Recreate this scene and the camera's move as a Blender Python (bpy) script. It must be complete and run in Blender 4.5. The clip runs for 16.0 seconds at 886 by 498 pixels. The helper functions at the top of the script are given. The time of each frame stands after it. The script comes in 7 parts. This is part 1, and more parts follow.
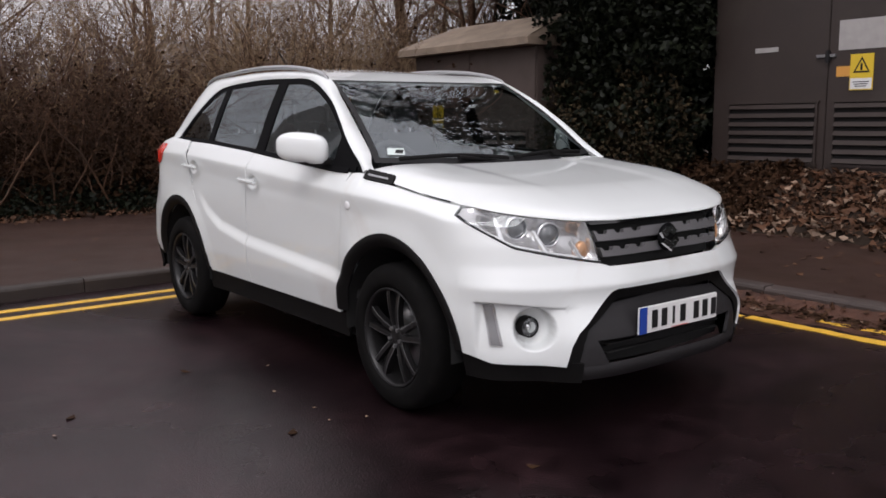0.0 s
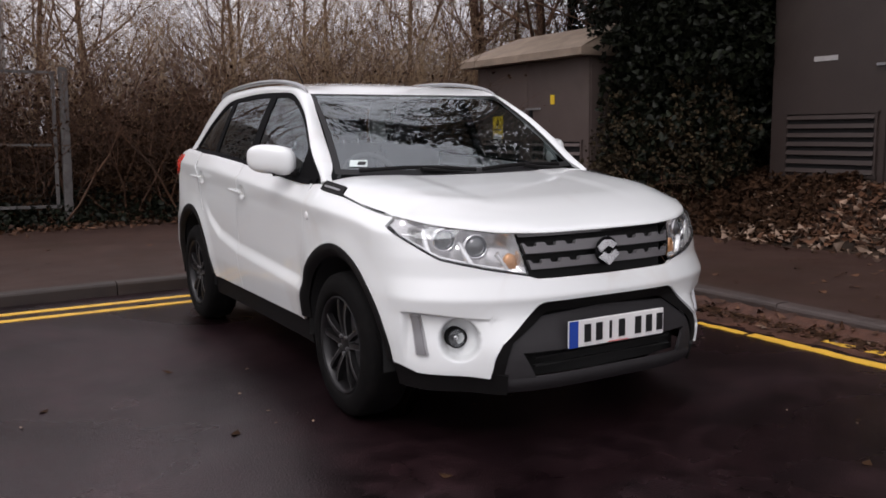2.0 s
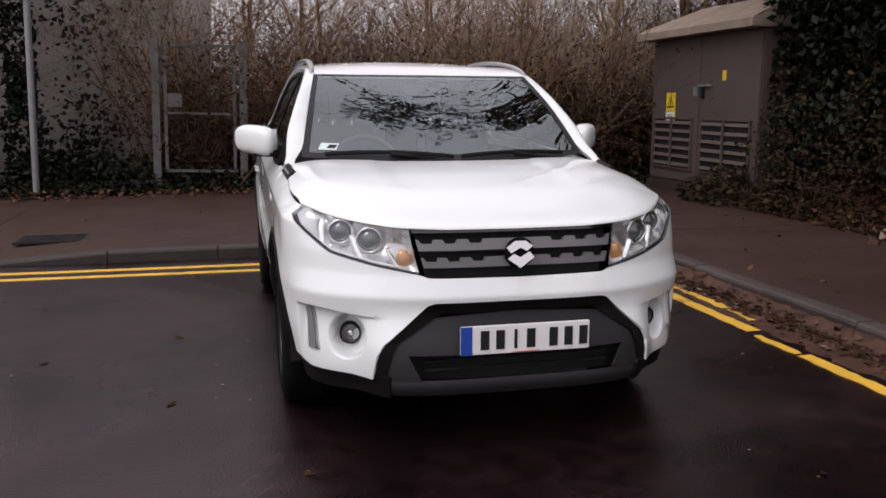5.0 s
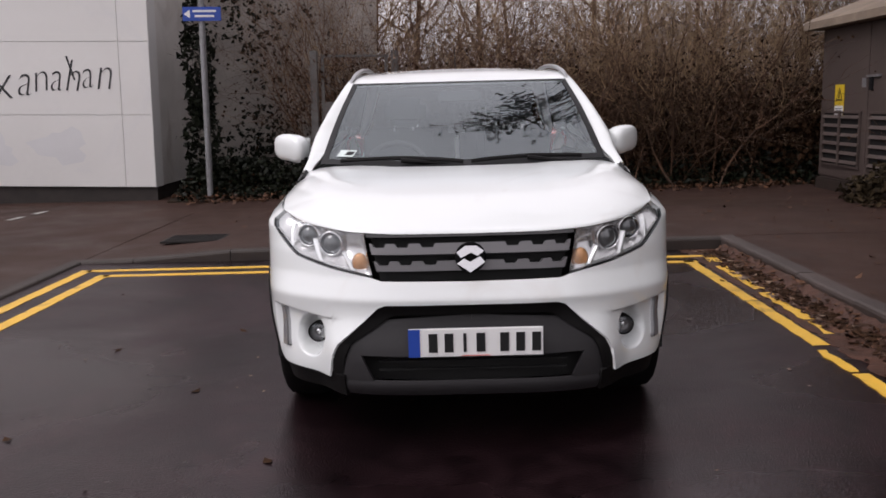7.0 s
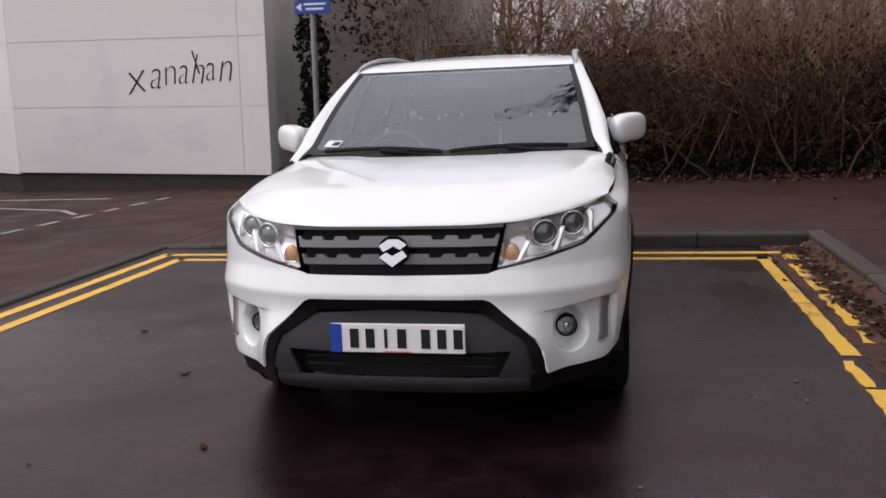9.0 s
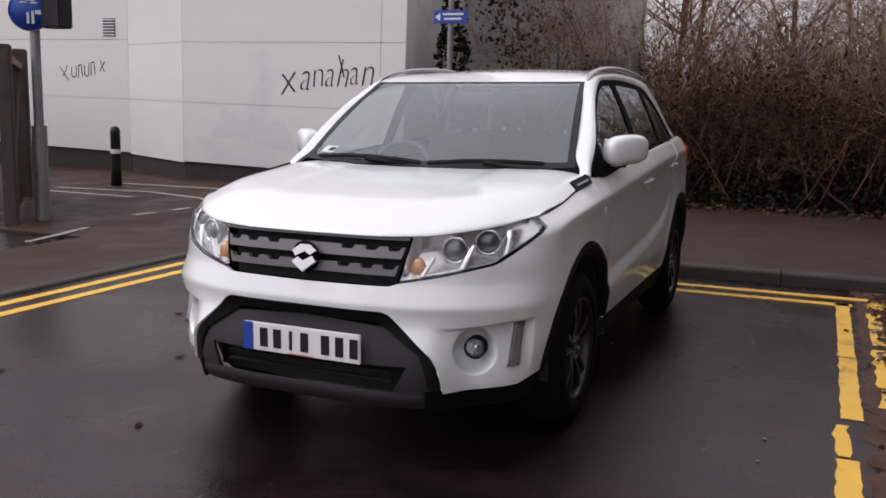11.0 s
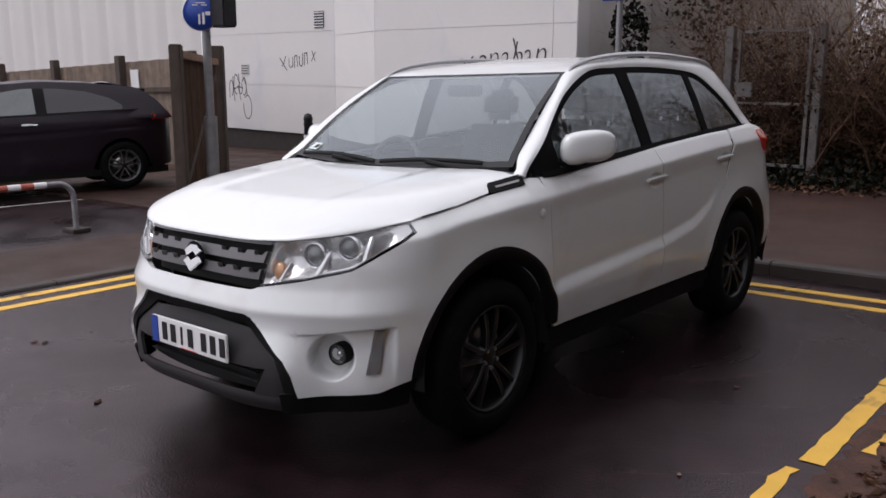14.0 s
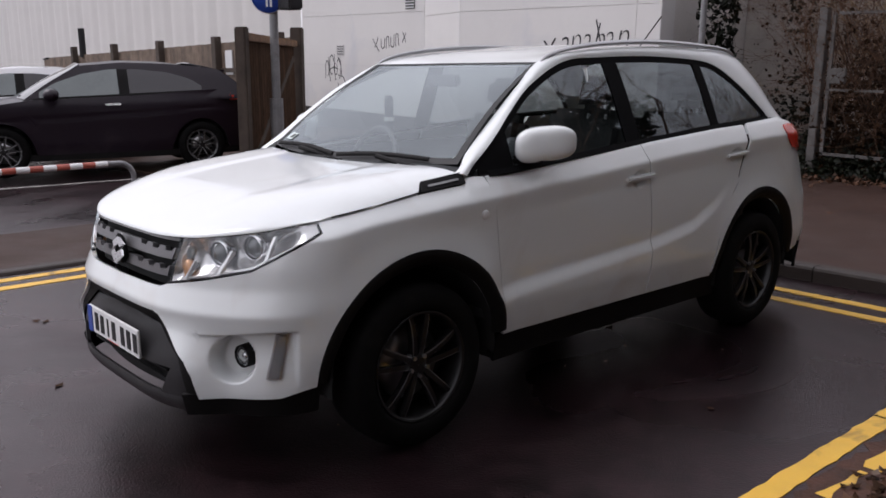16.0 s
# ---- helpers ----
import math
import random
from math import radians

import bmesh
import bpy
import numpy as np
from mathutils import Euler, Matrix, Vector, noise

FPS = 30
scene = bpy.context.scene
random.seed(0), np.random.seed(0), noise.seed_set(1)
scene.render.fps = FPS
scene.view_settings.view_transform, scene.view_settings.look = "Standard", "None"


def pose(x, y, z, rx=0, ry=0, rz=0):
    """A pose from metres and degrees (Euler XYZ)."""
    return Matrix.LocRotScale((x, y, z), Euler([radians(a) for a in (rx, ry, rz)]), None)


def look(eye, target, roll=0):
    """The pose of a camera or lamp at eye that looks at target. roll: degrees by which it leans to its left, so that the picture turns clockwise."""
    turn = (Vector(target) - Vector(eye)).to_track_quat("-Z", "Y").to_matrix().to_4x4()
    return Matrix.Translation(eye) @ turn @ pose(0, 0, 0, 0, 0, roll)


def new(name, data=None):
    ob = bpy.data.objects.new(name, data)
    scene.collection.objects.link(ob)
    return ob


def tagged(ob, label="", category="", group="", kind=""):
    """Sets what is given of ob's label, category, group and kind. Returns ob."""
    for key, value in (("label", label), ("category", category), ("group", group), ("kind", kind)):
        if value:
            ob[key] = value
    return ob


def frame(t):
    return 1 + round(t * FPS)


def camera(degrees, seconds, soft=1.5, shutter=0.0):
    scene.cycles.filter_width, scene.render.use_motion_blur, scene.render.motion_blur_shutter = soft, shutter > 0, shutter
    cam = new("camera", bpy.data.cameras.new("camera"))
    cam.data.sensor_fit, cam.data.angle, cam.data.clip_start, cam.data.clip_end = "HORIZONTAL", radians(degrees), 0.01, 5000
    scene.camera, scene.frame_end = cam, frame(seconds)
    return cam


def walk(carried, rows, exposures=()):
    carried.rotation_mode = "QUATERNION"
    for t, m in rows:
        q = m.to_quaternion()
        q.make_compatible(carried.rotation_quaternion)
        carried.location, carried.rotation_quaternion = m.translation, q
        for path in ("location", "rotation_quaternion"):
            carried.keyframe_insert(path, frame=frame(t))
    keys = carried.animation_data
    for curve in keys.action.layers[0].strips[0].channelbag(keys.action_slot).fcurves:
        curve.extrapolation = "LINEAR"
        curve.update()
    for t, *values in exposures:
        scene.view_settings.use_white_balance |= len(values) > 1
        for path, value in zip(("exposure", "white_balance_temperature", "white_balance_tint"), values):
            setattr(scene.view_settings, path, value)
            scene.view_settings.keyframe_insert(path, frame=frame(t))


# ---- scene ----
cam = camera(54.5, 16.0, soft=1.65)
METRES, EYE, TILT, LEAN, TURN = 8.0, 1.5, 0.0, 0.0, 0.0
PATH = [
    (0, (-2.948, -4.361, 1.3), (-1.751, -2.787, 1.001), -0.6),
    (0.5, (-2.868, -4.478, 1.298), (-1.67, -2.906, 0.995), -0.8),
    (1, (-2.755, -4.647, 1.296), (-1.613, -3.034, 0.99), -1.7),
    (1.5, (-2.592, -4.728, 1.279), (-1.501, -3.075, 1.002), -1.2),
    (2, (-2.401, -4.798, 1.303), (-1.399, -3.089, 1.03), -0.7),
    (2.5, (-2.212, -4.909, 1.304), (-1.293, -3.155, 1.02), -1.5),
    (3, (-1.97, -5.07, 1.32), (-1.154, -3.269, 1.022), -2.0),
    (3.5, (-1.743, -5.117, 1.308), (-1.0, -3.283, 1.018), -2.6),
    (4, (-1.516, -5.119, 1.334), (-0.86, -3.256, 1.022), -0.7),
    (6.5, (-0.342, -5.285, 1.377), (-0.216, -3.318, 1.036), -1.8),
    (7, (-0.084, -5.335, 1.381), (-0.097, -3.363, 1.05), -1.5),
    (7.5, (0.136, -5.25, 1.349), (0.036, -3.282, 1.007), -1.4),
    (8, (0.331, -5.182, 1.377), (0.143, -3.221, 1.033), -0.2),
    (8.5, (0.557, -5.175, 1.363), (0.266, -3.228, 1.008), -1.2),
    (9, (0.81, -5.15, 1.359), (0.422, -3.218, 1.012), -2.3),
    (11.5, (1.98, -4.646, 1.34), (1.11, -2.873, 1.023), 0.2),
    (12, (2.176, -4.486, 1.335), (1.234, -2.753, 1.006), -1.4),
    (12.5, (2.449, -4.426, 1.38), (1.385, -2.764, 1.049), -1.5),
    (13, (2.603, -4.239, 1.386), (1.486, -2.614, 1.052), -0.8),
    (13.5, (2.73, -4.056, 1.429), (1.548, -2.487, 1.053), -0.5),
    (14, (2.96, -3.95, 1.437), (1.668, -2.468, 1.071), -0.8),
    (14.5, (3.134, -3.79, 1.44), (1.765, -2.379, 1.076), -1.7),
    (15, (3.193, -3.549, 1.457), (1.79, -2.171, 1.093), -1.1),
    (15.5, (3.253, -3.404, 1.47), (1.814, -2.074, 1.07), -0.3),
    (16, (3.355, -3.282, 1.479), (1.876, -1.999, 1.071), -0.4),
]
walk(cam, [(t, look(eye, target, roll)) for t, eye, target, roll in PATH], [(0, 0.0, 6300, 15), (3.5, 0.0, 6330, 17), (7, 0.0, 6360, 17), (9, 0.0, 6320, 17), (12.5, 0.0, 6210, 17), (16, 0.0, 6110, 16)])

# ---- light ----
world = bpy.data.worlds.new("overcast_sky")
scene.world = world
world.use_nodes = True
wn, wl = world.node_tree.nodes, world.node_tree.links
sky = wn.new("ShaderNodeTexSky")
sky.sky_type, sky.sun_disc = "NISHITA", False
sky.sun_elevation, sky.sun_rotation = radians(51), radians(239)
sky.air_density, sky.dust_density, sky.ozone_density = 1.0, 4.0, 1.0
grey = wn.new("ShaderNodeHueSaturation")
grey.inputs["Saturation"].default_value = 0.16
wl.new(sky.outputs[0], grey.inputs["Color"])
cloud = wn.new("ShaderNodeMix")
cloud.data_type = "RGBA"
cloud.inputs["Factor"].default_value = 0.72
geo = wn.new("ShaderNodeTexCoord")
split = wn.new("ShaderNodeSeparateXYZ")
rise = wn.new("ShaderNodeMapRange")  # an overcast sky is three times as bright overhead as at the horizon
rise.inputs["To Min"].default_value, rise.inputs["To Max"].default_value = 10.0, 15.0
wl.new(geo.outputs["Generated"], split.inputs[0])
wl.new(split.outputs["Z"], rise.inputs["Value"])
veil = wn.new("ShaderNodeVectorMath")
veil.operation = "SCALE"
veil.inputs[0].default_value = (1.0, 0.965, 0.97)
wl.new(rise.outputs[0], veil.inputs["Scale"])
wl.new(veil.outputs[0], cloud.inputs[7])
wl.new(grey.outputs[0], cloud.inputs[6])
wl.new(cloud.outputs[2], wn["Background"].inputs["Color"])
wn["Background"].inputs["Strength"].default_value = 0.105
sun_data = bpy.data.lights.new("sun", "SUN")
sun_data.energy, sun_data.angle, sun_data.color = 1.1, radians(30), (1.0, 0.96, 0.92)
sun = new("sun", sun_data)
sun.matrix_world = look((-9, -5.5, 13), (0, 0, 0))
scene.view_settings.exposure = 0.0


# ---- materials ----
def material(name, color, rough=0.5, metal=0.0, coat=0.0, vary=0.0, scale=6.0, bump=0.0, bump_scale=60.0, second=None, spec=0.5, dirt=0.0, dirt_color=(0.05, 0.04, 0.03), rough_vary=0.0, random_tone=0.0):
    """A surface with grain at two scales: vary for tone, bump for relief, dirt for stains of their own shape."""
    m = bpy.data.materials.new(name)
    m.use_nodes = True
    n, l = m.node_tree.nodes, m.node_tree.links
    b = n["Principled BSDF"]
    b.inputs["Roughness"].default_value, b.inputs["Metallic"].default_value = rough, metal
    b.inputs["Coat Weight"].default_value, b.inputs["Coat Roughness"].default_value = coat, 0.04
    b.inputs["Specular IOR Level"].default_value = spec
    b.inputs["Base Color"].default_value = (*color, 1)
    coord = n.new("ShaderNodeTexCoord")

    def tex(s, detail=5.0, distortion=0.0):
        t = n.new("ShaderNodeTexNoise")
        t.inputs["Scale"].default_value, t.inputs["Detail"].default_value = s, detail
        t.inputs["Distortion"].default_value = distortion
        l.new(coord.outputs["Object"], t.inputs["Vector"])
        return t.outputs["Fac"]

    def ramp(fac, lo, hi):
        r = n.new("ShaderNodeMapRange")
        r.inputs["From Min"].default_value, r.inputs["From Max"].default_value = lo, hi
        l.new(fac, r.inputs["Value"])
        return r.outputs["Result"]

    def mix(fac, a, c):
        x = n.new("ShaderNodeMix")
        x.data_type = "RGBA"
        l.new(fac, x.inputs["Factor"])
        for at, v in ((6, a), (7, c)):
            if isinstance(v, tuple):
                x.inputs[at].default_value = (*v, 1)
            else:
                l.new(v, x.inputs[at])
        return x.outputs[2]

    out = None
    if vary or second:
        dark = second or tuple(c * (1 - vary) for c in color)
        out = mix(ramp(tex(scale, 6, 0.3), 0.35, 0.65), color, dark)
        fine = tuple(c * (1 - 0.5 * vary) for c in color)
        out = mix(ramp(tex(scale * 11, 3), 0.45, 0.75), out, fine)
    if dirt:
        out = mix(ramp(tex(scale * 0.6, 8, 1.2), 0.62 - 0.25 * dirt, 0.85 - 0.15 * dirt), out or color, dirt_color)
    if random_tone:
        info = n.new("ShaderNodeObjectInfo")
        island = n.new("ShaderNodeNewGeometry")
        add = n.new("ShaderNodeMath")
        l.new(info.outputs["Random"], add.inputs[0]), l.new(island.outputs["Random Per Island"], add.inputs[1])
        frac = n.new("ShaderNodeMath")
        frac.operation = "FRACT"
        l.new(add.outputs[0], frac.inputs[0])
        hsv = n.new("ShaderNodeHueSaturation")
        l.new(ramp_out(n, l, frac.outputs[0], 1 - random_tone, 1 + random_tone), hsv.inputs["Value"])
        if out is None:
            hsv.inputs["Color"].default_value = (*color, 1)
        else:
            l.new(out, hsv.inputs["Color"])
        out = hsv.outputs[0]
    if out is not None:
        l.new(out, b.inputs["Base Color"])
    if rough_vary:
        l.new(ramp_out(n, l, tex(scale * 1.7, 6), rough - rough_vary, rough + rough_vary, 0.3, 0.7), b.inputs["Roughness"])
    if bump:
        h = n.new("ShaderNodeBump")
        h.inputs["Strength"].default_value, h.inputs["Distance"].default_value = min(1.0, bump), 0.01
        l.new(tex(bump_scale, 4), h.inputs["Height"])
        l.new(h.outputs[0], b.inputs["Normal"])
    return m


def ramp_out(n, l, fac, lo, hi, a=0.0, b=1.0):
    r = n.new("ShaderNodeMapRange")
    r.inputs["From Min"].default_value, r.inputs["From Max"].default_value = a, b
    r.inputs["To Min"].default_value, r.inputs["To Max"].default_value = lo, hi
    l.new(fac, r.inputs["Value"])
    return r.outputs["Result"]


def glass_material(name, tint, normal=0.08, rough=0.0):
    """A pane: clear and tinted, with a gloss on it that grows from its normal share towards grazing angles, alike from both sides."""
    m = bpy.data.materials.new(name)
    m.use_nodes = True
    n, l = m.node_tree.nodes, m.node_tree.links
    n.remove(n["Principled BSDF"])
    clear, gloss, blend, facing = (n.new("ShaderNode" + k) for k in ("BsdfTransparent", "BsdfGlossy", "MixShader", "LayerWeight"))
    clear.inputs["Color"].default_value = (*tint, 1)
    gloss.inputs["Roughness"].default_value = rough
    gloss.inputs["Color"].default_value = (0.88, 0.96, 1.0, 1)
    power, share = n.new("ShaderNodeMath"), n.new("ShaderNodeMapRange")
    power.operation, power.inputs[1].default_value = "POWER", 4.5
    share.inputs["To Min"].default_value, share.inputs["To Max"].default_value = normal, 1.0
    l.new(facing.outputs["Facing"], power.inputs[0]), l.new(power.outputs[0], share.inputs["Value"])
    l.new(share.outputs[0], blend.inputs[0])
    l.new(clear.outputs[0], blend.inputs[1]), l.new(gloss.outputs[0], blend.inputs[2])
    l.new(blend.outputs[0], n["Material Output"].inputs["Surface"])
    return m


PAINT = material("white_car_paint", (0.735, 0.762, 0.757), 0.38, coat=1.0, bump=0.012, bump_scale=900, dirt=0.1, dirt_color=(0.62, 0.60, 0.57), scale=3)
TRIM = material("black_textured_plastic", (0.006, 0.0055, 0.0055), 0.6, spec=0.18, vary=0.3, bump=0.15, bump_scale=500)
SEAL = material("black_rubber_seal", (0.005, 0.005, 0.0055), 0.75, spec=0.06)
GLOSS_BLACK = material("gloss_black_trim", (0.008, 0.008, 0.009), 0.12, coat=0.6)
GREY_PLASTIC = material("grey_plastic", (0.026, 0.0245, 0.026), 0.5, spec=0.22, vary=0.15, bump=0.1, bump_scale=500)
GRILLE_BAR = material("satin_grey_bar", (0.15, 0.147, 0.152), 0.42, metal=0.3)
CHROME = material("chrome", (0.85, 0.85, 0.86), 0.16, metal=1.0)
EMBLEM_CHROME = material("bright_emblem", (0.64, 0.64, 0.65), 0.16, metal=1.0)
SATIN = material("satin_aluminium", (0.42, 0.42, 0.43), 0.28, metal=0.9)
REFLECTOR = material("headlamp_reflector", (0.60, 0.59, 0.59), 0.22, metal=0.8)
BLADE = material("bright_lamp_blade", (0.93, 0.93, 0.93), 0.12, metal=0.7)
LENS_GLASS = material("projector_lens", (0.12, 0.12, 0.125), 0.06, metal=0.35, coat=1.0, spec=0.9)
CLEAR = glass_material("clear_lamp_cover", (0.92, 0.93, 0.93), 0.05)
WINDSCREEN = glass_material("windscreen_glass", (0.80, 0.86, 0.86), 0.155)
TINTED = glass_material("tinted_window_glass", (0.32, 0.345, 0.345), 0.09)
SIDE_GLASS = glass_material("clear_side_glass", (0.60, 0.64, 0.63), 0.11)
DRL_COVER = material("running_lamp_cover", (0.17, 0.17, 0.175), 0.2, coat=1.0)
AMBER = material("amber_lamp", (0.60, 0.30, 0.13), 0.2, metal=0.4, coat=0.8)
RED = material("red_lamp", (0.55, 0.03, 0.015), 0.15, coat=1.0)
RUBBER = material("tyre_rubber", (0.0045, 0.0042, 0.0042), 0.8, spec=0.1, vary=0.3, scale=20, bump=0.1, bump_scale=200, dirt=0.3, dirt_color=(0.010, 0.009, 0.0085))
RIM_DARK = material("dark_alloy", (0.012, 0.0115, 0.012), 0.35, metal=0.3)
RIM_LIP = material("dull_rim_edge", (0.035, 0.035, 0.037), 0.35, metal=0.5)
RIM_BRIGHT = material("machined_alloy", (0.165, 0.165, 0.17), 0.3, metal=0.6)
RIM_SILVER = material("silver_alloy", (0.22, 0.22, 0.225), 0.35, metal=0.6)
INSIDE = material("dark_underbody", (0.008, 0.008, 0.008), 0.9)
CABIN = material("dark_cabin_plastic", (0.045, 0.045, 0.047), 0.6, vary=0.2, bump=0.1, bump_scale=300)
FABRIC = material("dark_seat_fabric", (0.065, 0.065, 0.068), 0.9, vary=0.3, scale=40, bump=0.3, bump_scale=400)
PLATE = material("white_plate", (0.78, 0.78, 0.77), 0.35, vary=0.05)
BLUE = material("blue_enamel", (0.015, 0.06, 0.36), 0.4, vary=0.15)
BLACK_INK = material("black_paint", (0.012, 0.012, 0.013), 0.5, spec=0.3)
WHITE_INK = material("white_enamel", (0.75, 0.75, 0.75), 0.5, vary=0.08)
STICKER = material("pale_sticker", (0.62, 0.70, 0.68), 0.5)
MIRROR = material("mirror_glass", (0.85, 0.85, 0.85), 0.02, metal=1.0)


# ---- building helpers ----
def thing(name, label, category, group="", kind="", at=None):
    ob = new(name)
    if at is not None:
        ob.matrix_world = at
    return tagged(ob, label, category, group, kind)


def mesh_of(name, verts, faces, mats, smooth=True, slots=None):
    me = bpy.data.meshes.new(name)
    me.from_pydata([tuple(map(float, v)) for v in verts], [], [tuple(map(int, f)) for f in faces])
    for m in mats if isinstance(mats, (list, tuple)) else [mats]:
        me.materials.append(m)
    if slots is not None:
        me.polygons.foreach_set("material_index", np.array(slots, dtype=np.int32))
    if smooth:
        me.polygons.foreach_set("use_smooth", np.ones(len(me.polygons), dtype=bool))
    me.validate()
    me.update()
    return me


def part(name, bm, mat, parent=None, label="", smooth=None):
    """Links a bmesh, or a ready mesh, as one object under a thing or a part."""
    if isinstance(bm, bmesh.types.BMesh):
        me = bpy.data.meshes.new(name)
        if smooth is not None:
            for f in bm.faces:
                f.smooth = True
        bm.to_mesh(me)
        bm.free()
        if smooth:
            me.set_sharp_from_angle(angle=radians(smooth))
        for m in mat if isinstance(mat, (list, tuple)) else [mat]:
            me.materials.append(m)
    else:
        me = bm
    ob = new(name, me)
    if parent is not None:
        ob.parent = parent
    if label:
        ob["label"] = label
    return ob


def box(bm, cx, cy, cz, sx, sy, sz, bevel=0.0, turn=0.0, m=None):
    r = bmesh.ops.create_cube(bm, size=1)
    vs = r["verts"]
    bmesh.ops.scale(bm, verts=vs, vec=(sx, sy, sz))
    if bevel:
        es = list({e for v in vs for e in v.link_edges})
        vs = list({v for f in bmesh.ops.bevel(bm, geom=es, offset=bevel, segments=2, affect="EDGES")["faces"] for v in f.verts} | {v for v in vs if v.is_valid})
    if turn:
        bmesh.ops.rotate(bm, verts=vs, cent=(0, 0, 0), matrix=Matrix.Rotation(radians(turn), 3, "Z"))
    bmesh.ops.translate(bm, verts=vs, vec=(cx, cy, cz))
    if m is not None:
        bmesh.ops.transform(bm, matrix=m, verts=vs, space=Matrix.Identity(4))
    return vs


def boxed(*a, **k):
    bm = bmesh.new()
    box(bm, *a, **k)
    return bm


def tube(bm, a, b, r1, r2=None, seg=10, caps=True):
    a, b = Vector(a), Vector(b)
    d = b - a
    m = Matrix.Translation((a + b) / 2) @ d.to_track_quat("Z", "Y").to_matrix().to_4x4()
    return bmesh.ops.create_cone(bm, cap_ends=caps, segments=seg, radius1=r1, radius2=r1 if r2 is None else r2, depth=d.length, matrix=m)["verts"]


def tubed(a, b, r, seg=14):
    bm = bmesh.new()
    tube(bm, a, b, r, seg=seg)
    return bm


def lathe(profile, seg=48, m=None, name="lathe", mats=None, closed=False):
    """Turns (radius, height) pairs round x; returns a mesh."""
    pr = np.array(profile, float)
    ang = np.arange(seg) * 2 * np.pi / seg
    v = np.stack([np.repeat(pr[:, 1][:, None], seg, 1), pr[:, 0][:, None] * np.cos(ang), pr[:, 0][:, None] * np.sin(ang)], -1).reshape(-1, 3)
    n = len(pr)
    f = [(i * seg + j, i * seg + (j + 1) % seg, (i + 1) % n * seg + (j + 1) % seg, (i + 1) % n * seg + j) for i in range(n if closed else n - 1) for j in range(seg)]
    if m is not None:
        v = np.array([m @ Vector(p) for p in v])
    return mesh_of(name, v, f, mats)


def catmull(points, n=300):
    """A smooth line through points, evenly spaced along its length, and its length stations."""
    p = np.array(points, float)
    p = np.vstack([2 * p[0] - p[1], p, 2 * p[-1] - p[-2]])
    out = []
    for i in range(1, len(p) - 2):
        t = np.linspace(0, 1, 40, endpoint=False)[:, None]
        a, b, c, d = p[i - 1], p[i], p[i + 1], p[i + 2]
        out.append(0.5 * (2 * b + (c - a) * t + (2 * a - 5 * b + 4 * c - d) * t**2 + (3 * b - a - 3 * c + d) * t**3))
    out = np.vstack([*out, p[-2:-1]])
    s = np.r_[0, np.cumsum(np.linalg.norm(np.diff(out, axis=0), axis=1))]
    at = np.linspace(0, s[-1], n)
    return np.stack([np.interp(at, s, c) for c in out.T], 1), at


def smooth_line(xs, ys, w):
    """A function through knots whose corners are rounded over a width w."""
    k = np.linspace(-1, 1, 9)
    wt = 1 - np.abs(k) * 0.9
    wt /= wt.sum()
    return lambda x: sum(c * np.interp(np.asarray(x, float) + o * w, xs, ys) for c, o in zip(wt, k))


def step(x):
    x = np.clip(x, 0, 1)
    return x * x * (3 - 2 * x)


def panel(name, fn, us, vs, mat, parent, side=1, thick=0.015, label="", out=(0, 0, 0.75), skirt=True):
    """A curved sheet from fn(u, v), its edge folded inwards; side -1 mirrors it in x."""
    us, vs = np.asarray(us, float), np.asarray(vs, float)
    U, V = np.meshgrid(us, vs, indexing="ij")
    P = np.stack(np.broadcast_arrays(*fn(U, V)), -1).astype(float)
    P[..., 0] *= side
    nu, nv = len(us), len(vs)
    idx = np.arange(nu * nv).reshape(nu, nv)
    F = np.stack([idx[:-1, :-1], idx[1:, :-1], idx[1:, 1:], idx[:-1, 1:]], -1).reshape(-1, 4)
    du, dv = np.gradient(P, axis=0), np.gradient(P, axis=1)
    N = np.cross(du, dv)
    N /= np.linalg.norm(N, axis=-1, keepdims=True) + 1e-12
    if ((P - np.array(out)) * N).sum() < 0:
        F, N = F[:, ::-1], -N
        flip = True
    else:
        flip = False
    verts = [P.reshape(-1, 3)]
    faces = F.tolist()
    if skirt:
        rim = np.r_[idx[:, 0], idx[-1, 1:], idx[-2::-1, -1], idx[0, -2:0:-1]]
        Q, M = P.reshape(-1, 3)[rim], N.reshape(-1, 3)[rim]
        k, base = len(rim), nu * nv
        verts += [Q, Q - M * thick]
        for i in range(k):
            j = (i + 1) % k
            q = [base + i, base + j, base + k + j, base + k + i]
            faces.append(q if flip else q[::-1])
    return part(name, mesh_of(name, np.vstack(verts), faces, mat), mat, parent, label)


def lin(a, b, n):
    return np.linspace(a, b, n)


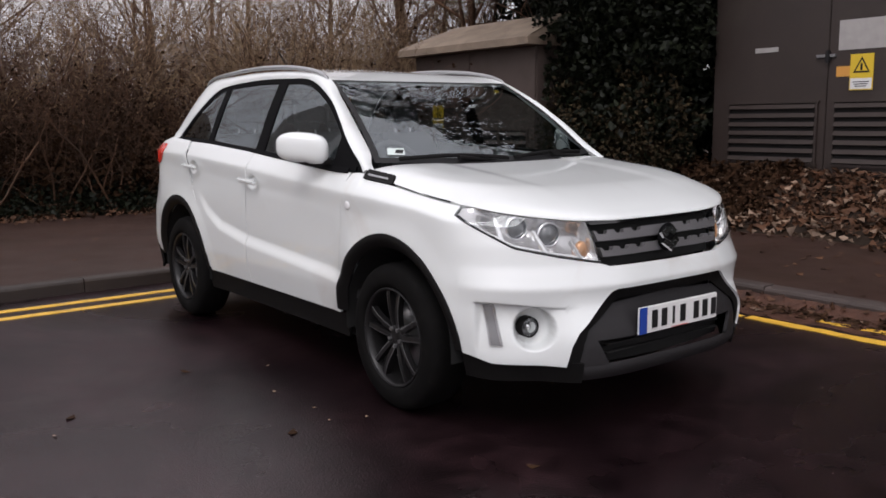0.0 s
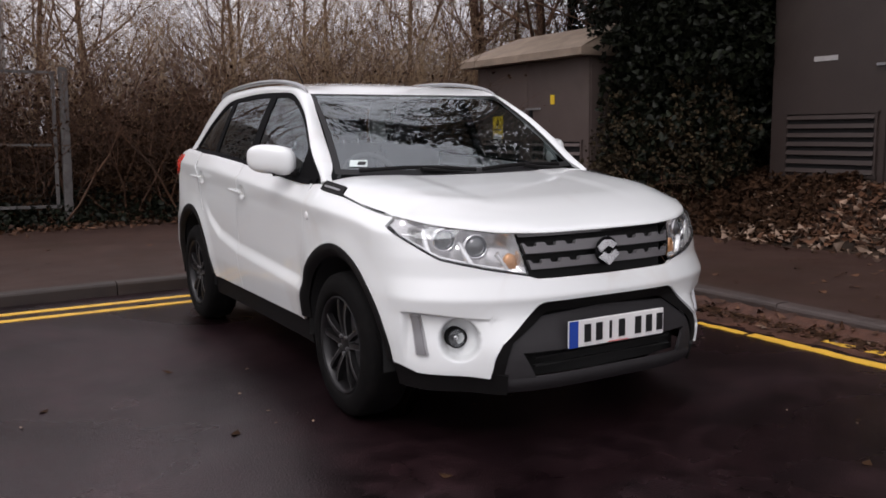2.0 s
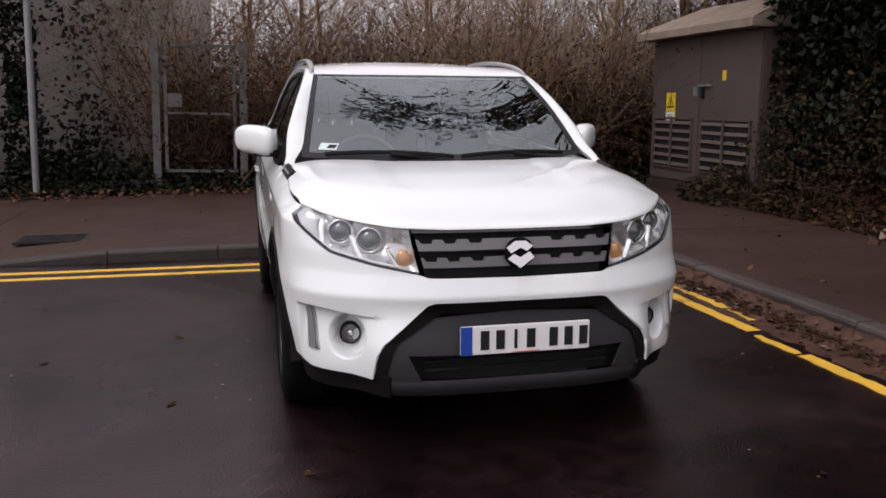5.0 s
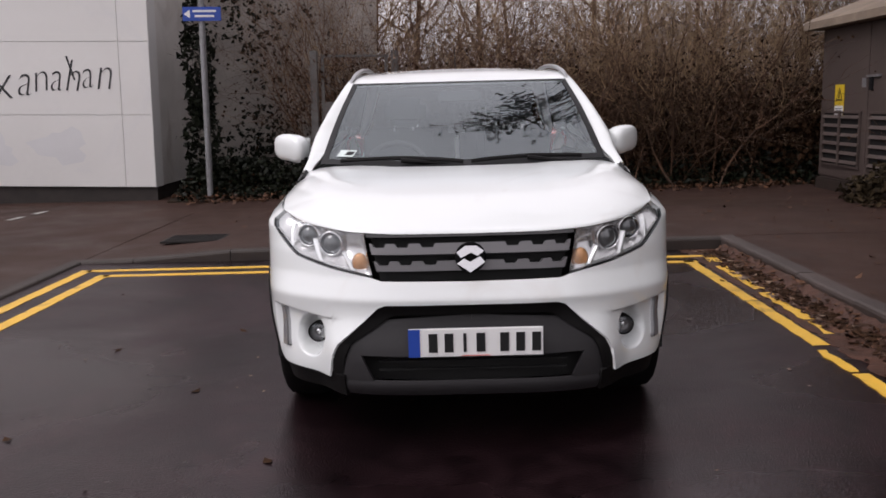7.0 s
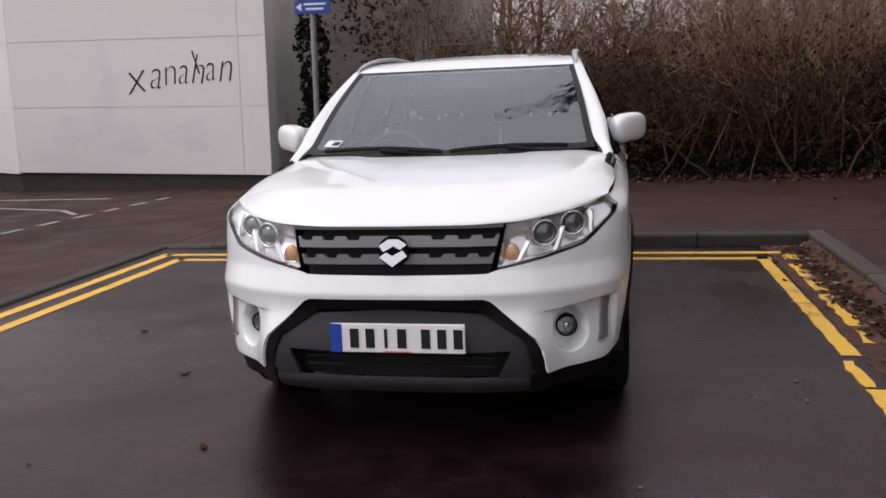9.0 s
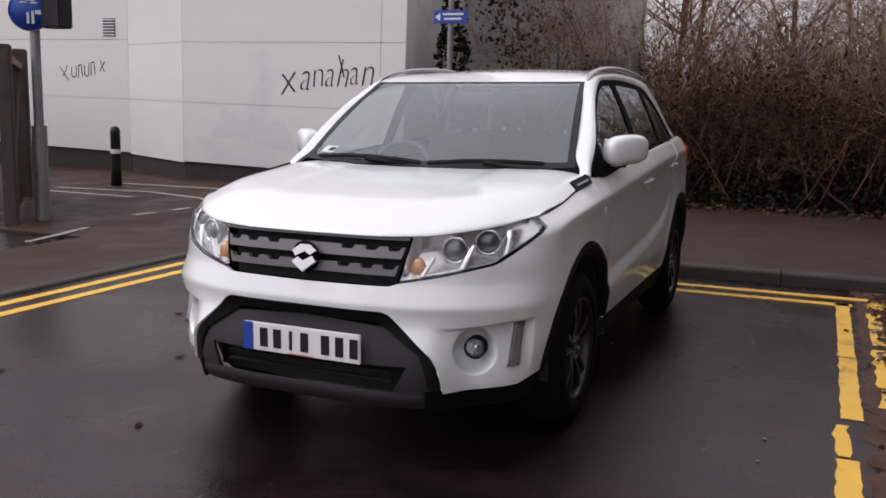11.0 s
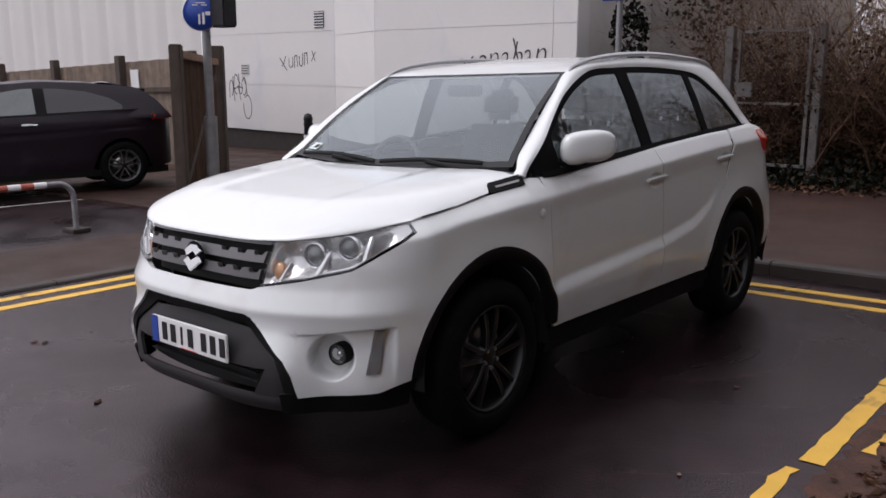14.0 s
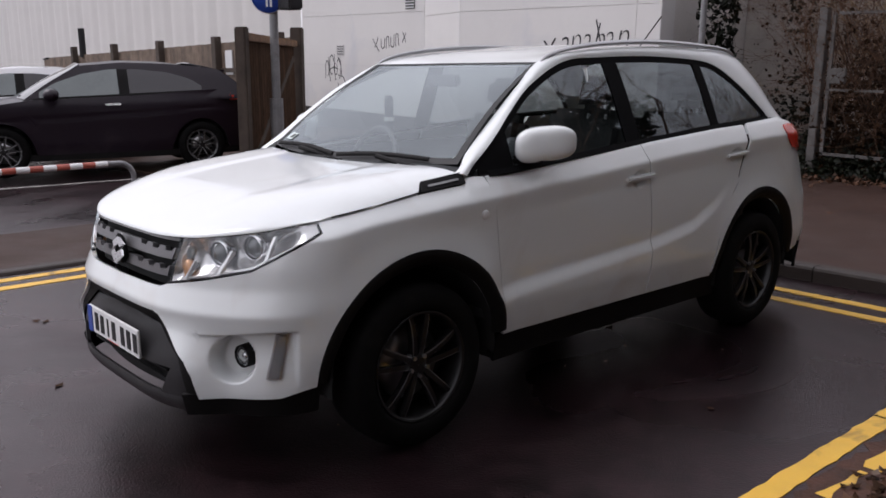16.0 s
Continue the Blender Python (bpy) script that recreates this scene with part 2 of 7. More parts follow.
# ---- ground ----
def asphalt_material(name, dark, light, grain, rough, spec):
    """Rolled asphalt: single stones of uneven tone, worn lighter patches, and damp ones that are smoother."""
    m = bpy.data.materials.new(name)
    m.use_nodes = True
    n, l = m.node_tree.nodes, m.node_tree.links
    b = n["Principled BSDF"]
    b.inputs["Specular IOR Level"].default_value = spec
    b.inputs["Specular Tint"].default_value = (1.0, 0.72, 0.78, 1)
    coord = n.new("ShaderNodeTexCoord")

    def tex(scale, detail, distortion=0.0):
        t = n.new("ShaderNodeTexNoise")
        t.inputs["Scale"].default_value, t.inputs["Detail"].default_value, t.inputs["Distortion"].default_value = scale, detail, distortion
        l.new(coord.outputs["Object"], t.inputs["Vector"])
        return t.outputs["Fac"]

    stones = n.new("ShaderNodeTexVoronoi")
    stones.inputs["Scale"].default_value = grain
    l.new(coord.outputs["Object"], stones.inputs["Vector"])
    worn = n.new("ShaderNodeMix")
    worn.data_type = "RGBA"
    worn.inputs[6].default_value, worn.inputs[7].default_value = (*dark, 1), (*light, 1)
    l.new(ramp_out(n, l, tex(1.3, 9, 0.6), 0.0, 1.0, 0.36, 0.68), worn.inputs["Factor"])
    tone = n.new("ShaderNodeMath")
    tone.operation = "MULTIPLY"
    l.new(ramp_out(n, l, stones.outputs["Color"], 0.35, 1.65), tone.inputs[0])
    l.new(ramp_out(n, l, tex(9, 8, 0.4), 0.45, 1.6, 0.32, 0.68), tone.inputs[1])
    hsv = n.new("ShaderNodeHueSaturation")
    l.new(worn.outputs[2], hsv.inputs["Color"]), l.new(tone.outputs[0], hsv.inputs["Value"])
    l.new(hsv.outputs[0], b.inputs["Base Color"])
    l.new(ramp_out(n, l, tex(0.55, 7, 0.8), rough - 0.13, rough + 0.16, 0.36, 0.66), b.inputs["Roughness"])
    h = n.new("ShaderNodeBump")
    h.inputs["Strength"].default_value, h.inputs["Distance"].default_value = 0.32, 0.003
    l.new(stones.outputs["Distance"], h.inputs["Height"])
    l.new(h.outputs[0], b.inputs["Normal"])
    return m


ASPHALT = asphalt_material("wet_asphalt", (0.0046, 0.0022, 0.0028), (0.0150, 0.0074, 0.0086), 125, 0.33, 0.44)
PAVE = material("damp_pavement_asphalt", (0.052, 0.0285, 0.022), 0.6, spec=0.18, vary=0.3, scale=0.9, bump=0.35, bump_scale=140, rough_vary=0.15, dirt=0.35, dirt_color=(0.034, 0.019, 0.013))
KERB = material("concrete_kerb", (0.034, 0.023, 0.0185), 0.6, vary=0.35, scale=4, bump=0.3, bump_scale=120, dirt=0.5, dirt_color=(0.026, 0.018, 0.014), random_tone=0.15)
KERB_STONE = material("worn_grey_kerb_stone", (0.062, 0.045, 0.040), 0.6, vary=0.3, scale=5, bump=0.35, bump_scale=110, dirt=0.35, dirt_color=(0.05, 0.036, 0.03), random_tone=0.18)
MUD = material("wet_leaf_mud", (0.085, 0.036, 0.022), 0.6, spec=0.3, vary=0.5, scale=7, bump=0.8, bump_scale=45, dirt=0.4, dirt_color=(0.022, 0.012, 0.009))
YELLOW = material("worn_yellow_paint", (0.78, 0.46, 0.05), 0.45, vary=0.12, scale=7, bump=0.2, bump_scale=160, dirt=0.16, dirt_color=(0.10, 0.045, 0.03))
ground = part("ground", boxed(0, 0, -0.25, 600, 600, 0.5), ASPHALT)
tagged(ground, "dark wet asphalt ground", "ground", kind="structure")
WHITE_WALL = material("white_wall", (0.71, 0.695, 0.675), 0.7, vary=0.05, scale=0.9, bump=0.1, bump_scale=40, dirt=0.42, dirt_color=(0.60, 0.60, 0.615))


# ---- the white car: master surfaces ----
PLAN, PLEN = catmull([(0, -2.10), (0.3, -2.092), (0.5, -2.045), (0.65, -1.968), (0.765, -1.875), (0.835, -1.77), (0.868, -1.64), (0.880, -1.45), (0.886, -1.15), (0.887, -0.6), (0.887, 0.6), (0.885, 1.3), (0.872, 1.65), (0.835, 1.88), (0.73, 2.01), (0.5, 2.06), (0, 2.08)], 900)
TAN = np.gradient(PLAN, axis=0)
TAN /= np.linalg.norm(TAN, axis=1, keepdims=True)
NX, NY = TAN[:, 1], -TAN[:, 0]
HALF = np.argmax(PLAN[:, 0])


def p_of_y(y):
    return np.interp(y, PLAN[:, 1], PLEN)


def p_of_x(x):
    return np.interp(x, PLAN[:HALF, 0], PLEN[:HALF])


FRONT_IN = smooth_line([0.22, 0.33, 0.45, 0.56, 0.635, 0.66, 0.72, 0.80, 0.90, 0.97], [0.05, 0.022, 0.012, 0.013, 0.0, 0.010, 0.034, 0.044, 0.075, 0.10], 0.018)
SIDE_IN = smooth_line([0.25, 0.37, 0.5, 0.66, 0.88, 1.2], [0.072, 0.036, 0.010, 0, 0.002, 0.006], 0.03)
SHOULDER = smooth_line([-2.1, -1.9, -1.655, -1.45, -1.1, -0.86, 0.1, 0.85, 1.5, 2.1], [0.87, 0.875, 0.895, 0.928, 0.955, 0.968, 1.032, 1.078, 1.10, 1.10], 0.06)
REAR_IN = smooth_line([0.3, 0.5, 0.7, 0.95, 1.15], [0.03, 0.0, 0.01, 0.06, 0.13], 0.03)
FOG = (float(p_of_x(0.668)), 0.470)
DRL_P = float(p_of_x(0.797))
HANDLES = ((0.125, 0.968), (0.985, 1.020))
AXF, AXR, HUB_Z = -1.235, 1.262, 0.335


def crease_z(y):
    return np.interp(y, [-0.9, -0.7, 0.25, 0.6, 0.78, 0.92, 1.05, 1.2], [0.50, 0.52, 0.585, 0.64, 0.72, 0.83, 0.93, 1.0])


def inset(p, z):
    y = np.interp(p, PLEN, PLAN[:, 1])
    wf = step((-1.58 - y) / 0.32)
    wr = step((y - 1.6) / 0.32)
    # above the shoulder's crease the side leans inwards, most over the front wing
    rise_z = z - SHOULDER(y)
    lean = 0.5 * (rise_z + np.sqrt(rise_z**2 + 0.007**2)) * np.interp(y, [-1.2, -0.8], [1.0, 0.62]) + 0.5 * np.maximum(0, rise_z - 0.075) * step((y + 0.9) / 0.3)
    d = wf * FRONT_IN(z) + wr * REAR_IN(z) + (1 - wf - wr) * SIDE_IN(z) + (1 - wr) * (1 - 0.35 * wf) * lean * step((y + 2.05) / 0.35)
    d = d + 0.009 * step(-rise_z / 0.10) * step((rise_z + 0.36) / 0.22) * step((y + 1.45) / 0.4) * step((1.75 - y) / 0.4)
    # the hollow of the doors above the rising crease
    above = step((z - crease_z(y)) / 0.075) * (1 - step((z - 0.60) / 0.30)) * step((y + 0.95) / 0.25) * step((1.15 - y) / 0.3)
    d = d + 0.026 * above
    # the arches swell a little
    for ax in (AXF, AXR):
        r = np.hypot(y - ax, (z - HUB_Z) * 0.97)
        d = d - 0.008 * step((0.56 - r) / 0.12) * (1 - wf)
    # brow and pocket of the fog lamp, bowl of the lamp, slot of the side lamp
    q = p - FOG[0]
    brow = 0.560 + 0.020 * step((q + 0.12) / 0.30)
    pocket = step((brow - z) / 0.009) * step((z - 0.335) / 0.20) * step((q + 0.20) / 0.24) * step((0.255 - q) / 0.02)
    d = d + 0.029 * pocket
    bowl = np.hypot(q, z - FOG[1])
    d = d + 0.074 * step((0.088 - bowl) / 0.013)
    # the middle of the bumper juts forward low down
    x = np.interp(p, PLEN, PLAN[:, 0])
    d = d - 0.070 * wf * step((0.67 - x) / 0.20) * step((0.62 - z) / 0.24)
    # hollows behind the door handles
    for hy, hz in HANDLES:
        r = np.hypot((y - hy) / 0.068, (z - hz + 0.006) / 0.046)
        d = d + 0.016 * step((1 - r) / 0.5)
    return d


def skin(p, z, proud=0.0):
    """A point of the body's outer skin at the way p round the plan from the nose, at height z."""
    p = np.asarray(p, float)
    d = inset(p, z) - proud
    x, y, nx, ny = (np.interp(p, PLEN, c) for c in (PLAN[:, 0], PLAN[:, 1], NX, NY))
    return x - nx * d, y - ny * d, z + 0 * x


def skin_y(y, z, proud=0.0):
    return skin(p_of_y(y), z, proud)


P_TIP = float(p_of_y(-1.655))
P_A = float(p_of_x(0.395))
lamp_low = lambda p: np.interp(p, [0, p_of_x(0.355), P_A, p_of_x(0.58), p_of_x(0.735), p_of_x(0.83), P_TIP], [0.708, 0.712, 0.724, 0.757, 0.794, 0.862, 0.922])
hood_low = smooth_line([0, p_of_x(0.3), p_of_x(0.5), p_of_x(0.8), P_TIP], [0.884, 0.886, 0.893, 0.930, 0.957], 0.05)
fender_top = smooth_line([-1.7, -1.655, -1.185, -0.975, -0.955, -0.80], [0.950, 0.957, 1.016, 1.034, 1.064, 1.054], 0.006)
hood_side = smooth_line([-1.7, -1.655, -1.195, -1.170, -0.95, -0.8], [0.950, 0.957, 1.018, 1.056, 1.082, 1.087], 0.012)
belt = smooth_line([-0.95, -0.85, 0.1, 0.85, 1.5], [1.052, 1.060, 1.122, 1.168, 1.190], 0.05)


def arch(y, ax, a, b):
    return HUB_Z + b * np.sqrt(np.clip(1 - ((y - ax) / a) ** 2, 0, 1))


car = thing("white_suv", "white compact SUV with black arch trim, parked on wet asphalt", "car")

# bumper skin
ap_out = ([0, 0.335, 0.365, 0.52, 0.545, 0.562], [0.617, 0.617, 0.607, 0.462, 0.41, 0.322])
ap_in = ([0, 0.305, 0.33, 0.475, 0.497, 0.512], [0.572, 0.572, 0.562, 0.464, 0.41, 0.325])


def bumper_low(p):
    x = np.interp(p, PLEN, PLAN[:, 0])
    y = np.interp(p, PLEN, PLAN[:, 1])
    z = np.interp(x, ap_out[0] + [0.80, 0.86], ap_out[1] + [0.330, 0.36])
    return np.where(y > -1.70, np.maximum(z, arch(y, AXF, 0.47, 0.47)), z)


def bumper_fn(u, v):
    p = np.abs(u) * P_TIP
    lo, hi = bumper_low(p), lamp_low(p) - 0.004
    x, y, z = skin(p, lo + (hi - lo) * v)
    return np.sign(u) * x, y, z


knots = [float(p_of_x(x)) / P_TIP for x in ap_out[0][1:]]
us = sorted({0.0, *lin(0.002, 1, 150), *knots})
us = [-u for u in us[:0:-1]] + us
part_bumper = panel("front_bumper", bumper_fn, us, lin(0, 1, 120), PAINT, car, thick=0.02, label="white painted front bumper")


def strip_fn(outer, inner, proud_o, proud_i):
    """A band between two lines given as x and z knots, lying on the front skin."""
    so = np.r_[0, np.cumsum(np.hypot(np.diff(outer[0]), np.diff(outer[1])))]
    si = np.r_[0, np.cumsum(np.hypot(np.diff(inner[0]), np.diff(inner[1])))]

    def fn(u, v):
        t = np.abs(u)
        xo, zo = np.interp(t * so[-1], so, outer[0]), np.interp(t * so[-1], so, outer[1])
        xi, zi = np.interp(t * si[-1], si, inner[0]), np.interp(t * si[-1], si, inner[1])
        X, Z = xo + (xi - xo) * v, zo + (zi - zo) * v
        x, y, z = skin(p_of_x(X), Z, proud_o + (proud_i - proud_o) * v)
        return np.sign(u) * x, y, z

    return fn


panel("intake_surround", strip_fn(ap_out, ap_in, -0.010, -0.030), lin(-1, 1, 121), lin(0, 1, 5), TRIM, part_bumper, label="black intake surround")
edge_x = lambda z: np.interp(z, ap_in[1][::-1], ap_in[0][::-1])


def insert_fn(z0, z1, proud):
    def fn(u, v):
        zz = z0 + (z1 - z0) * v
        x, y, z = skin(p_of_x(np.abs(u) * edge_x(zz)), zz, proud)
        return np.sign(u) * x, y, z
    return fn


panel("bumper_insert", insert_fn(0.418, 0.572, -0.040), lin(-1, 1, 61), lin(0, 1, 9), GREY_PLASTIC, part_bumper, label="grey bumper insert behind the plate")
for s in (1, -1):
    panel("insert_cheek", lambda u, v: skin(p_of_x((0.435 - 0.05 * (1 - v)) * (1 - u) + edge_x(0.318 + 0.100 * v) * u), 0.318 + 0.100 * v, -0.040 + 0.012 * (1 - v)), lin(0, 1, 14), lin(0, 1, 7), GREY_PLASTIC, part_bumper, s)


def lip_fn(u, v):
    zz = 0.256 + 0.066 * v
    x, y, z = skin(p_of_x(np.abs(u) * 0.545), zz, -0.034 + 0.012 * np.sin(v * 3.0))
    return np.sign(u) * x, y, z


panel("skid_plate", lip_fn, lin(-1, 1, 61), lin(0, 1, 9), GREY_PLASTIC, part_bumper, label="grey lower skid plate")
panel("lower_grille", lambda u, v: (u * 0.46, -2.04 + 0.05 * u * u + 0 * v, 0.30 + 0.13 * v), lin(-1, 1, 21), lin(0, 1, 3), INSIDE, part_bumper)
for k in range(2):
    part("grille_slat", boxed(0, -2.055, 0.352 + 0.034 * k, 0.74, 0.02, 0.006), INSIDE, part_bumper)
# dark valance under the bumper's corners
for s in (1, -1):
    panel("valance", lambda u, v: skin(p_of_x(0.50) + (p_of_y(-1.685) - p_of_x(0.50)) * u, 0.250 + (0.084 + 0.03 * u) * v, -0.016), lin(0, 1, 24), lin(0, 1, 6), TRIM, part_bumper, s, label="black lower valance")

# number plate: blue band and seven dark bars
plate = part("number_plate", boxed(0.012, -2.120, 0.475, 0.52, 0.012, 0.112, 0.003), PLATE, car, "white front number plate with blue band")
part("blue_band", boxed(0.012 - 0.2375, -2.1275, 0.475, 0.045, 0.003, 0.110), BLUE, plate)
for k in range(7):
    x = 0.012 - 0.165 + 0.0615 * k + (0.03 if k > 3 else 0)
    part("character_bar", boxed(x, -2.1275, 0.475, 0.012 if k == 2 else 0.034, 0.003, 0.074), BLACK_INK, plate)
part("plate_line", boxed(0.012, -2.1272, 0.4235, 0.11, 0.002, 0.003), RED, plate)

# grille
g_out = lambda z: np.interp(z, [0.71, 0.885], [0.372, 0.432])


def grille_fn(z0, z1, proud):
    def fn(u, v):
        a, b = (f(u) if callable(f) else f for f in (z0, z1))
        zz = a + (b - a) * v
        x, y, z = skin(p_of_x(np.abs(u) * g_out(zz)), zz, proud)
        return np.sign(u) * x, y, z
    return fn


grille = panel("grille", grille_fn(0.700, 0.892, -0.055), lin(-1, 1, 41), lin(0, 1, 5), INSIDE, car, label="black front grille")


def notched(base, depth):
    def f(u):
        x = np.abs(u) * 0.4
        k = sum(step((0.030 - np.abs(x - c)) / 0.010) for c in (0.16, 0.26, 0.355))
        return base - depth * k
    return f


for z0, z1 in ((0.808, 0.850), (0.744, 0.782)):
    panel("grille_bar", grille_fn(z0, notched(z1, 0.015), -0.012), lin(-0.985, 0.985, 241), lin(0, 1, 5), GRILLE_BAR, grille, thick=0.022, label="satin grey grille bar")
panel("grille_rim", grille_fn(0.874, 0.886, -0.010), lin(-1, 1, 61), lin(0, 1, 3), GLOSS_BLACK, grille)
# emblem: a plain chrome lozenge in two slanting bars
emblem = part("emblem", lathe([(0.0, 0.0), (0.058, 0.0), (0.060, 0.006), (0.054, 0.010), (0, 0.010)], 40, pose(0, -2.054, 0.797, 0, 0, -90), "emblem", SEAL), None, grille, "dark roundel with a chrome lozenge")
for s in (1, -1):
    bm = bmesh.new()
    pts = [(-0.058, 0.020), (0.002, 0.062), (0.056, 0.024), (0.028, 0.004), (0.002, 0.018), (-0.040, -0.004)]
    lo = [bm.verts.new((s * x, 0.0, s * z)) for x, z in pts]
    hi = [bm.verts.new((s * x * 0.94, -0.009, s * (z * 0.94 + 0.001))) for x, z in pts]
    bm.faces.new(hi)
    for i in range(6):
        bm.faces.new((lo[i], lo[(i + 1) % 6], hi[(i + 1) % 6], hi[i]))
    bmesh.ops.recalc_face_normals(bm, faces=bm.faces)
    part("lozenge_bar", bm, EMBLEM_CHROME, emblem).matrix_local = pose(0, -2.066, 0.797, -14)

# hood
HF = lambda u: skin(u * P_TIP, hood_low(u * P_TIP))
hood_edge_x = lambda y: skin_y(np.maximum(y, -1.655), hood_side(np.maximum(y, -1.655)))[0]
hood_mid = smooth_line([-2.05, -1.95, -1.7, -1.4, -1.06, -0.9], [0.925, 0.958, 1.005, 1.046, 1.082, 1.09], 0.08)
hood_rim = smooth_line([-2.05, -1.655, -1.185, -0.95, -0.80], [0.90, 0.957, 1.016, 1.036, 1.046], 0.05)
hood_full_x = lambda y: skin_y(np.maximum(y, -1.655), hood_rim(np.maximum(y, -1.655)))[0]


def hood_fn(u, v):
    s, a = np.sign(u), np.abs(u)
    fx, fy, fz = HF(a)
    ry = -1.075 + 0.125 * a**2.2
    y = fy + (ry - fy) * v
    xe = hood_edge_x(y)
    f1 = HF(np.ones(1))[0][0]
    x = (fx / f1 * (1 - v) + a * v) * (f1 + (xe - f1) * step(v * 3)) * (1 - v) + (fx / f1 * (1 - v) + a * v) * xe * v
    k = np.clip(x / hood_full_x(y), 0, 1)
    plane = hood_rim(y) + (hood_mid(y) - hood_rim(y)) * (1 - k**12)
    plane = plane + 0.005 * step((y + 1.95) / 0.5) * (step((k - 0.42) / 0.12) - step((k - 0.70) / 0.26))
    d = np.clip((y - fy) / 0.34, 0, 1)
    e = np.sqrt(1 - (1 - d) ** 2)
    z = fz + (plane - fz) * e
    return s * x, y, z + 0.0015


part_hood = panel("hood", hood_fn, lin(-1, 1, 121), np.unique(np.r_[lin(0, 1, 80) ** 1.4, lin(0.6, 1, 40)]), PAINT, car, thick=0.02, label="white painted hood")


# headlamps
def lamp_fn(proud, zpad=0.0):
    def fn(u, v):
        p_in = p_of_x(0.398 + 0.046 * v)
        p = p_in + (P_TIP - 0.006 - p_in) * u
        lo, hi = lamp_low(p) + zpad, hood_low(p) - 0.005 - zpad
        return skin(p, lo + (hi - lo) * v, proud)
    return fn


for s in (1, -1):
    lamp = panel("headlamp", lamp_fn(-0.003), lin(0, 1, 50), lin(0, 1, 16), CLEAR, car, s, label="clear headlamp with twin projectors", thick=0.004)
    lamp.visible_shadow = False
    panel("reflector", lambda u, v: lamp_fn(-0.018 - 0.055 * np.sin(np.pi * np.clip(v, 0, 1)) * step(u / 0.06) * step((1 - u) / 0.25) - 0.005 * np.sin(u * 26) * np.sin(np.pi * v))(u, v), lin(0, 1, 60), lin(0, 1, 18), REFLECTOR, lamp, s, skirt=False)
    panel("lamp_rim", lambda u, v: lamp_fn(0.0015)(u, 0.040 * v), lin(0, 1, 50), lin(0, 1, 3), GLOSS_BLACK, lamp, s)
    for x0, z0, r in ((0.700, 0.866, 0.045), (0.578, 0.840, 0.047)):
        x, y, z = (float(c) for c in skin(p_of_x(x0 + 0.03), z0, -0.05))
        m = pose(s * x, y, z, 0, 0, -90 + s * 16)
        ring = part("projector", lathe([(r * 1.0, -0.03), (r * 1.12, 0.012), (r * 1.0, 0.020), (r * 0.90, 0.016), (r * 0.88, -0.03)], 36, m, "projector", CHROME), None, lamp, "chrome ringed projector")
        part("projector_lens", lathe([(r * 0.9, 0.0), (r * 0.8, 0.012), (r * 0.5, 0.022), (0.001, 0.026)], 32, m, "projector_lens", LENS_GLASS), None, ring)
    for xb, xt, top, wide in ((0.485, 0.525, 0.46, 0.026), (0.628, 0.668, 0.62, 0.030), (0.778, 0.800, 0.85, 0.022)):
        def blade_fn(u, v):
            p = p_of_x(xb + (xt - xb) * v + wide * (u - 0.5) * (1 - 0.45 * v))
            lo, hi = lamp_low(p) + 0.010, hood_low(p) - 0.010
            return skin(p, lo + (hi - lo) * top * v, -0.012 + 0.006 * np.sin(np.pi * u))
        panel("chrome_blade", blade_fn, lin(0, 1, 7), lin(0, 1, 9), BLADE, lamp, s, thick=0.02)
    panel("chrome_strip", lambda u, v: lamp_fn(-0.010)(0.10 + 0.78 * u, 0.055 + 0.045 * v), lin(0, 1, 40), lin(0, 1, 3), BLADE, lamp, s, thick=0.01)
    x, y, z = (float(c) for c in skin(p_of_x(0.458), 0.768, -0.021))
    part("indicator", lathe([(0.024, -0.02), (0.024, -0.004), (0.016, 0.002), (0.001, 0.004)], 24, pose(s * x, y + 0.012, z, 0, 0, -90 + s * 8) @ Matrix.Diagonal((1, 1.2, 1.75, 1)), "indicator", AMBER), None, lamp, "amber indicator")
    # fog lamp and slim side lamp
    x, y, z = (float(c) for c in skin(FOG[0], FOG[1], 0.0))
    turn = pose(s * (x + 0.022), y - 0.008, z - 0.002, 0, 0, -90 + s * 10)
    fog = part("fog_lamp", lathe([(0.043, -0.03), (0.042, 0.012), (0.039, 0.014), (0.036, 0.008)], 36, turn, "fog_lamp", TRIM), None, car, "round fog lamp in the bumper")
    part("reflector", lathe([(0.038, 0.008), (0.032, -0.010), (0.014, -0.018), (0.010, -0.006), (0.001, -0.004)], 32, turn, "reflector", LENS_GLASS), None, fog)
    part("bulb_cap", lathe([(0.015, -0.016), (0.014, -0.002), (0.008, 0.004), (0.001, 0.005)], 20, turn, "bulb_cap", CHROME), None, fog)
    part("fog_glass", lathe([(0.038, 0.009), (0.02, 0.014), (0.001, 0.015)], 32, turn, "fog_glass", CLEAR), None, fog).visible_shadow = False

    def slot(u, v, k):
        zz = 0.408 + 0.158 * v
        lean = 0.040 * (v - 0.5)
        return skin(DRL_P + lean + (0.023 - 0.002 * v) * (2 * u - 1) * k, zz - 0.008 * (k - 1) * (1 - 2 * v), 0.010 if k > 1 else 0.014)

    drl = panel("running_lamp", lambda u, v: slot(u, v, 1.22), lin(0, 1, 5), lin(0, 1, 9), SATIN, car, s, label="slim upright running lamp", thick=0.02)
    panel("lamp_cover", lambda u, v: slot(u, v, 0.86), lin(0, 1, 5), lin(0, 1, 9), DRL_COVER, drl, s, thick=0.006)

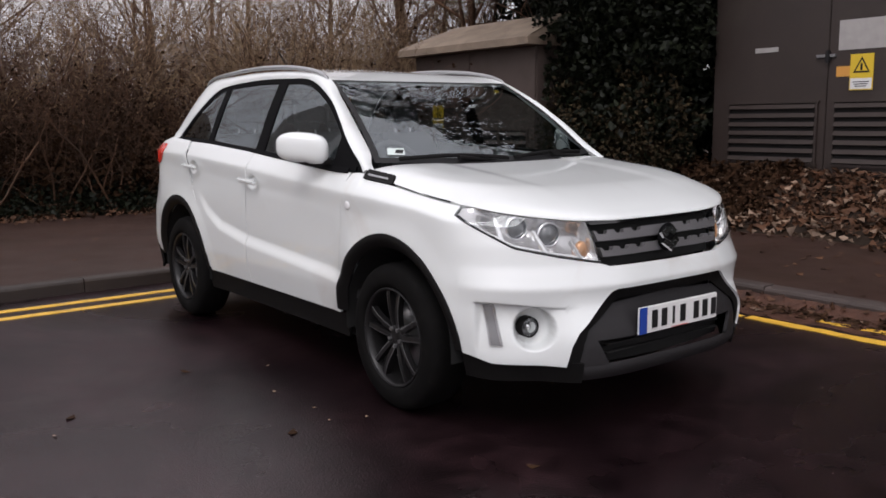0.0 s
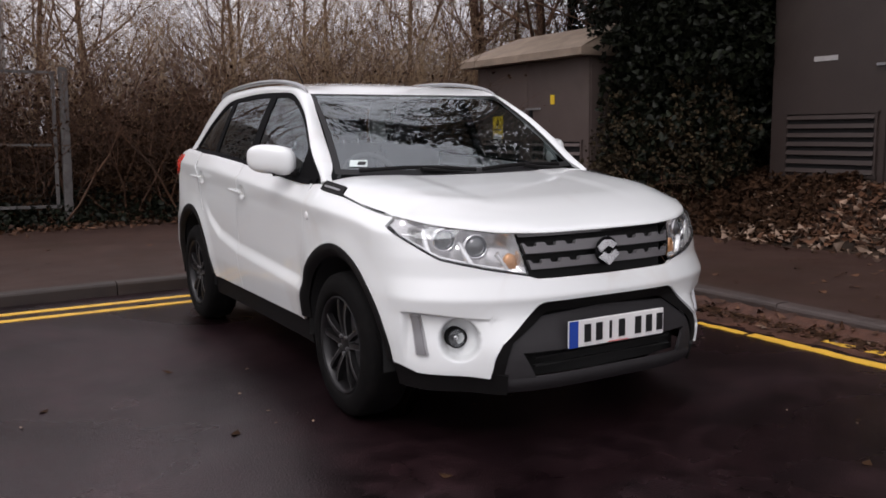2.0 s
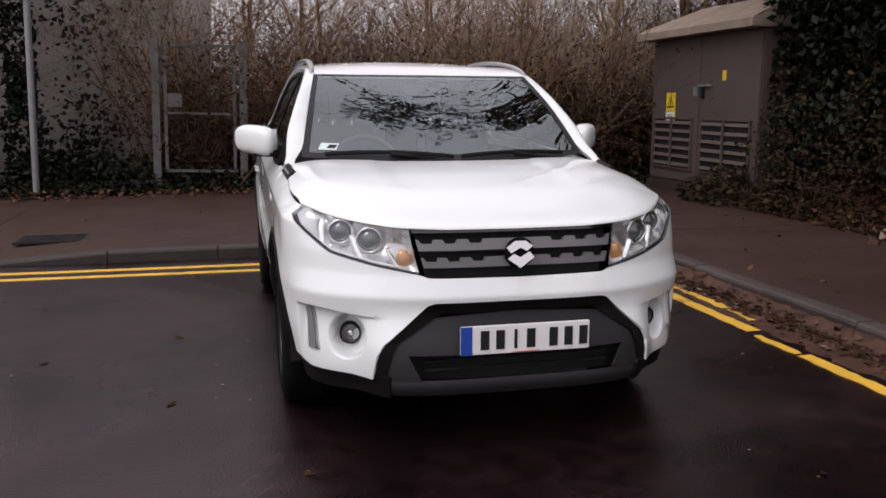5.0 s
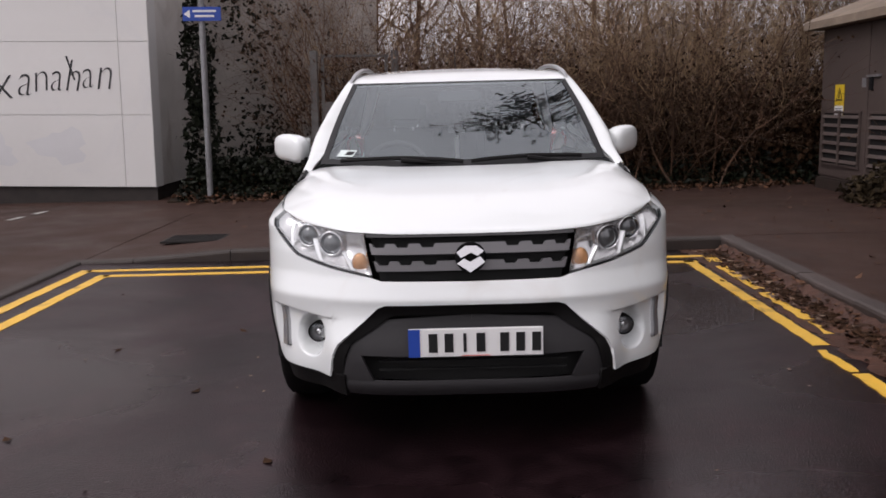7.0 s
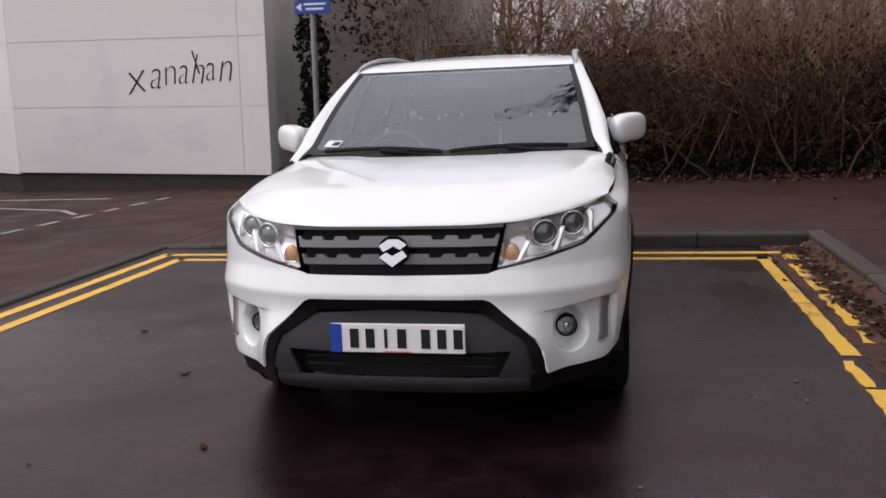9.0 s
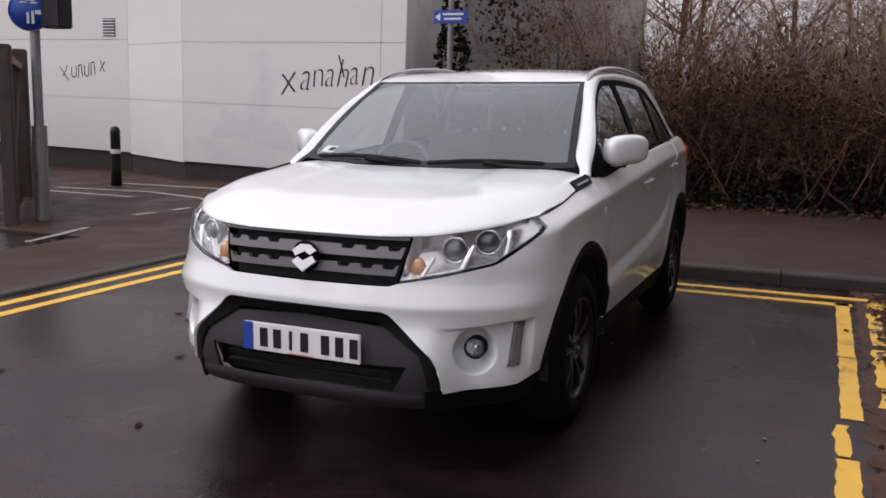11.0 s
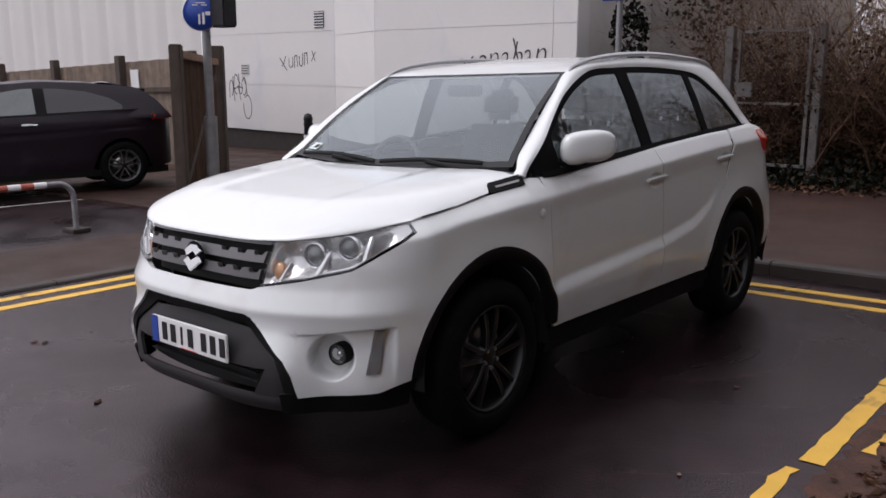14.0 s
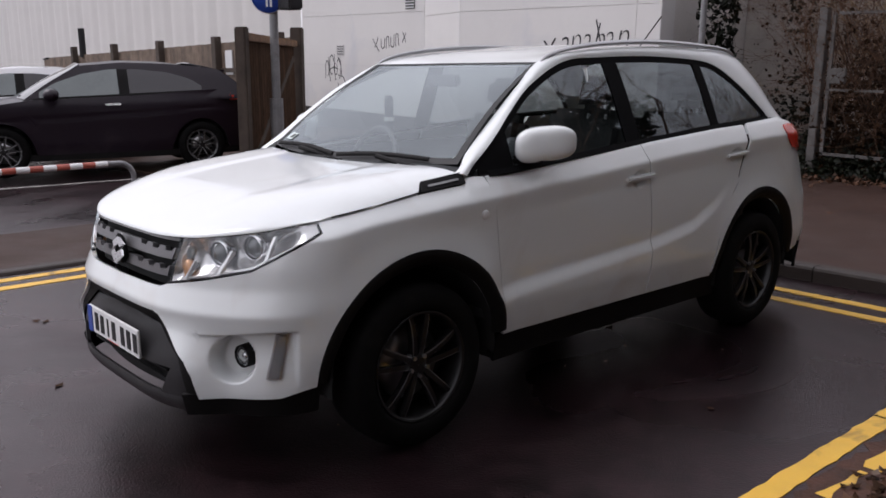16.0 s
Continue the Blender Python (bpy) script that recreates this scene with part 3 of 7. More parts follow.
# front wings
for s in (1, -1):
    def wing_fn(u, v):
        top_y = -1.655 + 0.795 * u
        low_y = -1.655 + 0.867 * u
        ys = low_y + (top_y - low_y) * v
        lo = np.maximum(arch(low_y, AXF, 0.47, 0.47), 0.37)
        hi = fender_top(top_y) - 0.007
        z = lo + (hi - lo) * v
        return skin_y(ys, z, -0.009 * step((z - hi + 0.055) / 0.055) ** 2)
    wing = panel("front_wing", wing_fn, (1 - np.cos(lin(0, np.pi, 80))) / 2, lin(0, 1, 90), PAINT, car, s, label="white painted front wing")
    x, y, z = (float(c) for c in skin_y(-0.905, 0.905))
    part("side_repeater", lathe([(0.022, -0.004), (0.020, 0.003), (0.013, 0.005), (0.001, 0.006)], 24, Matrix.Diagonal((s, 1, 1, 1)) @ pose(x, y, z), "side_repeater", WHITE_INK), None, wing)
    # black vent behind the hood's edge, with a chrome bar
    def vent_fn(u, v, a=0.0, b=1.0):
        w = a + (b - a) * v
        y = (-1.188 + 0.222 * u) * (1 - w) + (-1.166 + 0.206 * u) * w
        return skin_y(y, (1.017 + 0.018 * u) * (1 - w) + (1.054 + 0.022 * u) * w, 0.002)
    vent = panel("wing_vent", vent_fn, lin(0, 1, 16), lin(0, 1, 6), TRIM, car, s, label="black wing vent with a chrome bar")
    panel("vent_bar", lambda u, v: tuple(c + k for c, k in zip(vent_fn(0.15 + 0.70 * u, v, 0.40, 0.58), (0.005, 0, 0))), lin(0, 1, 8), lin(0, 1, 3), SATIN, vent, s, thick=0.006)


# doors
front_edge = lambda z: np.interp(z, [0.37, 0.45, 0.85, 1.06], [-0.782, -0.785, -0.828, -0.858])
mid_edge = lambda z: np.interp(z, [0.37, 0.7, 1.13], [0.235, 0.245, 0.175])


def rear_edge(z):
    low = AXR - 0.455 * np.sqrt(np.clip(1 - ((z - HUB_Z) / 0.60) ** 2, 0, 1))
    return np.minimum(np.where(z < 0.86, low, 1.012 + 0.39 * (z - 0.86)), 1.15)


def door_fn(left, right):
    def fn(u, v):
        zz = 0.37 + 0.75 * v
        y = left(zz) + 0.003 + (right(zz) - left(zz) - 0.0055) * u
        hi = belt(y) - 0.006
        return skin_y(y, 0.37 + (hi - 0.37) * v)
    return fn


def handle(s, y0, z0, door):
    x, y, z = (float(c) for c in skin_y(y0, z0))
    bm = bmesh.new()
    vs = box(bm, 0, 0, 0, 0.022, 0.222, 0.031, 0.010)
    for v in vs:
        v.co.x -= 0.018 * (v.co.y / 0.095) ** 2 - 0.006
        v.co.z += 0.004 * (v.co.y / 0.095)
    h = part("door_handle", bm, PAINT, door, smooth=40)
    h.matrix_local = pose(s * (x + 0.036), y, z)


for s in (1, -1):
    fd = panel("front_door", door_fn(front_edge, mid_edge), lin(0, 1, 100), lin(0, 1, 130), PAINT, car, s, label="white painted front door")
    rd = panel("rear_door", door_fn(mid_edge, rear_edge), lin(0, 1, 90), lin(0, 1, 130), PAINT, car, s, label="white painted rear door")
    handle(s, *HANDLES[0], fd)
    handle(s, *HANDLES[1], rd)
    # black strips added in the door seams and beside the hood for the gaps' shade
    for edge, owner, z0, z1 in ((front_edge, fd, 0.38, 1.035), (mid_edge, fd, 0.38, 1.09), (rear_edge, rd, 0.74, 1.12)):
        panel("door_seal", lambda u, v: (lambda zz: skin_y(edge(zz) - 0.010 + 0.020 * u, zz, -0.006))(z0 + (z1 - z0) * v), lin(0, 1, 3), lin(0, 1, 40), SEAL, owner, s, skirt=False)
    bm = bmesh.new()
    way = [skin_y(y, float(fender_top(y)) + 0.001, -0.004) for y in lin(-1.60, -1.19, 14)]
    for a, b in zip(way, way[1:]):
        tube(bm, (s * float(a[0]), float(a[1]), float(a[2])), (s * float(b[0]), float(b[1]), float(b[2])), 0.0026, seg=6)
    part("hood_seal", bm, SEAL, part_hood)
    # sill
    panel("sill", lambda u, v: skin_y(-0.80 + 1.70 * u, 0.245 + 0.125 * v, -0.004 - 0.012 * v), lin(0, 1, 24), lin(0, 1, 6), TRIM, car, s, label="black plastic sill")

    # rear quarter round the arch
    inner_t = np.linspace(0, 1, 90)
    th = np.radians(174 - inner_t * 168)
    iy, iz = AXR + 0.440 * np.cos(th), HUB_Z + 0.485 * np.sin(th)
    q = np.array([(0.817, 0.385), (0.844, 0.60), (0.912, 0.76), (1.012, 0.86), (1.10, 1.06), (1.145, 1.176), (1.33, 1.186), (1.52, 1.196), (1.68, 1.15), (1.80, 1.02), (1.86, 0.75), (1.86, 0.55), (1.80, 0.40), (1.72, 0.385)])
    qs = np.r_[0, np.cumsum(np.hypot(*np.diff(q, axis=0).T))]
    oy, oz = np.interp(inner_t, qs / qs[-1], q[:, 0]), np.interp(inner_t, qs / qs[-1], q[:, 1])

    def quarter_fn(u, v):
        a, b = np.interp(u, inner_t, iy), np.interp(u, inner_t, iz)
        c, d = np.interp(u, inner_t, oy), np.interp(u, inner_t, oz)
        return skin_y(a + (c - a) * v, b + (d - b) * v)

    panel("rear_quarter", quarter_fn, inner_t, lin(0, 1, 70), PAINT, car, s, label="white painted rear quarter")
    # arch trims and liners
    for ax, a, b, t0, t1 in ((AXF, 0.47, 0.47, 176, 7), (AXR, 0.440, 0.485, 175, 5)):
        def trim_fn(u, v):
            t = np.radians(t0 + (t1 - t0) * u)
            k = 1.0 - 0.135 * v
            y, z = ax + a * k * np.cos(t), HUB_Z + b * k * np.sin(t)
            return skin_y(y, z, 0.006 + 0.006 * np.sin(v * np.pi) - 0.028 * v * v)
        panel("arch_trim", trim_fn, lin(0, 1, 50), lin(0, 1, 7), TRIM, car, s, label="black plastic wheel arch trim", thick=0.04)
        def liner_fn(u, v):
            t = np.radians(185 - 190 * u)
            return 0.85 - 0.42 * v + 0 * u, ax + a * 0.88 * np.cos(t), HUB_Z + b * 0.88 * np.sin(t)
        panel("arch_liner", liner_fn, lin(0, 1, 30), lin(0, 1, 3), INSIDE, car, s, skirt=False)
        panel("wheelhouse", lambda u, v: (0.435 + 0 * u, ax + a * 0.9 * (1 - v) * np.cos(np.pi * u), HUB_Z - 0.04 + (b * 0.9 + 0.04) * (1 - v) * np.sin(np.pi * u)), lin(0, 1, 30), lin(0, 1, 4), INSIDE, car, s, skirt=False)

# rear bumper, tailgate and tail lamps
P_Q, P_END = float(p_of_y(1.865)), float(PLEN[-1])
tail_fn = lambda z0, z1: (lambda u, v: (lambda x, y, z: (np.sign(u) * x, y, z))(*skin(P_END - (P_END - P_Q) * np.abs(u), z0 + (z1 - z0) * v)))
panel("rear_bumper", tail_fn(0.42, 0.74), lin(-1, 1, 61), lin(0, 1, 12), PAINT, car, label="white rear bumper")
panel("rear_valance", tail_fn(0.25, 0.415), lin(-1, 1, 61), lin(0, 1, 6), TRIM, car, label="black rear valance")
tailgate = panel("tailgate", tail_fn(0.745, 1.12), lin(-1, 1, 61), lin(0, 1, 12), PAINT, car, label="white tailgate")
for s in (1, -1):
    def tl_fn(u, v):
        a, b = 2 * u - 1, 2 * v - 1
        a, b = a * np.sqrt(1 - 0.32 * b * b), b * np.sqrt(1 - 0.32 * a * a)
        y = 1.725 + 0.20 * a - 0.045 * b
        z = 1.070 + 0.082 * b - 0.022 * a
        return skin_y(y, z, 0.004 + 0.012 * np.clip((1 - a * a) * (1 - b * b), 0, 1) ** 0.5)
    panel("tail_lamp", tl_fn, lin(0, 1, 24), lin(0, 1, 16), RED, car, s, label="red tail lamp", thick=0.03)

# ---- greenhouse ----
pane_x = smooth_line([1.0, 1.1, 1.2, 1.36, 1.5, 1.58], [0.866, 0.826, 0.786, 0.720, 0.652, 0.605], 0.03)


def pane(y, z, d=0.0):
    return pane_x(z) - 0.03 * step((y - 0.9) / 0.8) - 0.030 * step((-0.70 - y) / 0.24) - d + 0 * y, y + 0 * z, z + 0 * y


glass_top, _ = catmull([(-0.950, 1.058), (-0.905, 1.096), (-0.819, 1.158), (-0.649, 1.293), (-0.469, 1.408), (-0.19, 1.512), (0.10, 1.534), (0.5, 1.540), (0.92, 1.520), (1.10, 1.478), (1.28, 1.37), (1.44, 1.240), (1.475, 1.196)], 200)
outer_top, _ = catmull([(0.770, -0.985, 1.062), (0.755, -0.930, 1.094), (0.716, -0.855, 1.150), (0.676, -0.665, 1.285), (0.640, -0.490, 1.405), (0.604, -0.300, 1.520), (0.588, -0.02, 1.566), (0.580, 0.45, 1.590), (0.580, 0.95, 1.585), (0.585, 1.32, 1.560), (0.640, 1.52, 1.42), (0.700, 1.64, 1.26), (0.775, 1.71, 1.13)], 200)


def by_frac(line, t):
    n = len(line)
    return tuple(np.interp(t * (n - 1), np.arange(n), c) for c in line.T)


oi_s = np.linspace(0, 1, 13)


def nearest(line, pts):
    return [float(np.argmin(np.linalg.norm(line - np.array(p), axis=1))) / (len(line) - 1) for p in pts]


G_K = nearest(glass_top, [(-0.950, 1.058), (-0.905, 1.096), (-0.819, 1.158), (-0.649, 1.293), (-0.469, 1.408), (-0.19, 1.512), (0.10, 1.534), (0.5, 1.540), (0.92, 1.520), (1.10, 1.478), (1.28, 1.37), (1.44, 1.240), (1.475, 1.196)])
O_K = nearest(outer_top, [(0.770, -0.985, 1.062), (0.755, -0.930, 1.094), (0.716, -0.855, 1.150), (0.676, -0.665, 1.285), (0.640, -0.490, 1.405), (0.604, -0.300, 1.520), (0.588, -0.02, 1.566), (0.580, 0.45, 1.590), (0.580, 0.95, 1.585), (0.585, 1.32, 1.560), (0.640, 1.52, 1.42), (0.700, 1.64, 1.26), (0.775, 1.71, 1.13)])


def rail_fn(u, v):
    gy, gz = by_frac(glass_top, np.interp(u, oi_s, G_K))
    ax, ay, az = pane(gy, gz, -0.004)
    bx, by, bz = by_frac(outer_top, np.interp(u, oi_s, O_K))
    k = np.sin(v * np.pi)
    bulge = 0.018
    x, y, z = ax + (bx - ax) * v, ay + (by - ay) * v, az + (bz - az) * v
    return x + bulge * k * 0.75, y - bulge * k * 0.3 * np.cos(np.clip(y, -1, 1.6)), z + bulge * k * 0.6


for s in (1, -1):
    panel("pillar_and_roof_side", rail_fn, lin(0, 1, 160), lin(0, 1, 12), PAINT, car, s, label="white painted roof side", thick=0.02, out=(0, 0.3, 1.0))
    # black band round the glass, then the panes
    def band_fn(u, v):
        gy, gz = by_frac(glass_top, u)
        cy, cz = 0.28, 1.30
        k = 1 - (0.045 + 0.02 * step((0.1 - u) / 0.1)) * v
        y = cy + (gy - cy) * (1 - 0.03 * v)
        z = gz - (gz - belt(gy)) * 0.07 * v
        return pane(y, z, -0.001 + 0.004 * v)
    panel("window_seal", band_fn, lin(0, 1, 120), lin(0, 1, 3), SEAL, car, s, label="black window seal", out=(0, 0.3, 1.0), thick=0.008)
    panel("waist_seal", lambda u, v: (lambda y: pane(y, belt(y) - 0.008 + 0.022 * v, -0.010 + 0.006 * v))(-0.838 + 2.313 * u), lin(0, 1, 60), lin(0, 1, 3), SEAL, car, s, label="black waist seal")
    top_of = lambda y: np.interp(y, glass_top[:, 0], glass_top[:, 1])

    def pane_fn(y0, y1, lean, d):
        def fn(u, v):
            yb = y0 + (y1 - y0) * u
            y = yb + lean * v * (1.0)
            y = np.clip(y, -0.895, 1.47)
            lo, hi = belt(y), np.maximum(top_of(y), belt(y) + 0.002)
            return pane(y, lo + (hi - lo) * v, d)
        return fn

    for name, y0, y1, lean in (("front_window", -0.70, 0.10, 0.0), ("rear_window", 0.20, 0.86, 0.0), ("quarter_window", 0.92, 1.47, 0.0)):
        w = panel(name, pane_fn(y0, y1, lean, 0.008), lin(0, 1, 40), lin(0, 1, 16), SIDE_GLASS if name == "front_window" else TINTED, car, s, label="side window glass", thick=0.003, out=(0, 0.3, 1.0))
        w.visible_shadow = False
    for name, y0, y1 in (("mirror_corner", -0.878, -0.695), ("door_pillar", 0.095, 0.205), ("window_divider", 0.855, 0.925)):
        panel(name, pane_fn(y0, y1, 0.0, 0.003), lin(0, 1, 10), lin(0, 1, 12), SEAL, car, s, label="black window pillar", thick=0.01, out=(0, 0.3, 1.0))
    # roof rails
    def rail_line(u):
        return np.interp(u, [0, 0.08, 0.3, 0.6, 0.9, 1], [-0.32, -0.20, 0.10, 0.65, 1.15, 1.36])
    def rail_tube(u, v):
        y = rail_line(u)
        x0 = np.interp(y, outer_top[:, 1], outer_top[:, 0]) + 0.012
        z0 = np.interp(y, outer_top[:, 1], outer_top[:, 2]) + 0.006 + 0.016 * np.sin(np.pi * u) ** 0.45
        a = 2 * np.pi * v
        return x0 + 0.020 * np.cos(a) * (np.sin(np.pi * u) + 0.001) ** 0.22, y + 0 * a, z0 - 0.012 * (1 - np.sin(np.pi * u) ** 0.3) + 0.013 * np.sin(a) * (np.sin(np.pi * u) + 0.001) ** 0.22
    panel("roof_rail", rail_tube, lin(0, 1, 50), lin(0, 1, 13), SATIN, car, s, label="satin silver roof rail", skirt=False, out=(s * 0.6, 0.5, 1.6))

# roof
roof_mid = smooth_line([-0.40, -0.27, -0.05, 0.3, 0.8, 1.2, 1.5], [1.470, 1.512, 1.570, 1.608, 1.606, 1.590, 1.560], 0.08)


def roof_fn(u, v):
    a = np.abs(u)
    y = (-0.268 - 0.050 * a**2) * (1 - v) + 1.44 * v
    xe = np.interp(y, outer_top[:, 1], outer_top[:, 0]) - 0.002
    ze = np.interp(y, outer_top[:, 1], outer_top[:, 2]) - 0.002
    return u * xe, y, ze + (roof_mid(y) - ze) * (1 - a**2.4)


panel("roof", roof_fn, lin(-1, 1, 61), lin(0, 1, 50), PAINT, car, label="white painted roof", thick=0.02)
panel("rear_glass", lambda u, v: (u * (0.58 + 0.12 * v), 1.45 + 0.27 * v, 1.55 - 0.42 * v - 0.02 * np.abs(u) ** 2), lin(-1, 1, 21), lin(0, 1, 9), TINTED, car, label="tinted rear window", thick=0.003).visible_shadow = False
part("antenna", tubed((0.0, 1.25, 1.60), (0.0, 1.48, 1.80), 0.004, 8), TRIM, car)
panel("tailgate_sides", lambda u, v: (np.sign(u) * (0.70 + 0.10 * v), 1.70 + 0.19 * v + 0 * u, 1.15 - 0.05 * v + 0 * u), np.array([-1.0, 1.0]), lin(0, 1, 3), PAINT, tailgate, skirt=False)


# windscreen with black border, cowl and wipers
def screen(u, v):
    a = np.abs(u)
    bx, by, bz = u * 0.728, -1.045 + 0.125 * a**2.2, 1.080 + 0.016 * a**2
    tx, ty, tz = u * 0.606, -0.272 - 0.046 * a**2, 1.510 - 0.002 * a**2
    k = np.sin(np.pi * v) * 0.022
    return bx + (tx - bx) * v, by + (ty - by) * v - k * 0.6, bz + (tz - bz) * v + k


ws = panel("windscreen", screen, lin(-1, 1, 41), lin(0, 1, 25), WINDSCREEN, car, label="large raked windscreen", skirt=False, out=(0, 0.2, 1.0))
ws.visible_shadow = False


def lift(f, d):
    def g(u, v):
        x, y, z = f(u, v)
        return x, y - d * 0.55, z + d * 0.83
    return g


for a, b, c, d in ((-1, 1, 0, 0.05), (-1, 1, 0.982, 1.0), (-1, -0.955, 0.03, 0.98), (0.955, 1, 0.03, 0.98)):
    panel("screen_border", lift(lambda u, v: screen(a + (b - a) * u, c + (d - c) * v), 0.0025), lin(0, 1, 31), lin(0, 1, 15), BLACK_INK, ws, skirt=False, out=(0, 0.2, 1.0))
panel("sticker", lift(lambda u, v: screen(-0.90 + 0.12 * u + 0.02 * v, 0.075 + 0.065 * v), 0.004), lin(0, 1, 3), lin(0, 1, 3), STICKER, ws, skirt=False, out=(0, 0.2, 1.0), label="small pale windscreen sticker")
panel("sticker_bar", lift(lambda u, v: screen(-0.845 + 0.055 * u + 0.02 * v, 0.09 + 0.035 * v), 0.005), lin(0, 1, 3), lin(0, 1, 3), BLACK_INK, ws, skirt=False, out=(0, 0.2, 1.0))
panel("cowl", lambda u, v: (u * 0.70, -1.085 + 0.125 * np.abs(u) ** 2.2 + 0.10 * v, 1.066 + 0.0 * u - 0.01 * v), lin(-1, 1, 41), lin(0, 1, 3), TRIM, car, label="black plastic cowl")
for x0, x1 in ((-0.62, 0.0), (0.04, 0.60)):
    def blade(u, v):
        q = (x0 + (x1 - x0) * u) / 0.728
        a = 2 * np.pi * v
        x, y, z = lift(screen, 0.020)(q, 0.012 + 0.034 * np.sin(np.pi * u) * (1 if x0 < 0 else 0.8) + 0.010 * np.cos(a))
        return x, y, z + 0.009 * np.sin(a)
    wiper = panel("wiper", blade, lin(0, 1, 24), lin(0, 1, 9), TRIM, car, skirt=False, label="black wiper", out=(0, -1.0, 1.09))
    part("wiper_arm", tubed((x1 * 0.98 + 0.02, -1.02, 1.075), ((x0 + x1) / 2, -1.03, 1.112), 0.012, 8), TRIM, wiper)

# door mirrors
for s in (1, -1):
    bm = bmesh.new()
    bmesh.ops.create_cube(bm, size=1)
    bmesh.ops.subdivide_edges(bm, edges=bm.edges[:], cuts=9, use_grid_fill=True)
    for v in bm.verts:
        c = v.co * 2
        n = (abs(c.x) ** 3.1 + abs(c.y) ** 3.1 + abs(c.z) ** 3.1) ** (1 / 3.1)
        c /= n
        taper = 1 - 0.16 * max(0, c.x) ** 2
        v.co = (c.x * 0.130, c.y * 0.060 * taper + 0.02 * c.x, c.z * 0.073 * taper - 0.012 * (1 - c.z) * max(0, -c.x) + (0.010 if c.z > 0 else 0) * c.x)
        if c.y > 0.6:
            v.co.y = min(v.co.y, 0.050)
    if s < 0:
        bmesh.ops.scale(bm, verts=bm.verts, vec=(-1, 1, 1))
        bmesh.ops.reverse_faces(bm, faces=bm.faces)
    mirror = part("door_mirror", bm, PAINT, car, "white door mirror housing", smooth=50)
    mirror.matrix_local = pose(0.887, -0.562, 1.172, 0, 0, 44) if s > 0 else pose(-0.932, -0.585, 1.170, 0, 0, -36)
    bm = bmesh.new()
    vs = box(bm, 0, 0.052, 0.002, 0.19, 0.006, 0.10, 0.002)
    part("mirror_glass", bm, MIRROR, mirror)
    bm = bmesh.new()
    vs = box(bm, -s * 0.075, -0.012, -0.068, 0.15, 0.06, 0.034, 0.012)
    part("mirror_stalk", bm, TRIM, mirror, "black mirror stalk", smooth=40)


# ---- wheels ----
def wheel(s, y, owner, face=None):
    m = Matrix.Translation((s * 0.765, y, HUB_Z)) @ Matrix.Diagonal((s, 1, 1, 1))
    w = new("wheel")
    w.parent, w["label"] = owner, "alloy wheel with black tyre"
    prof = [(0.222, 0.085), (0.232, 0.105), (0.250, 0.112), (0.285, 0.108), (0.312, 0.098), (0.328, 0.082), (0.334, 0.05), (0.335, 0.0), (0.334, -0.05), (0.328, -0.085), (0.30, -0.105), (0.23, -0.105)]
    tyre = part("tyre", lathe(prof, 64, m, "tyre", RUBBER), None, w, "black tyre")
    rimp = [(0.222, 0.088), (0.226, 0.098), (0.219, 0.102), (0.212, 0.094), (0.204, 0.06), (0.198, -0.02), (0.20, -0.10)]
    rim = part("rim", lathe(rimp, 64, m, "rim", face or RIM_DARK), None, w, "rim edge")
    part("rim_lip", lathe([(0.2195, 0.1022), (0.2215, 0.104), (0.2235, 0.1020)], 64, m, "rim_lip", RIM_LIP), None, rim)
    part("brake_disc", lathe([(0.15, 0.0), (0.15, 0.01), (0.07, 0.012), (0.001, 0.012)], 40, m, "brake_disc", SATIN), None, w)
    part("barrel", lathe([(0.197, -0.02), (0.001, -0.03)], 40, m, "barrel", INSIDE), None, w)
    part("hub_cap", lathe([(0.060, 0.05), (0.052, 0.072), (0.030, 0.080), (0.001, 0.080)], 30, m, "hub_cap", RIM_DARK), None, rim)
    for k in range(5):
        for half in (-1, 1):
            a0 = radians(90 + 72 * k)
            bm = bmesh.new()
            ins, outs = [], []
            for i in range(7):
                t = i / 6
                r = 0.035 + 0.178 * t
                off = half * (0.014 + 0.030 * t**1.3)
                wd = 0.014 - 0.002 * t
                h = 0.074 + 0.020 * np.sin(t * 2.2) - 0.006 * t
                ring = []
                edge = 0.0045 if face is None else wd * 0.9
                for dx, hh in ((-wd, h - 0.028), (-wd * 0.9, h), (half * (wd * 0.9 - edge) if half > 0 else -wd * 0.9 + edge, h + 0.001), (wd * 0.9, h), (wd, h - 0.028)):
                    c = Vector((hh, r, off + dx))
                    c.rotate(Euler((a0, 0, 0)))
                    ring.append(bm.verts.new(m @ c))
                outs.append(ring)
            for r0, r1 in zip(outs, outs[1:]):
                for i in range(4):
                    f = bm.faces.new((r0[i], r0[i + 1], r1[i + 1], r1[i]))
                    f.material_index = 1 if i == (2 if half > 0 else 1) else 0
            bm.faces.new(outs[-1])
            bmesh.ops.recalc_face_normals(bm, faces=bm.faces)
            part("spoke", bm, [RIM_DARK, face or RIM_BRIGHT], rim)
    for k in range(5):
        c = Vector((0.078, 0.042, 0))
        c.rotate(Euler((radians(54 + 72 * k), 0, 0)))
        part("wheel_nut", tubed(m @ c, m @ (c + Vector((0.012, 0, 0))), 0.009, 6), SATIN, rim)


for s in (1, -1):
    wheel(s, AXF, car), wheel(s, AXR, car)

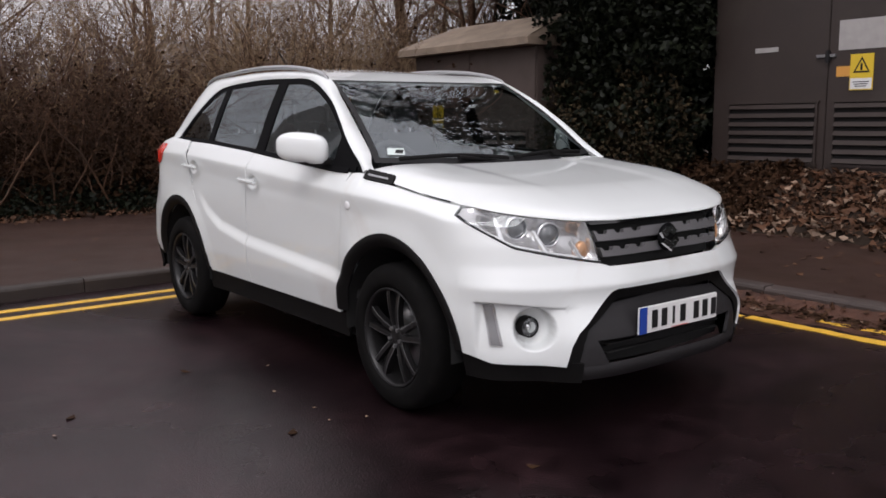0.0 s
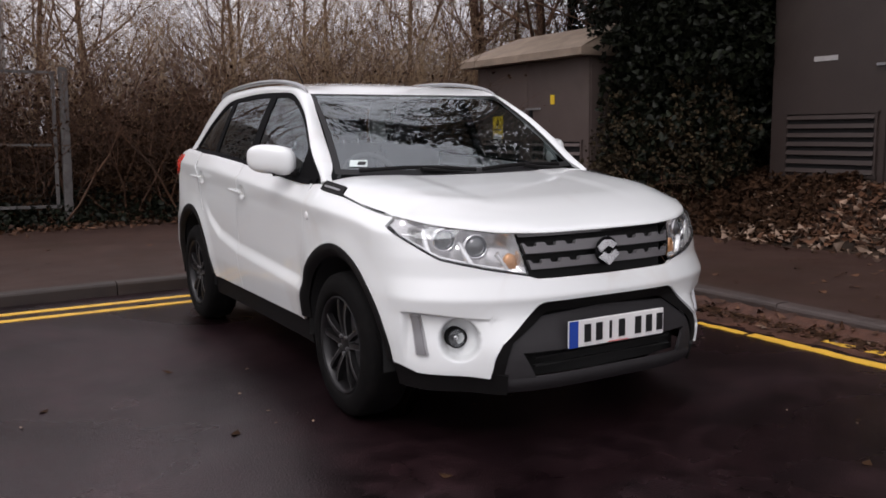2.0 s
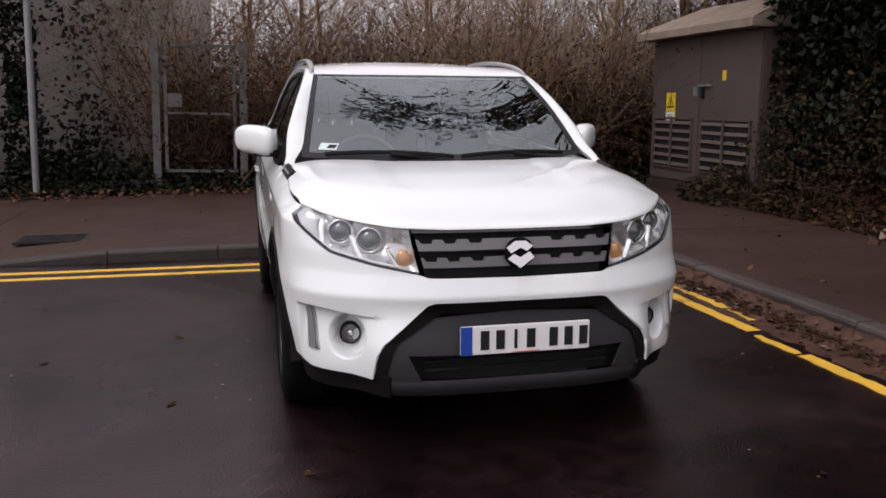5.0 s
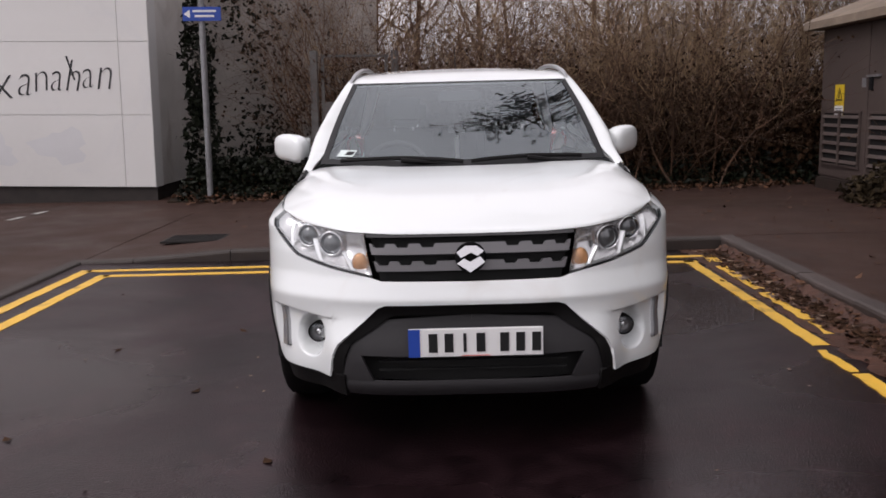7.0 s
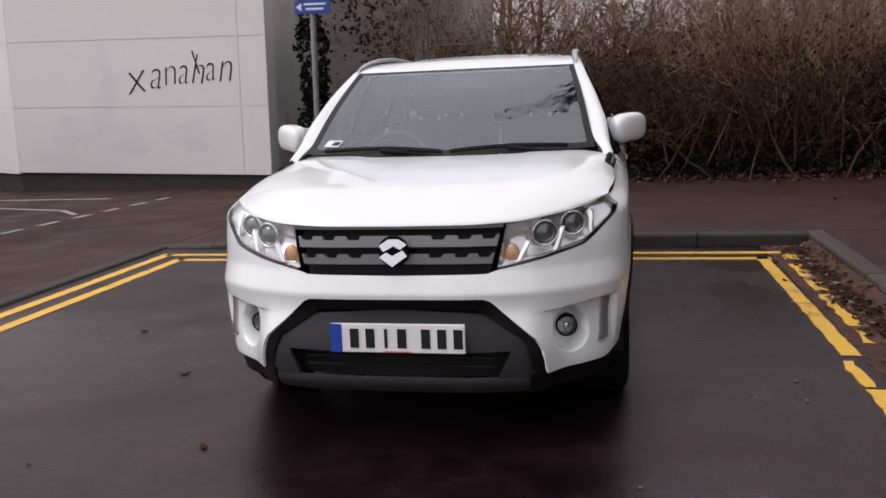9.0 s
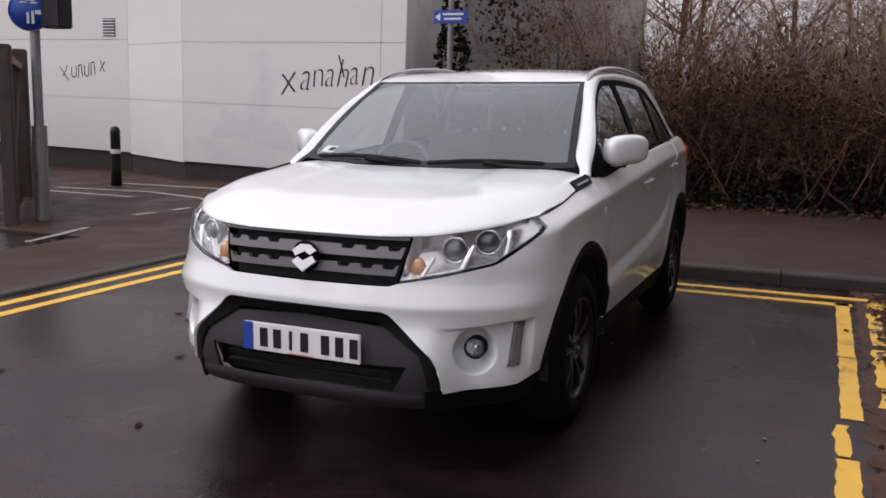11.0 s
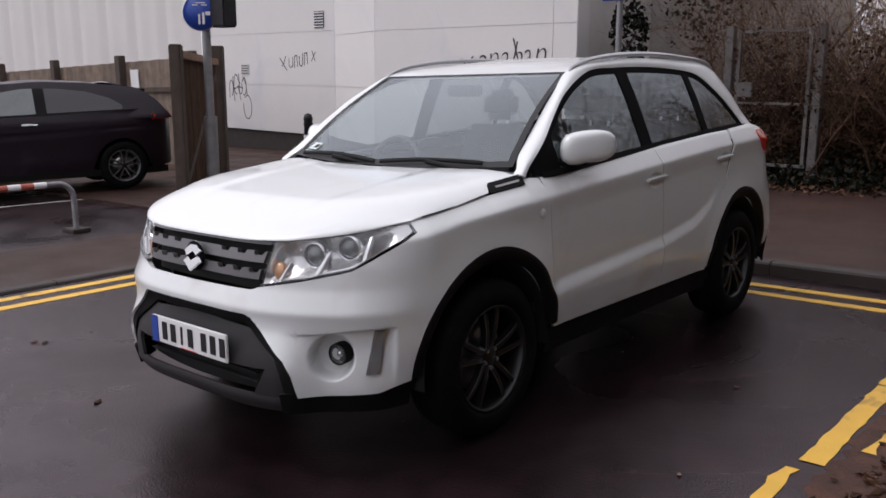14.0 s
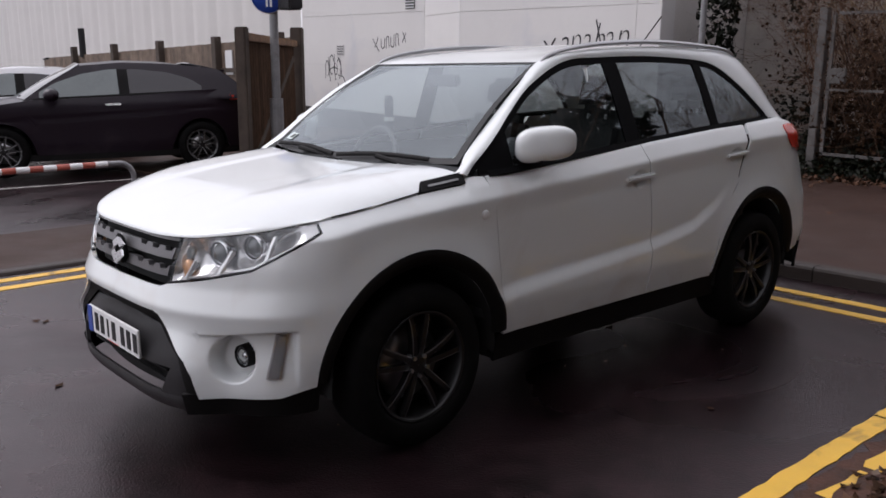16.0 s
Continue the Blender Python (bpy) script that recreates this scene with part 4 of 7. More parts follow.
# underbody and cabin
part("underbody", boxed(0, 0.0, 0.33, 1.50, 1.50, 0.22, 0.02), INSIDE, car)
part("engine_bay", boxed(0, -1.45, 0.56, 0.98, 0.85, 0.55, 0.05), INSIDE, car)
part("rear_floor", boxed(0, 1.40, 0.50, 0.95, 1.05, 0.40, 0.05), INSIDE, car)
part("cabin_floor", boxed(0, 0.30, 0.47, 1.60, 2.3, 0.05), CABIN, car)
part("dashboard", boxed(0, -0.83, 0.93, 1.44, 0.38, 0.24, 0.06), CABIN, car, "dark dashboard", smooth=40)
for s in (1, -1):
    part("door_lining", boxed(s * 0.80, 0.2, 0.76, 0.03, 2.0, 0.60, 0.01), CABIN, car)
    panel("headliner", lambda u, v: (0.57 * u, -0.20 + 1.6 * v, 1.525 + 0.03 * np.sin(np.pi * v) + 0 * u), lin(0, 1, 5), lin(0, 1, 9), FABRIC, car, s, skirt=False)
    for y0, back in ((-0.02, 0.45), (0.85, 0.55)):
        seat = new("seat")
        seat.parent, seat["label"] = car, "dark fabric seat with headrest"
        wide = 0.50 if y0 < 0.5 else 0.71
        part("cushion", boxed(s * 0.36, y0, 0.60, wide, 0.50, 0.16, 0.05), FABRIC, seat, smooth=40)
        bm = bmesh.new()
        box(bm, 0, 0, 0.30, wide - 0.02, 0.14, 0.62, 0.05)
        part("backrest", bm, FABRIC, seat, smooth=40).matrix_local = pose(s * 0.36, y0 + 0.27, 0.62, -14)
        bm = bmesh.new()
        box(bm, 0, 0, 0, 0.26, 0.10, 0.19, 0.045)
        part("headrest", bm, FABRIC, seat, smooth=40).matrix_local = pose(s * 0.36, y0 + 0.455, 1.335, -10)
        for k in (-0.06, 0.06):
            part("headrest_post", tubed((s * 0.36 + k, y0 + 0.43, 1.18), (s * 0.36 + k, y0 + 0.45, 1.27), 0.007, 8), SATIN, seat)
bm = bmesh.new()
for k in range(24):
    a, b = (2 * np.pi * i / 24 for i in (k, k + 1))
    tube(bm, (-0.36 + 0.185 * np.cos(a) + 0.72 * 1, -0.55 + 0.06 * np.sin(a), 1.0 + 0.175 * np.sin(a)), (-0.36 + 0.185 * np.cos(b) + 0.72, -0.55 + 0.06 * np.sin(b), 1.0 + 0.175 * np.sin(b)), 0.016, seg=8)
bmesh.ops.translate(bm, verts=bm.verts, vec=(-0.72, 0, 0))
steering = part("steering_wheel", bm, CABIN, car, "dark steering wheel", smooth=60)
part("steering_boss", boxed(-0.36, -0.56, 1.0, 0.30, 0.05, 0.07, 0.02), CABIN, steering)
part("rear_view_mirror", boxed(0.0, -0.36, 1.425, 0.24, 0.03, 0.06, 0.012), CABIN, car, "interior mirror")


# ---- pavements, kerbs and markings ----
def sheet(name, x0, x1, y0, y1, height, mat, nx=40, ny=40, label="", category="pavement", drop=0.3):
    """A paved slab with a height that varies, and sides that go into the ground."""
    xs, ys = np.linspace(x0, x1, nx), np.linspace(y0, y1, ny)
    X, Y = np.meshgrid(xs, ys, indexing="ij")
    Z = height(X, Y)
    v = np.stack([X, Y, Z], -1).reshape(-1, 3)
    idx = np.arange(nx * ny).reshape(nx, ny)
    f = np.stack([idx[:-1, :-1], idx[1:, :-1], idx[1:, 1:], idx[:-1, 1:]], -1).reshape(-1, 4).tolist()
    rim = np.r_[idx[:, 0], idx[-1, 1:], idx[-2::-1, -1], idx[0, -2:0:-1]]
    low = v[rim].copy()
    low[:, 2] = -drop
    n = len(v)
    f += [(rim[i], n + i, n + (i + 1) % len(rim), rim[(i + 1) % len(rim)]) for i in range(len(rim))]
    ob = part(name, mesh_of(name, np.vstack([v, low]), f, mat, smooth=False), mat)
    return tagged(ob, label, category, kind="structure")


KX, KY, LX = 2.44, 2.52, -3.50


def back_height(x, y):
    side = 0.02 + 0.085 * step((x + 3.4) / 1.6)
    return side * (1 - 0.6 * step((y - 3) / 4.5)) + 0.02 * step((y - 4) / 4)


sheet("pavement_back", LX - 0.02, 30, KY + 0.12, 8.6, back_height, PAVE, 90, 30, "damp brownish asphalt pavement behind the bay")
sheet("pavement_right", KX + 0.12, 30, -30, KY + 0.118, lambda x, y: 0.102 + 0 * x, PAVE, 30, 60, "damp asphalt pavement beside the bay")
sheet("pavement_left", -5.12, LX - 0.024, -30, 8.6, lambda x, y: 0.022 + 0.012 * step((-3.5 - x) / 1.5) + 0 * y, PAVE, 14, 60, "damp asphalt footway along the bay")
sheet("path_far", -30, -5.124, 1.7, 9.6, lambda x, y: 0.03 + 0 * x, PAVE, 14, 14, "damp asphalt path by the white wall")


def kerb_stone(parent, a, b, h0, h1, width=0.125, mat=None):
    """One kerb stone from a to b, its top falling from h0 to h1 and its front edge rounded."""
    a, b = Vector(a), Vector(b)
    d = (b - a).normalized()
    n = Vector((-d.y, d.x))
    prof = [(0, -0.2), (0, -0.025), (0.008, -0.008), (0.025, 0.0), (width, 0.0), (width, -0.2)]
    verts, k = [], len(prof)
    for p, h in ((a + d * 0.004, h0), (b - d * 0.004, h1)):
        verts += [(p.x + n.x * o, p.y + n.y * o, h + z) for o, z in prof]
    faces = [(i, (i + 1) % k, k + (i + 1) % k, k + i) for i in range(k)] + [tuple(range(k))[::-1], tuple(range(k, 2 * k))]
    return part("kerb_stone", mesh_of("kerb_stone", verts, faces, mat or KERB, smooth=False), mat or KERB, parent)


kerb_r = thing("kerb_right", "worn concrete kerb with leaves in its gutter", "kerb", kind="structure")
rr = random.Random(3)
y = KY + 0.12
while y > -6.5:
    j, h = 0.014 * (rr.random() - 0.5), 0.106 + 0.012 * rr.random()
    kerb_stone(kerb_r, (KX + j, y), (KX + j + 0.004, y - 0.91), h, h - 0.003, 0.135, KERB_STONE)
    y -= 0.91
kerb_b = thing("kerb_back", "low concrete kerb falling to a dropped corner", "kerb", kind="structure")
x = KX
while x > LX:
    h = lambda q: float(0.024 + 0.084 * step((q + 3.4) / 1.6))
    x1 = max(x - 0.91, LX - 0.12)
    kerb_stone(kerb_b, (x1, KY + 0.0), (x, KY + 0.0), h(x1), h(x))
    x -= 0.91
kerb_l = thing("kerb_left", "dropped concrete kerb flush with the bay", "kerb", kind="structure")
y = -6.5
while y < KY:
    kerb_stone(kerb_l, (LX, y), (LX, y + 0.91), 0.026, 0.026)
    y += 0.91


def stripe(x0, y0, x1, y1, w, mat, name="road_line", ragged=0.0, seed=1):
    """A thin painted line with slightly ragged edges."""
    r = random.Random(seed)
    a, b = Vector((x0, y0)), Vector((x1, y1))
    d = (b - a).normalized()
    n = Vector((-d.y, d.x))
    k = max(2, int((b - a).length / 0.06))
    v, f = [], []
    for i in range(k + 1):
        c = a + (b - a) * i / k
        for s in (-1, 1):
            o = s * w / 2 + ragged * (r.random() - 0.5)
            v.append((c.x + n.x * o, c.y + n.y * o, 0.004))
    f = [(2 * i, 2 * i + 2, 2 * i + 3, 2 * i + 1) for i in range(k)]
    v += [(p[0], p[1], 0.0) for p in v]
    m = 2 * (k + 1)
    f += [(2 * i, m + 2 * i, m + 2 * i + 2, 2 * i + 2) for i in range(k)] + [(2 * i + 1, 2 * i + 3, m + 2 * i + 3, m + 2 * i + 1) for i in range(k)]
    ob = part(name, mesh_of(name, v, f, mat, smooth=False), mat)
    return ob


YB0, YB1 = 1.915, 2.165
lines = [
    (-3.06, YB0, 2.04, YB0, 0.085, 0.006), (-3.31, YB1, 2.24, YB1, 0.085, 0.008),
    (-3.06, YB0 + 0.04, -3.08, -7.0, 0.10, 0.008), (-3.31, YB1 + 0.04, -3.34, -7.0, 0.10, 0.010),
    (1.975, YB0 + 0.04, 1.980, 0.42, 0.090, 0.008), (1.980, 0.405, 1.982, -0.69, 0.090, 0.010), (1.935, -0.78, 1.942, -1.17, 0.050, 0.030),
    (2.21, YB1 + 0.03, 2.19, 1.86, 0.105, 0.012), (2.165, 1.68, 2.165, 0.77, 0.078, 0.016), (2.155, 0.66, 2.150, -0.12, 0.072, 0.030), (2.140, -0.16, 2.122, -0.46, 0.036, 0.034),
    (1.955, -1.20, 1.955, -6.5, 0.085, 0.016), (2.19, -1.55, 2.20, -1.76, 0.060, 0.030), (2.20, -1.84, 2.20, -2.60, 0.075, 0.030), (2.20, -2.72, 2.20, -6.0, 0.080, 0.030),
]
for i, (a, b, c, d, w, rag) in enumerate(lines):
    tagged(stripe(a, b, c, d, w, YELLOW, "yellow_line", rag, i), "worn yellow no-parking line on asphalt", "road marking", kind="structure")
LINE_WHITE = material("worn_white_paint", (0.36, 0.35, 0.33), 0.6, vary=0.2, scale=8, dirt=0.5, dirt_color=(0.08, 0.07, 0.065))
ZP = 0.034


def path_line(pts, w, z=ZP):
    for (a, b), (c, d) in zip(pts, pts[1:]):
        ob = stripe(a, b, c, d, w, LINE_WHITE, "white_line", 0.01, int(abs(a * 100)))
        ob.location.z = z
        tagged(ob, "worn white line on the path", "road marking", kind="structure")


for k in range(6):
    path_line([(-5.98 + 0.04 * k, 3.3 + 0.62 * k), (-5.97 + 0.04 * k, 3.66 + 0.62 * k)], 0.10)
path_line([(-9.6, 6.72), (-6.7, 6.72)], 0.10)
path_line([(-9.8, 5.6), (-8.0, 5.75), (-6.6, 5.35), (-6.1, 4.9)], 0.08)
path_line([(-9.6, 5.1), (-7.6, 5.0)], 0.10)
path_line([(-9.30, -5.5), (-8.45, 2.9)], 0.10, 0.0)
path_line([(-5.3, 1.15), (-5.6, 2.2)], 0.07, 0.034)

# manhole cover in the pavement
IRON = material("wet_cast_iron", (0.022, 0.019, 0.018), 0.4, metal=0.5, vary=0.3, scale=30, bump=0.6, bump_scale=90)
cover = tagged(part("manhole_cover", boxed(-2.72, 3.55, 0.066, 0.62, 0.46, 0.02, 0.004), IRON), "dark rectangular iron cover in the pavement", "manhole cover")
for k in range(6):
    part("cover_rib", boxed(-2.72, 3.37 + 0.072 * k, 0.078, 0.56, 0.02, 0.006), IRON, cover)


# ---- the white building ----
TILT = Matrix.Translation((-4.56, 7.88, 0.24)) @ pose(0, 0, 0, 0, 1.5, 0)
PLINTH = material("dark_plinth", (0.034, 0.026, 0.023), 0.7, vary=0.4, scale=5, bump=0.3, bump_scale=50)
GREY_WALL = material("grey_render", (0.44, 0.40, 0.37), 0.85, vary=0.35, scale=1.6, bump=0.35, bump_scale=60, dirt=0.5, dirt_color=(0.20, 0.17, 0.15))
SIDE_WALL = material("mottled_pale_render", (0.60, 0.57, 0.545), 0.85, vary=0.15, scale=1.6, bump=0.25, bump_scale=60, dirt=0.3, dirt_color=(0.38, 0.34, 0.31))
JOINT = material("panel_joint", (0.60, 0.59, 0.58), 0.8)
BRUSHED = material("overpainted_patch", (0.655, 0.65, 0.655), 0.7, vary=0.06, scale=2.0)


def wall_run(name, a, b, z0, z1, mat, thick, label, joints_z=(), joints_x=(), bands=0):
    """A straight wall from a to b, built of panels with open joints between them. Laid out in the building's own level."""
    a, b = Vector(a), Vector(b)
    L = (b - a).length
    m = TILT @ Matrix.Translation((a.x, a.y, 0)) @ pose(0, 0, 0, 0, 0, math.degrees(math.atan2(b.y - a.y, b.x - a.x)))
    core = part(name, boxed(L / 2, -thick / 2 - 0.02, (z0 + z1) / 2, L, thick, z1 - z0), JOINT)
    core.matrix_world = m
    tagged(core, label, "wall", kind="structure")
    zs, xs = [z0, *joints_z, z1], [0, *joints_x, L]
    for za, zb in zip(zs, zs[1:]):
        for xa, xb in zip(xs, xs[1:]):
            part("wall_panel", boxed((xa + xb) / 2, -0.010, (za + zb) / 2, xb - xa - 0.007, 0.021, zb - za - 0.007, 0.002), mat, core)
    part("plinth", boxed(L / 2, -0.10, z0 - 0.3, L, 0.12, 0.59), PLINTH, core)
    return core, m


main_wall, MM = wall_run("wall_white", (0, 0), (-4.72, 0.22), 0.0, 7.0, WHITE_WALL, 0.3, "white panelled wall with black graffiti", (1.10, 2.19, 3.3, 4.4, 5.5), (0.47,))
wall_run("wall_white_splay", (-4.72, 0.22), (-6.95, 1.20), -0.03, 7.0, WHITE_WALL, 0.3, "white wall splayed at the building's corner", (1.1, 2.19, 3.3, 4.4, 5.5))
left_wall, ML = wall_run("wall_white_left", (-6.95, 1.20), (-12.3, 1.45), 0.0, 7.0, WHITE_WALL, 0.3, "white panelled wall with grey tags and a vent", (1.10, 2.30, 3.6, 4.9))
wall_run("wall_side", (-0.004, 2.4), (-0.004, 0.06), 0.0, 7.0, SIDE_WALL, 0.25, "pale mottled side wall of the building")
wall_run("wall_grey", (3.2, 2.9), (-0.25, 2.4), 0.0, 3.6, GREY_WALL, 0.25, "stained grey rendered wall with ivy")
# ribbed white cladding further along
clad = thing("wall_clad", "white ribbed metal cladding behind the fence", "wall", kind="structure")
RIB = material("white_ribbed_cladding", (0.68, 0.66, 0.635), 0.6, vary=0.05, scale=0.6)
for k in range(26):
    bm = bmesh.new()
    prof = [(0.15 * i, 0.07 * math.cos(math.pi * i / 5) ** 2 * (1 if i < 3 or i > 7 else 0.4)) for i in range(11)]
    lo = [bm.verts.new((-17.0 - 1.50 * k - x, 9.35 - 0.0367 * (1.5 * k + x) + y, 0.0)) for x, y in prof]
    hi = [bm.verts.new((-17.0 - 1.50 * k - x, 9.35 - 0.0367 * (1.5 * k + x) + y, 7.6)) for x, y in prof]
    for i in range(10):
        bm.faces.new((lo[i], lo[i + 1], hi[i + 1], hi[i]))
    part("cladding_sheet", bm, RIB, clad, smooth=60)

# the word on the wall, and tags too blurred to read as strokes
INK = material("black_spray_paint", (0.03, 0.03, 0.032), 0.6, vary=0.4, scale=30)
letters = bmesh.new()
for letter, along, drop, size, turn, narrow, thin in (("x", 0.0, -0.09, 0.86, 5, 0.92, -0.019), ("a", 0.40, -0.01, 0.74, -5, 0.78, -0.014), ("n", 0.66, 0.01, 0.70, 3, 0.80, -0.014), ("a", 0.92, 0.02, 0.68, -3, 0.72, -0.013), ("h", 1.14, 0.01, 0.70, -7, 0.80, -0.013), ("a", 1.42, 0.02, 0.66, 2, 0.70, -0.013), ("n", 1.63, -0.01, 0.76, -4, 0.76, -0.014)):
    text = bpy.data.curves.new("letter", "FONT")
    text.body, text.size, text.extrude, text.offset = letter, size, 0.002, thin
    text_ob = new("letter", text)
    bpy.context.view_layer.update()
    shape = bpy.data.meshes.new_from_object(text_ob)
    bpy.data.objects.remove(text_ob)
    shape.transform(pose(along, drop, 0, 0, 0, turn) @ Matrix.Diagonal((narrow, 1, 1, 1)))
    letters.from_mesh(shape)
word = bpy.data.meshes.new("graffiti")
letters.to_mesh(word)
letters.free()
word.materials.append(INK)
graf = part("graffiti", word, INK, main_wall, "black sprayed word")
word.transform(Matrix(((1.0, 0.12, 0, 0), (0.070, 1, 0, 0), (0, 0, 1, 0), (0, 0, 0, 1))))
graf.matrix_local = Matrix.Translation((2.50, 0.004, 1.37)) @ pose(0, 0, 0, 90, 0, 180)


def stroke(parent, pts, r=0.012):
    bm = bmesh.new()
    for a, b in zip(pts, pts[1:]):
        tube(bm, (a[0], 0.004, a[1]), (b[0], 0.004, b[1]), r, seg=6)
    bmesh.ops.scale(bm, verts=bm.verts, vec=(1, 0.3, 1))
    part("graffiti_stroke", bm, INK, parent)


stroke(main_wall, [(1.28, 1.98), (1.20, 1.72), (1.17, 1.62)], 0.015)


def scrawl(parent, x0, z0, w, h, lines, r):
    """Sprayed lines given in a unit square, from the viewer's left to right."""
    for pts in lines:
        stroke(parent, [(x0 - w * u, z0 + h * v) for u, v in pts], r)


def loop(u, v, a, b, t0, t1, n=12):
    return [(u + a * math.cos(math.radians(t0 + (t1 - t0) * k / n)), v + b * math.sin(math.radians(t0 + (t1 - t0) * k / n))) for k in range(n + 1)]


scrawl(left_wall, 2.02, 1.44, 1.35, 0.46, [
    [(0.0, 0.62), (0.10, 0.30), (0.20, 0.0)], [(0.17, 0.72), (0.12, 0.42), (0.06, 0.20)],
    [(0.26, 0.62), (0.26, 0.25), (0.30, 0.15), (0.36, 0.22), (0.37, 0.66)], [(0.41, 0.12), (0.42, 0.70), (0.48, 0.75), (0.50, 0.20)],
    [(0.55, 0.72), (0.55, 0.30), (0.60, 0.20), (0.64, 0.30), (0.65, 0.85)], [(0.69, 0.25), (0.70, 0.85), (0.76, 0.86), (0.78, 0.30)],
    [(0.90, 0.95), (0.98, 0.45)], [(0.99, 0.90), (0.88, 0.45)]], 0.013)
scrawl(left_wall, 4.22, 0.26, 1.02, 1.20, [
    loop(0.10, 0.62, 0.08, 0.16, -80, 200) + [(0.02, 0.42)], [(0.18, 0.86), (0.20, 0.55), (0.24, 0.35)], loop(0.32, 0.70, 0.10, 0.20, 20, 290),
    [(0.22, 0.60), (0.42, 0.66), (0.60, 0.62)], loop(0.50, 0.62, 0.08, 0.12, 90, 420), [(0.44, 0.92), (0.46, 0.50), (0.50, 0.38)],
    loop(0.66, 0.66, 0.09, 0.18, 150, -120), [(0.62, 0.86), (0.74, 0.70), (0.78, 0.48)], loop(0.78, 0.24, 0.17, 0.24, 130, -200, 20)], 0.014)
for cx, cz in ((1.45, 0.62), (2.6, 0.55), (3.6, 0.7)):
    bm = bmesh.new()
    bmesh.ops.create_circle(bm, cap_ends=True, segments=18, radius=1)
    for v in bm.verts:
        a = math.atan2(v.co.y, v.co.x)
        k = 0.42 + 0.10 * math.sin(3 * a + cx) + 0.06 * math.sin(7 * a)
        v.co = (v.co.x * k, 0.0025, v.co.y * k * 0.6)
    part("paint_patch", bm, BRUSHED, main_wall).location = (cx, 0, cz)
GRATE = material("dark_vent", (0.05, 0.05, 0.05), 0.6)
wv = thing("wall_vent", "small louvred vent in the white wall", "vent", at=ML @ Matrix.Translation((0.52, 0, 2.55)))
part("vent_box", boxed(0, 0.006, 0, 0.33, 0.02, 0.36), GRATE, wv)
for k in range(6):
    part("vent_slat", boxed(0, 0.022, -0.15 + 0.06 * k, 0.33, 0.02, 0.022), WHITE_INK, wv)
air = thing("air_brick", "small air brick in the white wall", "vent", at=ML @ Matrix.Translation((3.46, 0, 1.46)))
part("brick_plate", boxed(0, 0.006, 0, 0.34, 0.014, 0.26), JOINT, air)
for k in range(4):
    part("brick_bar", boxed(0, 0.014, -0.09 + 0.06 * k, 0.30, 0.014, 0.02), GRATE, air)

# ---- street furniture ----
GALV = material("galvanised_steel", (0.30, 0.30, 0.31), 0.5, metal=0.5, vary=0.25, scale=9, dirt=0.3, dirt_color=(0.16, 0.15, 0.145))


def upright(x, y, z=0.0):
    return Matrix.Translation((x, y, z)) @ pose(0, 0, 0, 0, 1.2, 0)


fs = thing("direction_sign", "blue direction sign on a grey steel pole", "sign", at=upright(-3.66, 7.60, 0.03))
part("pole", tubed((0, 0, 0), (0, 0, 3.05), 0.045), GALV, fs)
arm = part("sign_plate", boxed(0.02, -0.055, 2.74, 0.56, 0.02, 0.20, 0.006), BLUE, fs, "blue arrow plate")
for z, w in ((2.78, 0.34), (2.71, 0.28)):
    part("text_bar", boxed(0.06, -0.068, z, w, 0.004, 0.030), WHITE_INK, arm)
bm = bmesh.new()
vs = [bm.verts.new(p) for p in ((-0.24, -0.068, 2.74), (-0.15, -0.068, 2.80), (-0.15, -0.068, 2.68))]
bm.faces.new(vs)
part("arrow", bm, WHITE_INK, arm)

rs = thing("cycle_path_sign", "round blue path sign on a grey steel pole", "sign", at=upright(-6.60, 2.50, 0.03))
part("pole", tubed((0, 0, 0), (0, 0, 2.95), 0.055), GALV, rs)
part("pole_sleeve", tubed((0, 0, 0), (0, 0, 1.10), 0.085), GALV, rs, "thicker grey pole base")
disc = part("sign_disc", lathe([(0.001, 0.0), (0.215, 0.0), (0.215, 0.012), (0.001, 0.012)], 40, pose(0.02, -0.08, 2.38, 0, 0, -45), "sign_disc", BLUE), None, rs, "round blue sign")
part("disc_rim", lathe([(0.215, -0.002), (0.225, 0.006), (0.215, 0.016)], 40, pose(0.02, -0.08, 2.38, 0, 0, -45), "disc_rim", WHITE_INK), None, disc)
M45 = pose(0.02, -0.08, 2.38, 0, 0, 45)
for dx, dz, w, h in ((-0.015, -0.08, 0.025, 0.12), (0.035, -0.07, 0.028, 0.14), (0.09, -0.01, 0.06, 0.045), (-0.06, 0.09, 0.07, 0.014), (0.05, 0.09, 0.07, 0.014), (0.0, 0.115, 0.12, 0.012)):
    part("sign_mark", boxed(dx, -0.017, dz, w, 0.004, h, m=M45), WHITE_INK, disc)
part("lamp_box", boxed(0.24, 0.10, 2.42, 0.30, 0.20, 0.44, 0.02), GREY_PLASTIC, rs, "dark box behind the sign")
part("top_plate", boxed(-0.05, 0.0, 2.80, 0.60, 0.03, 0.18), GALV, rs)

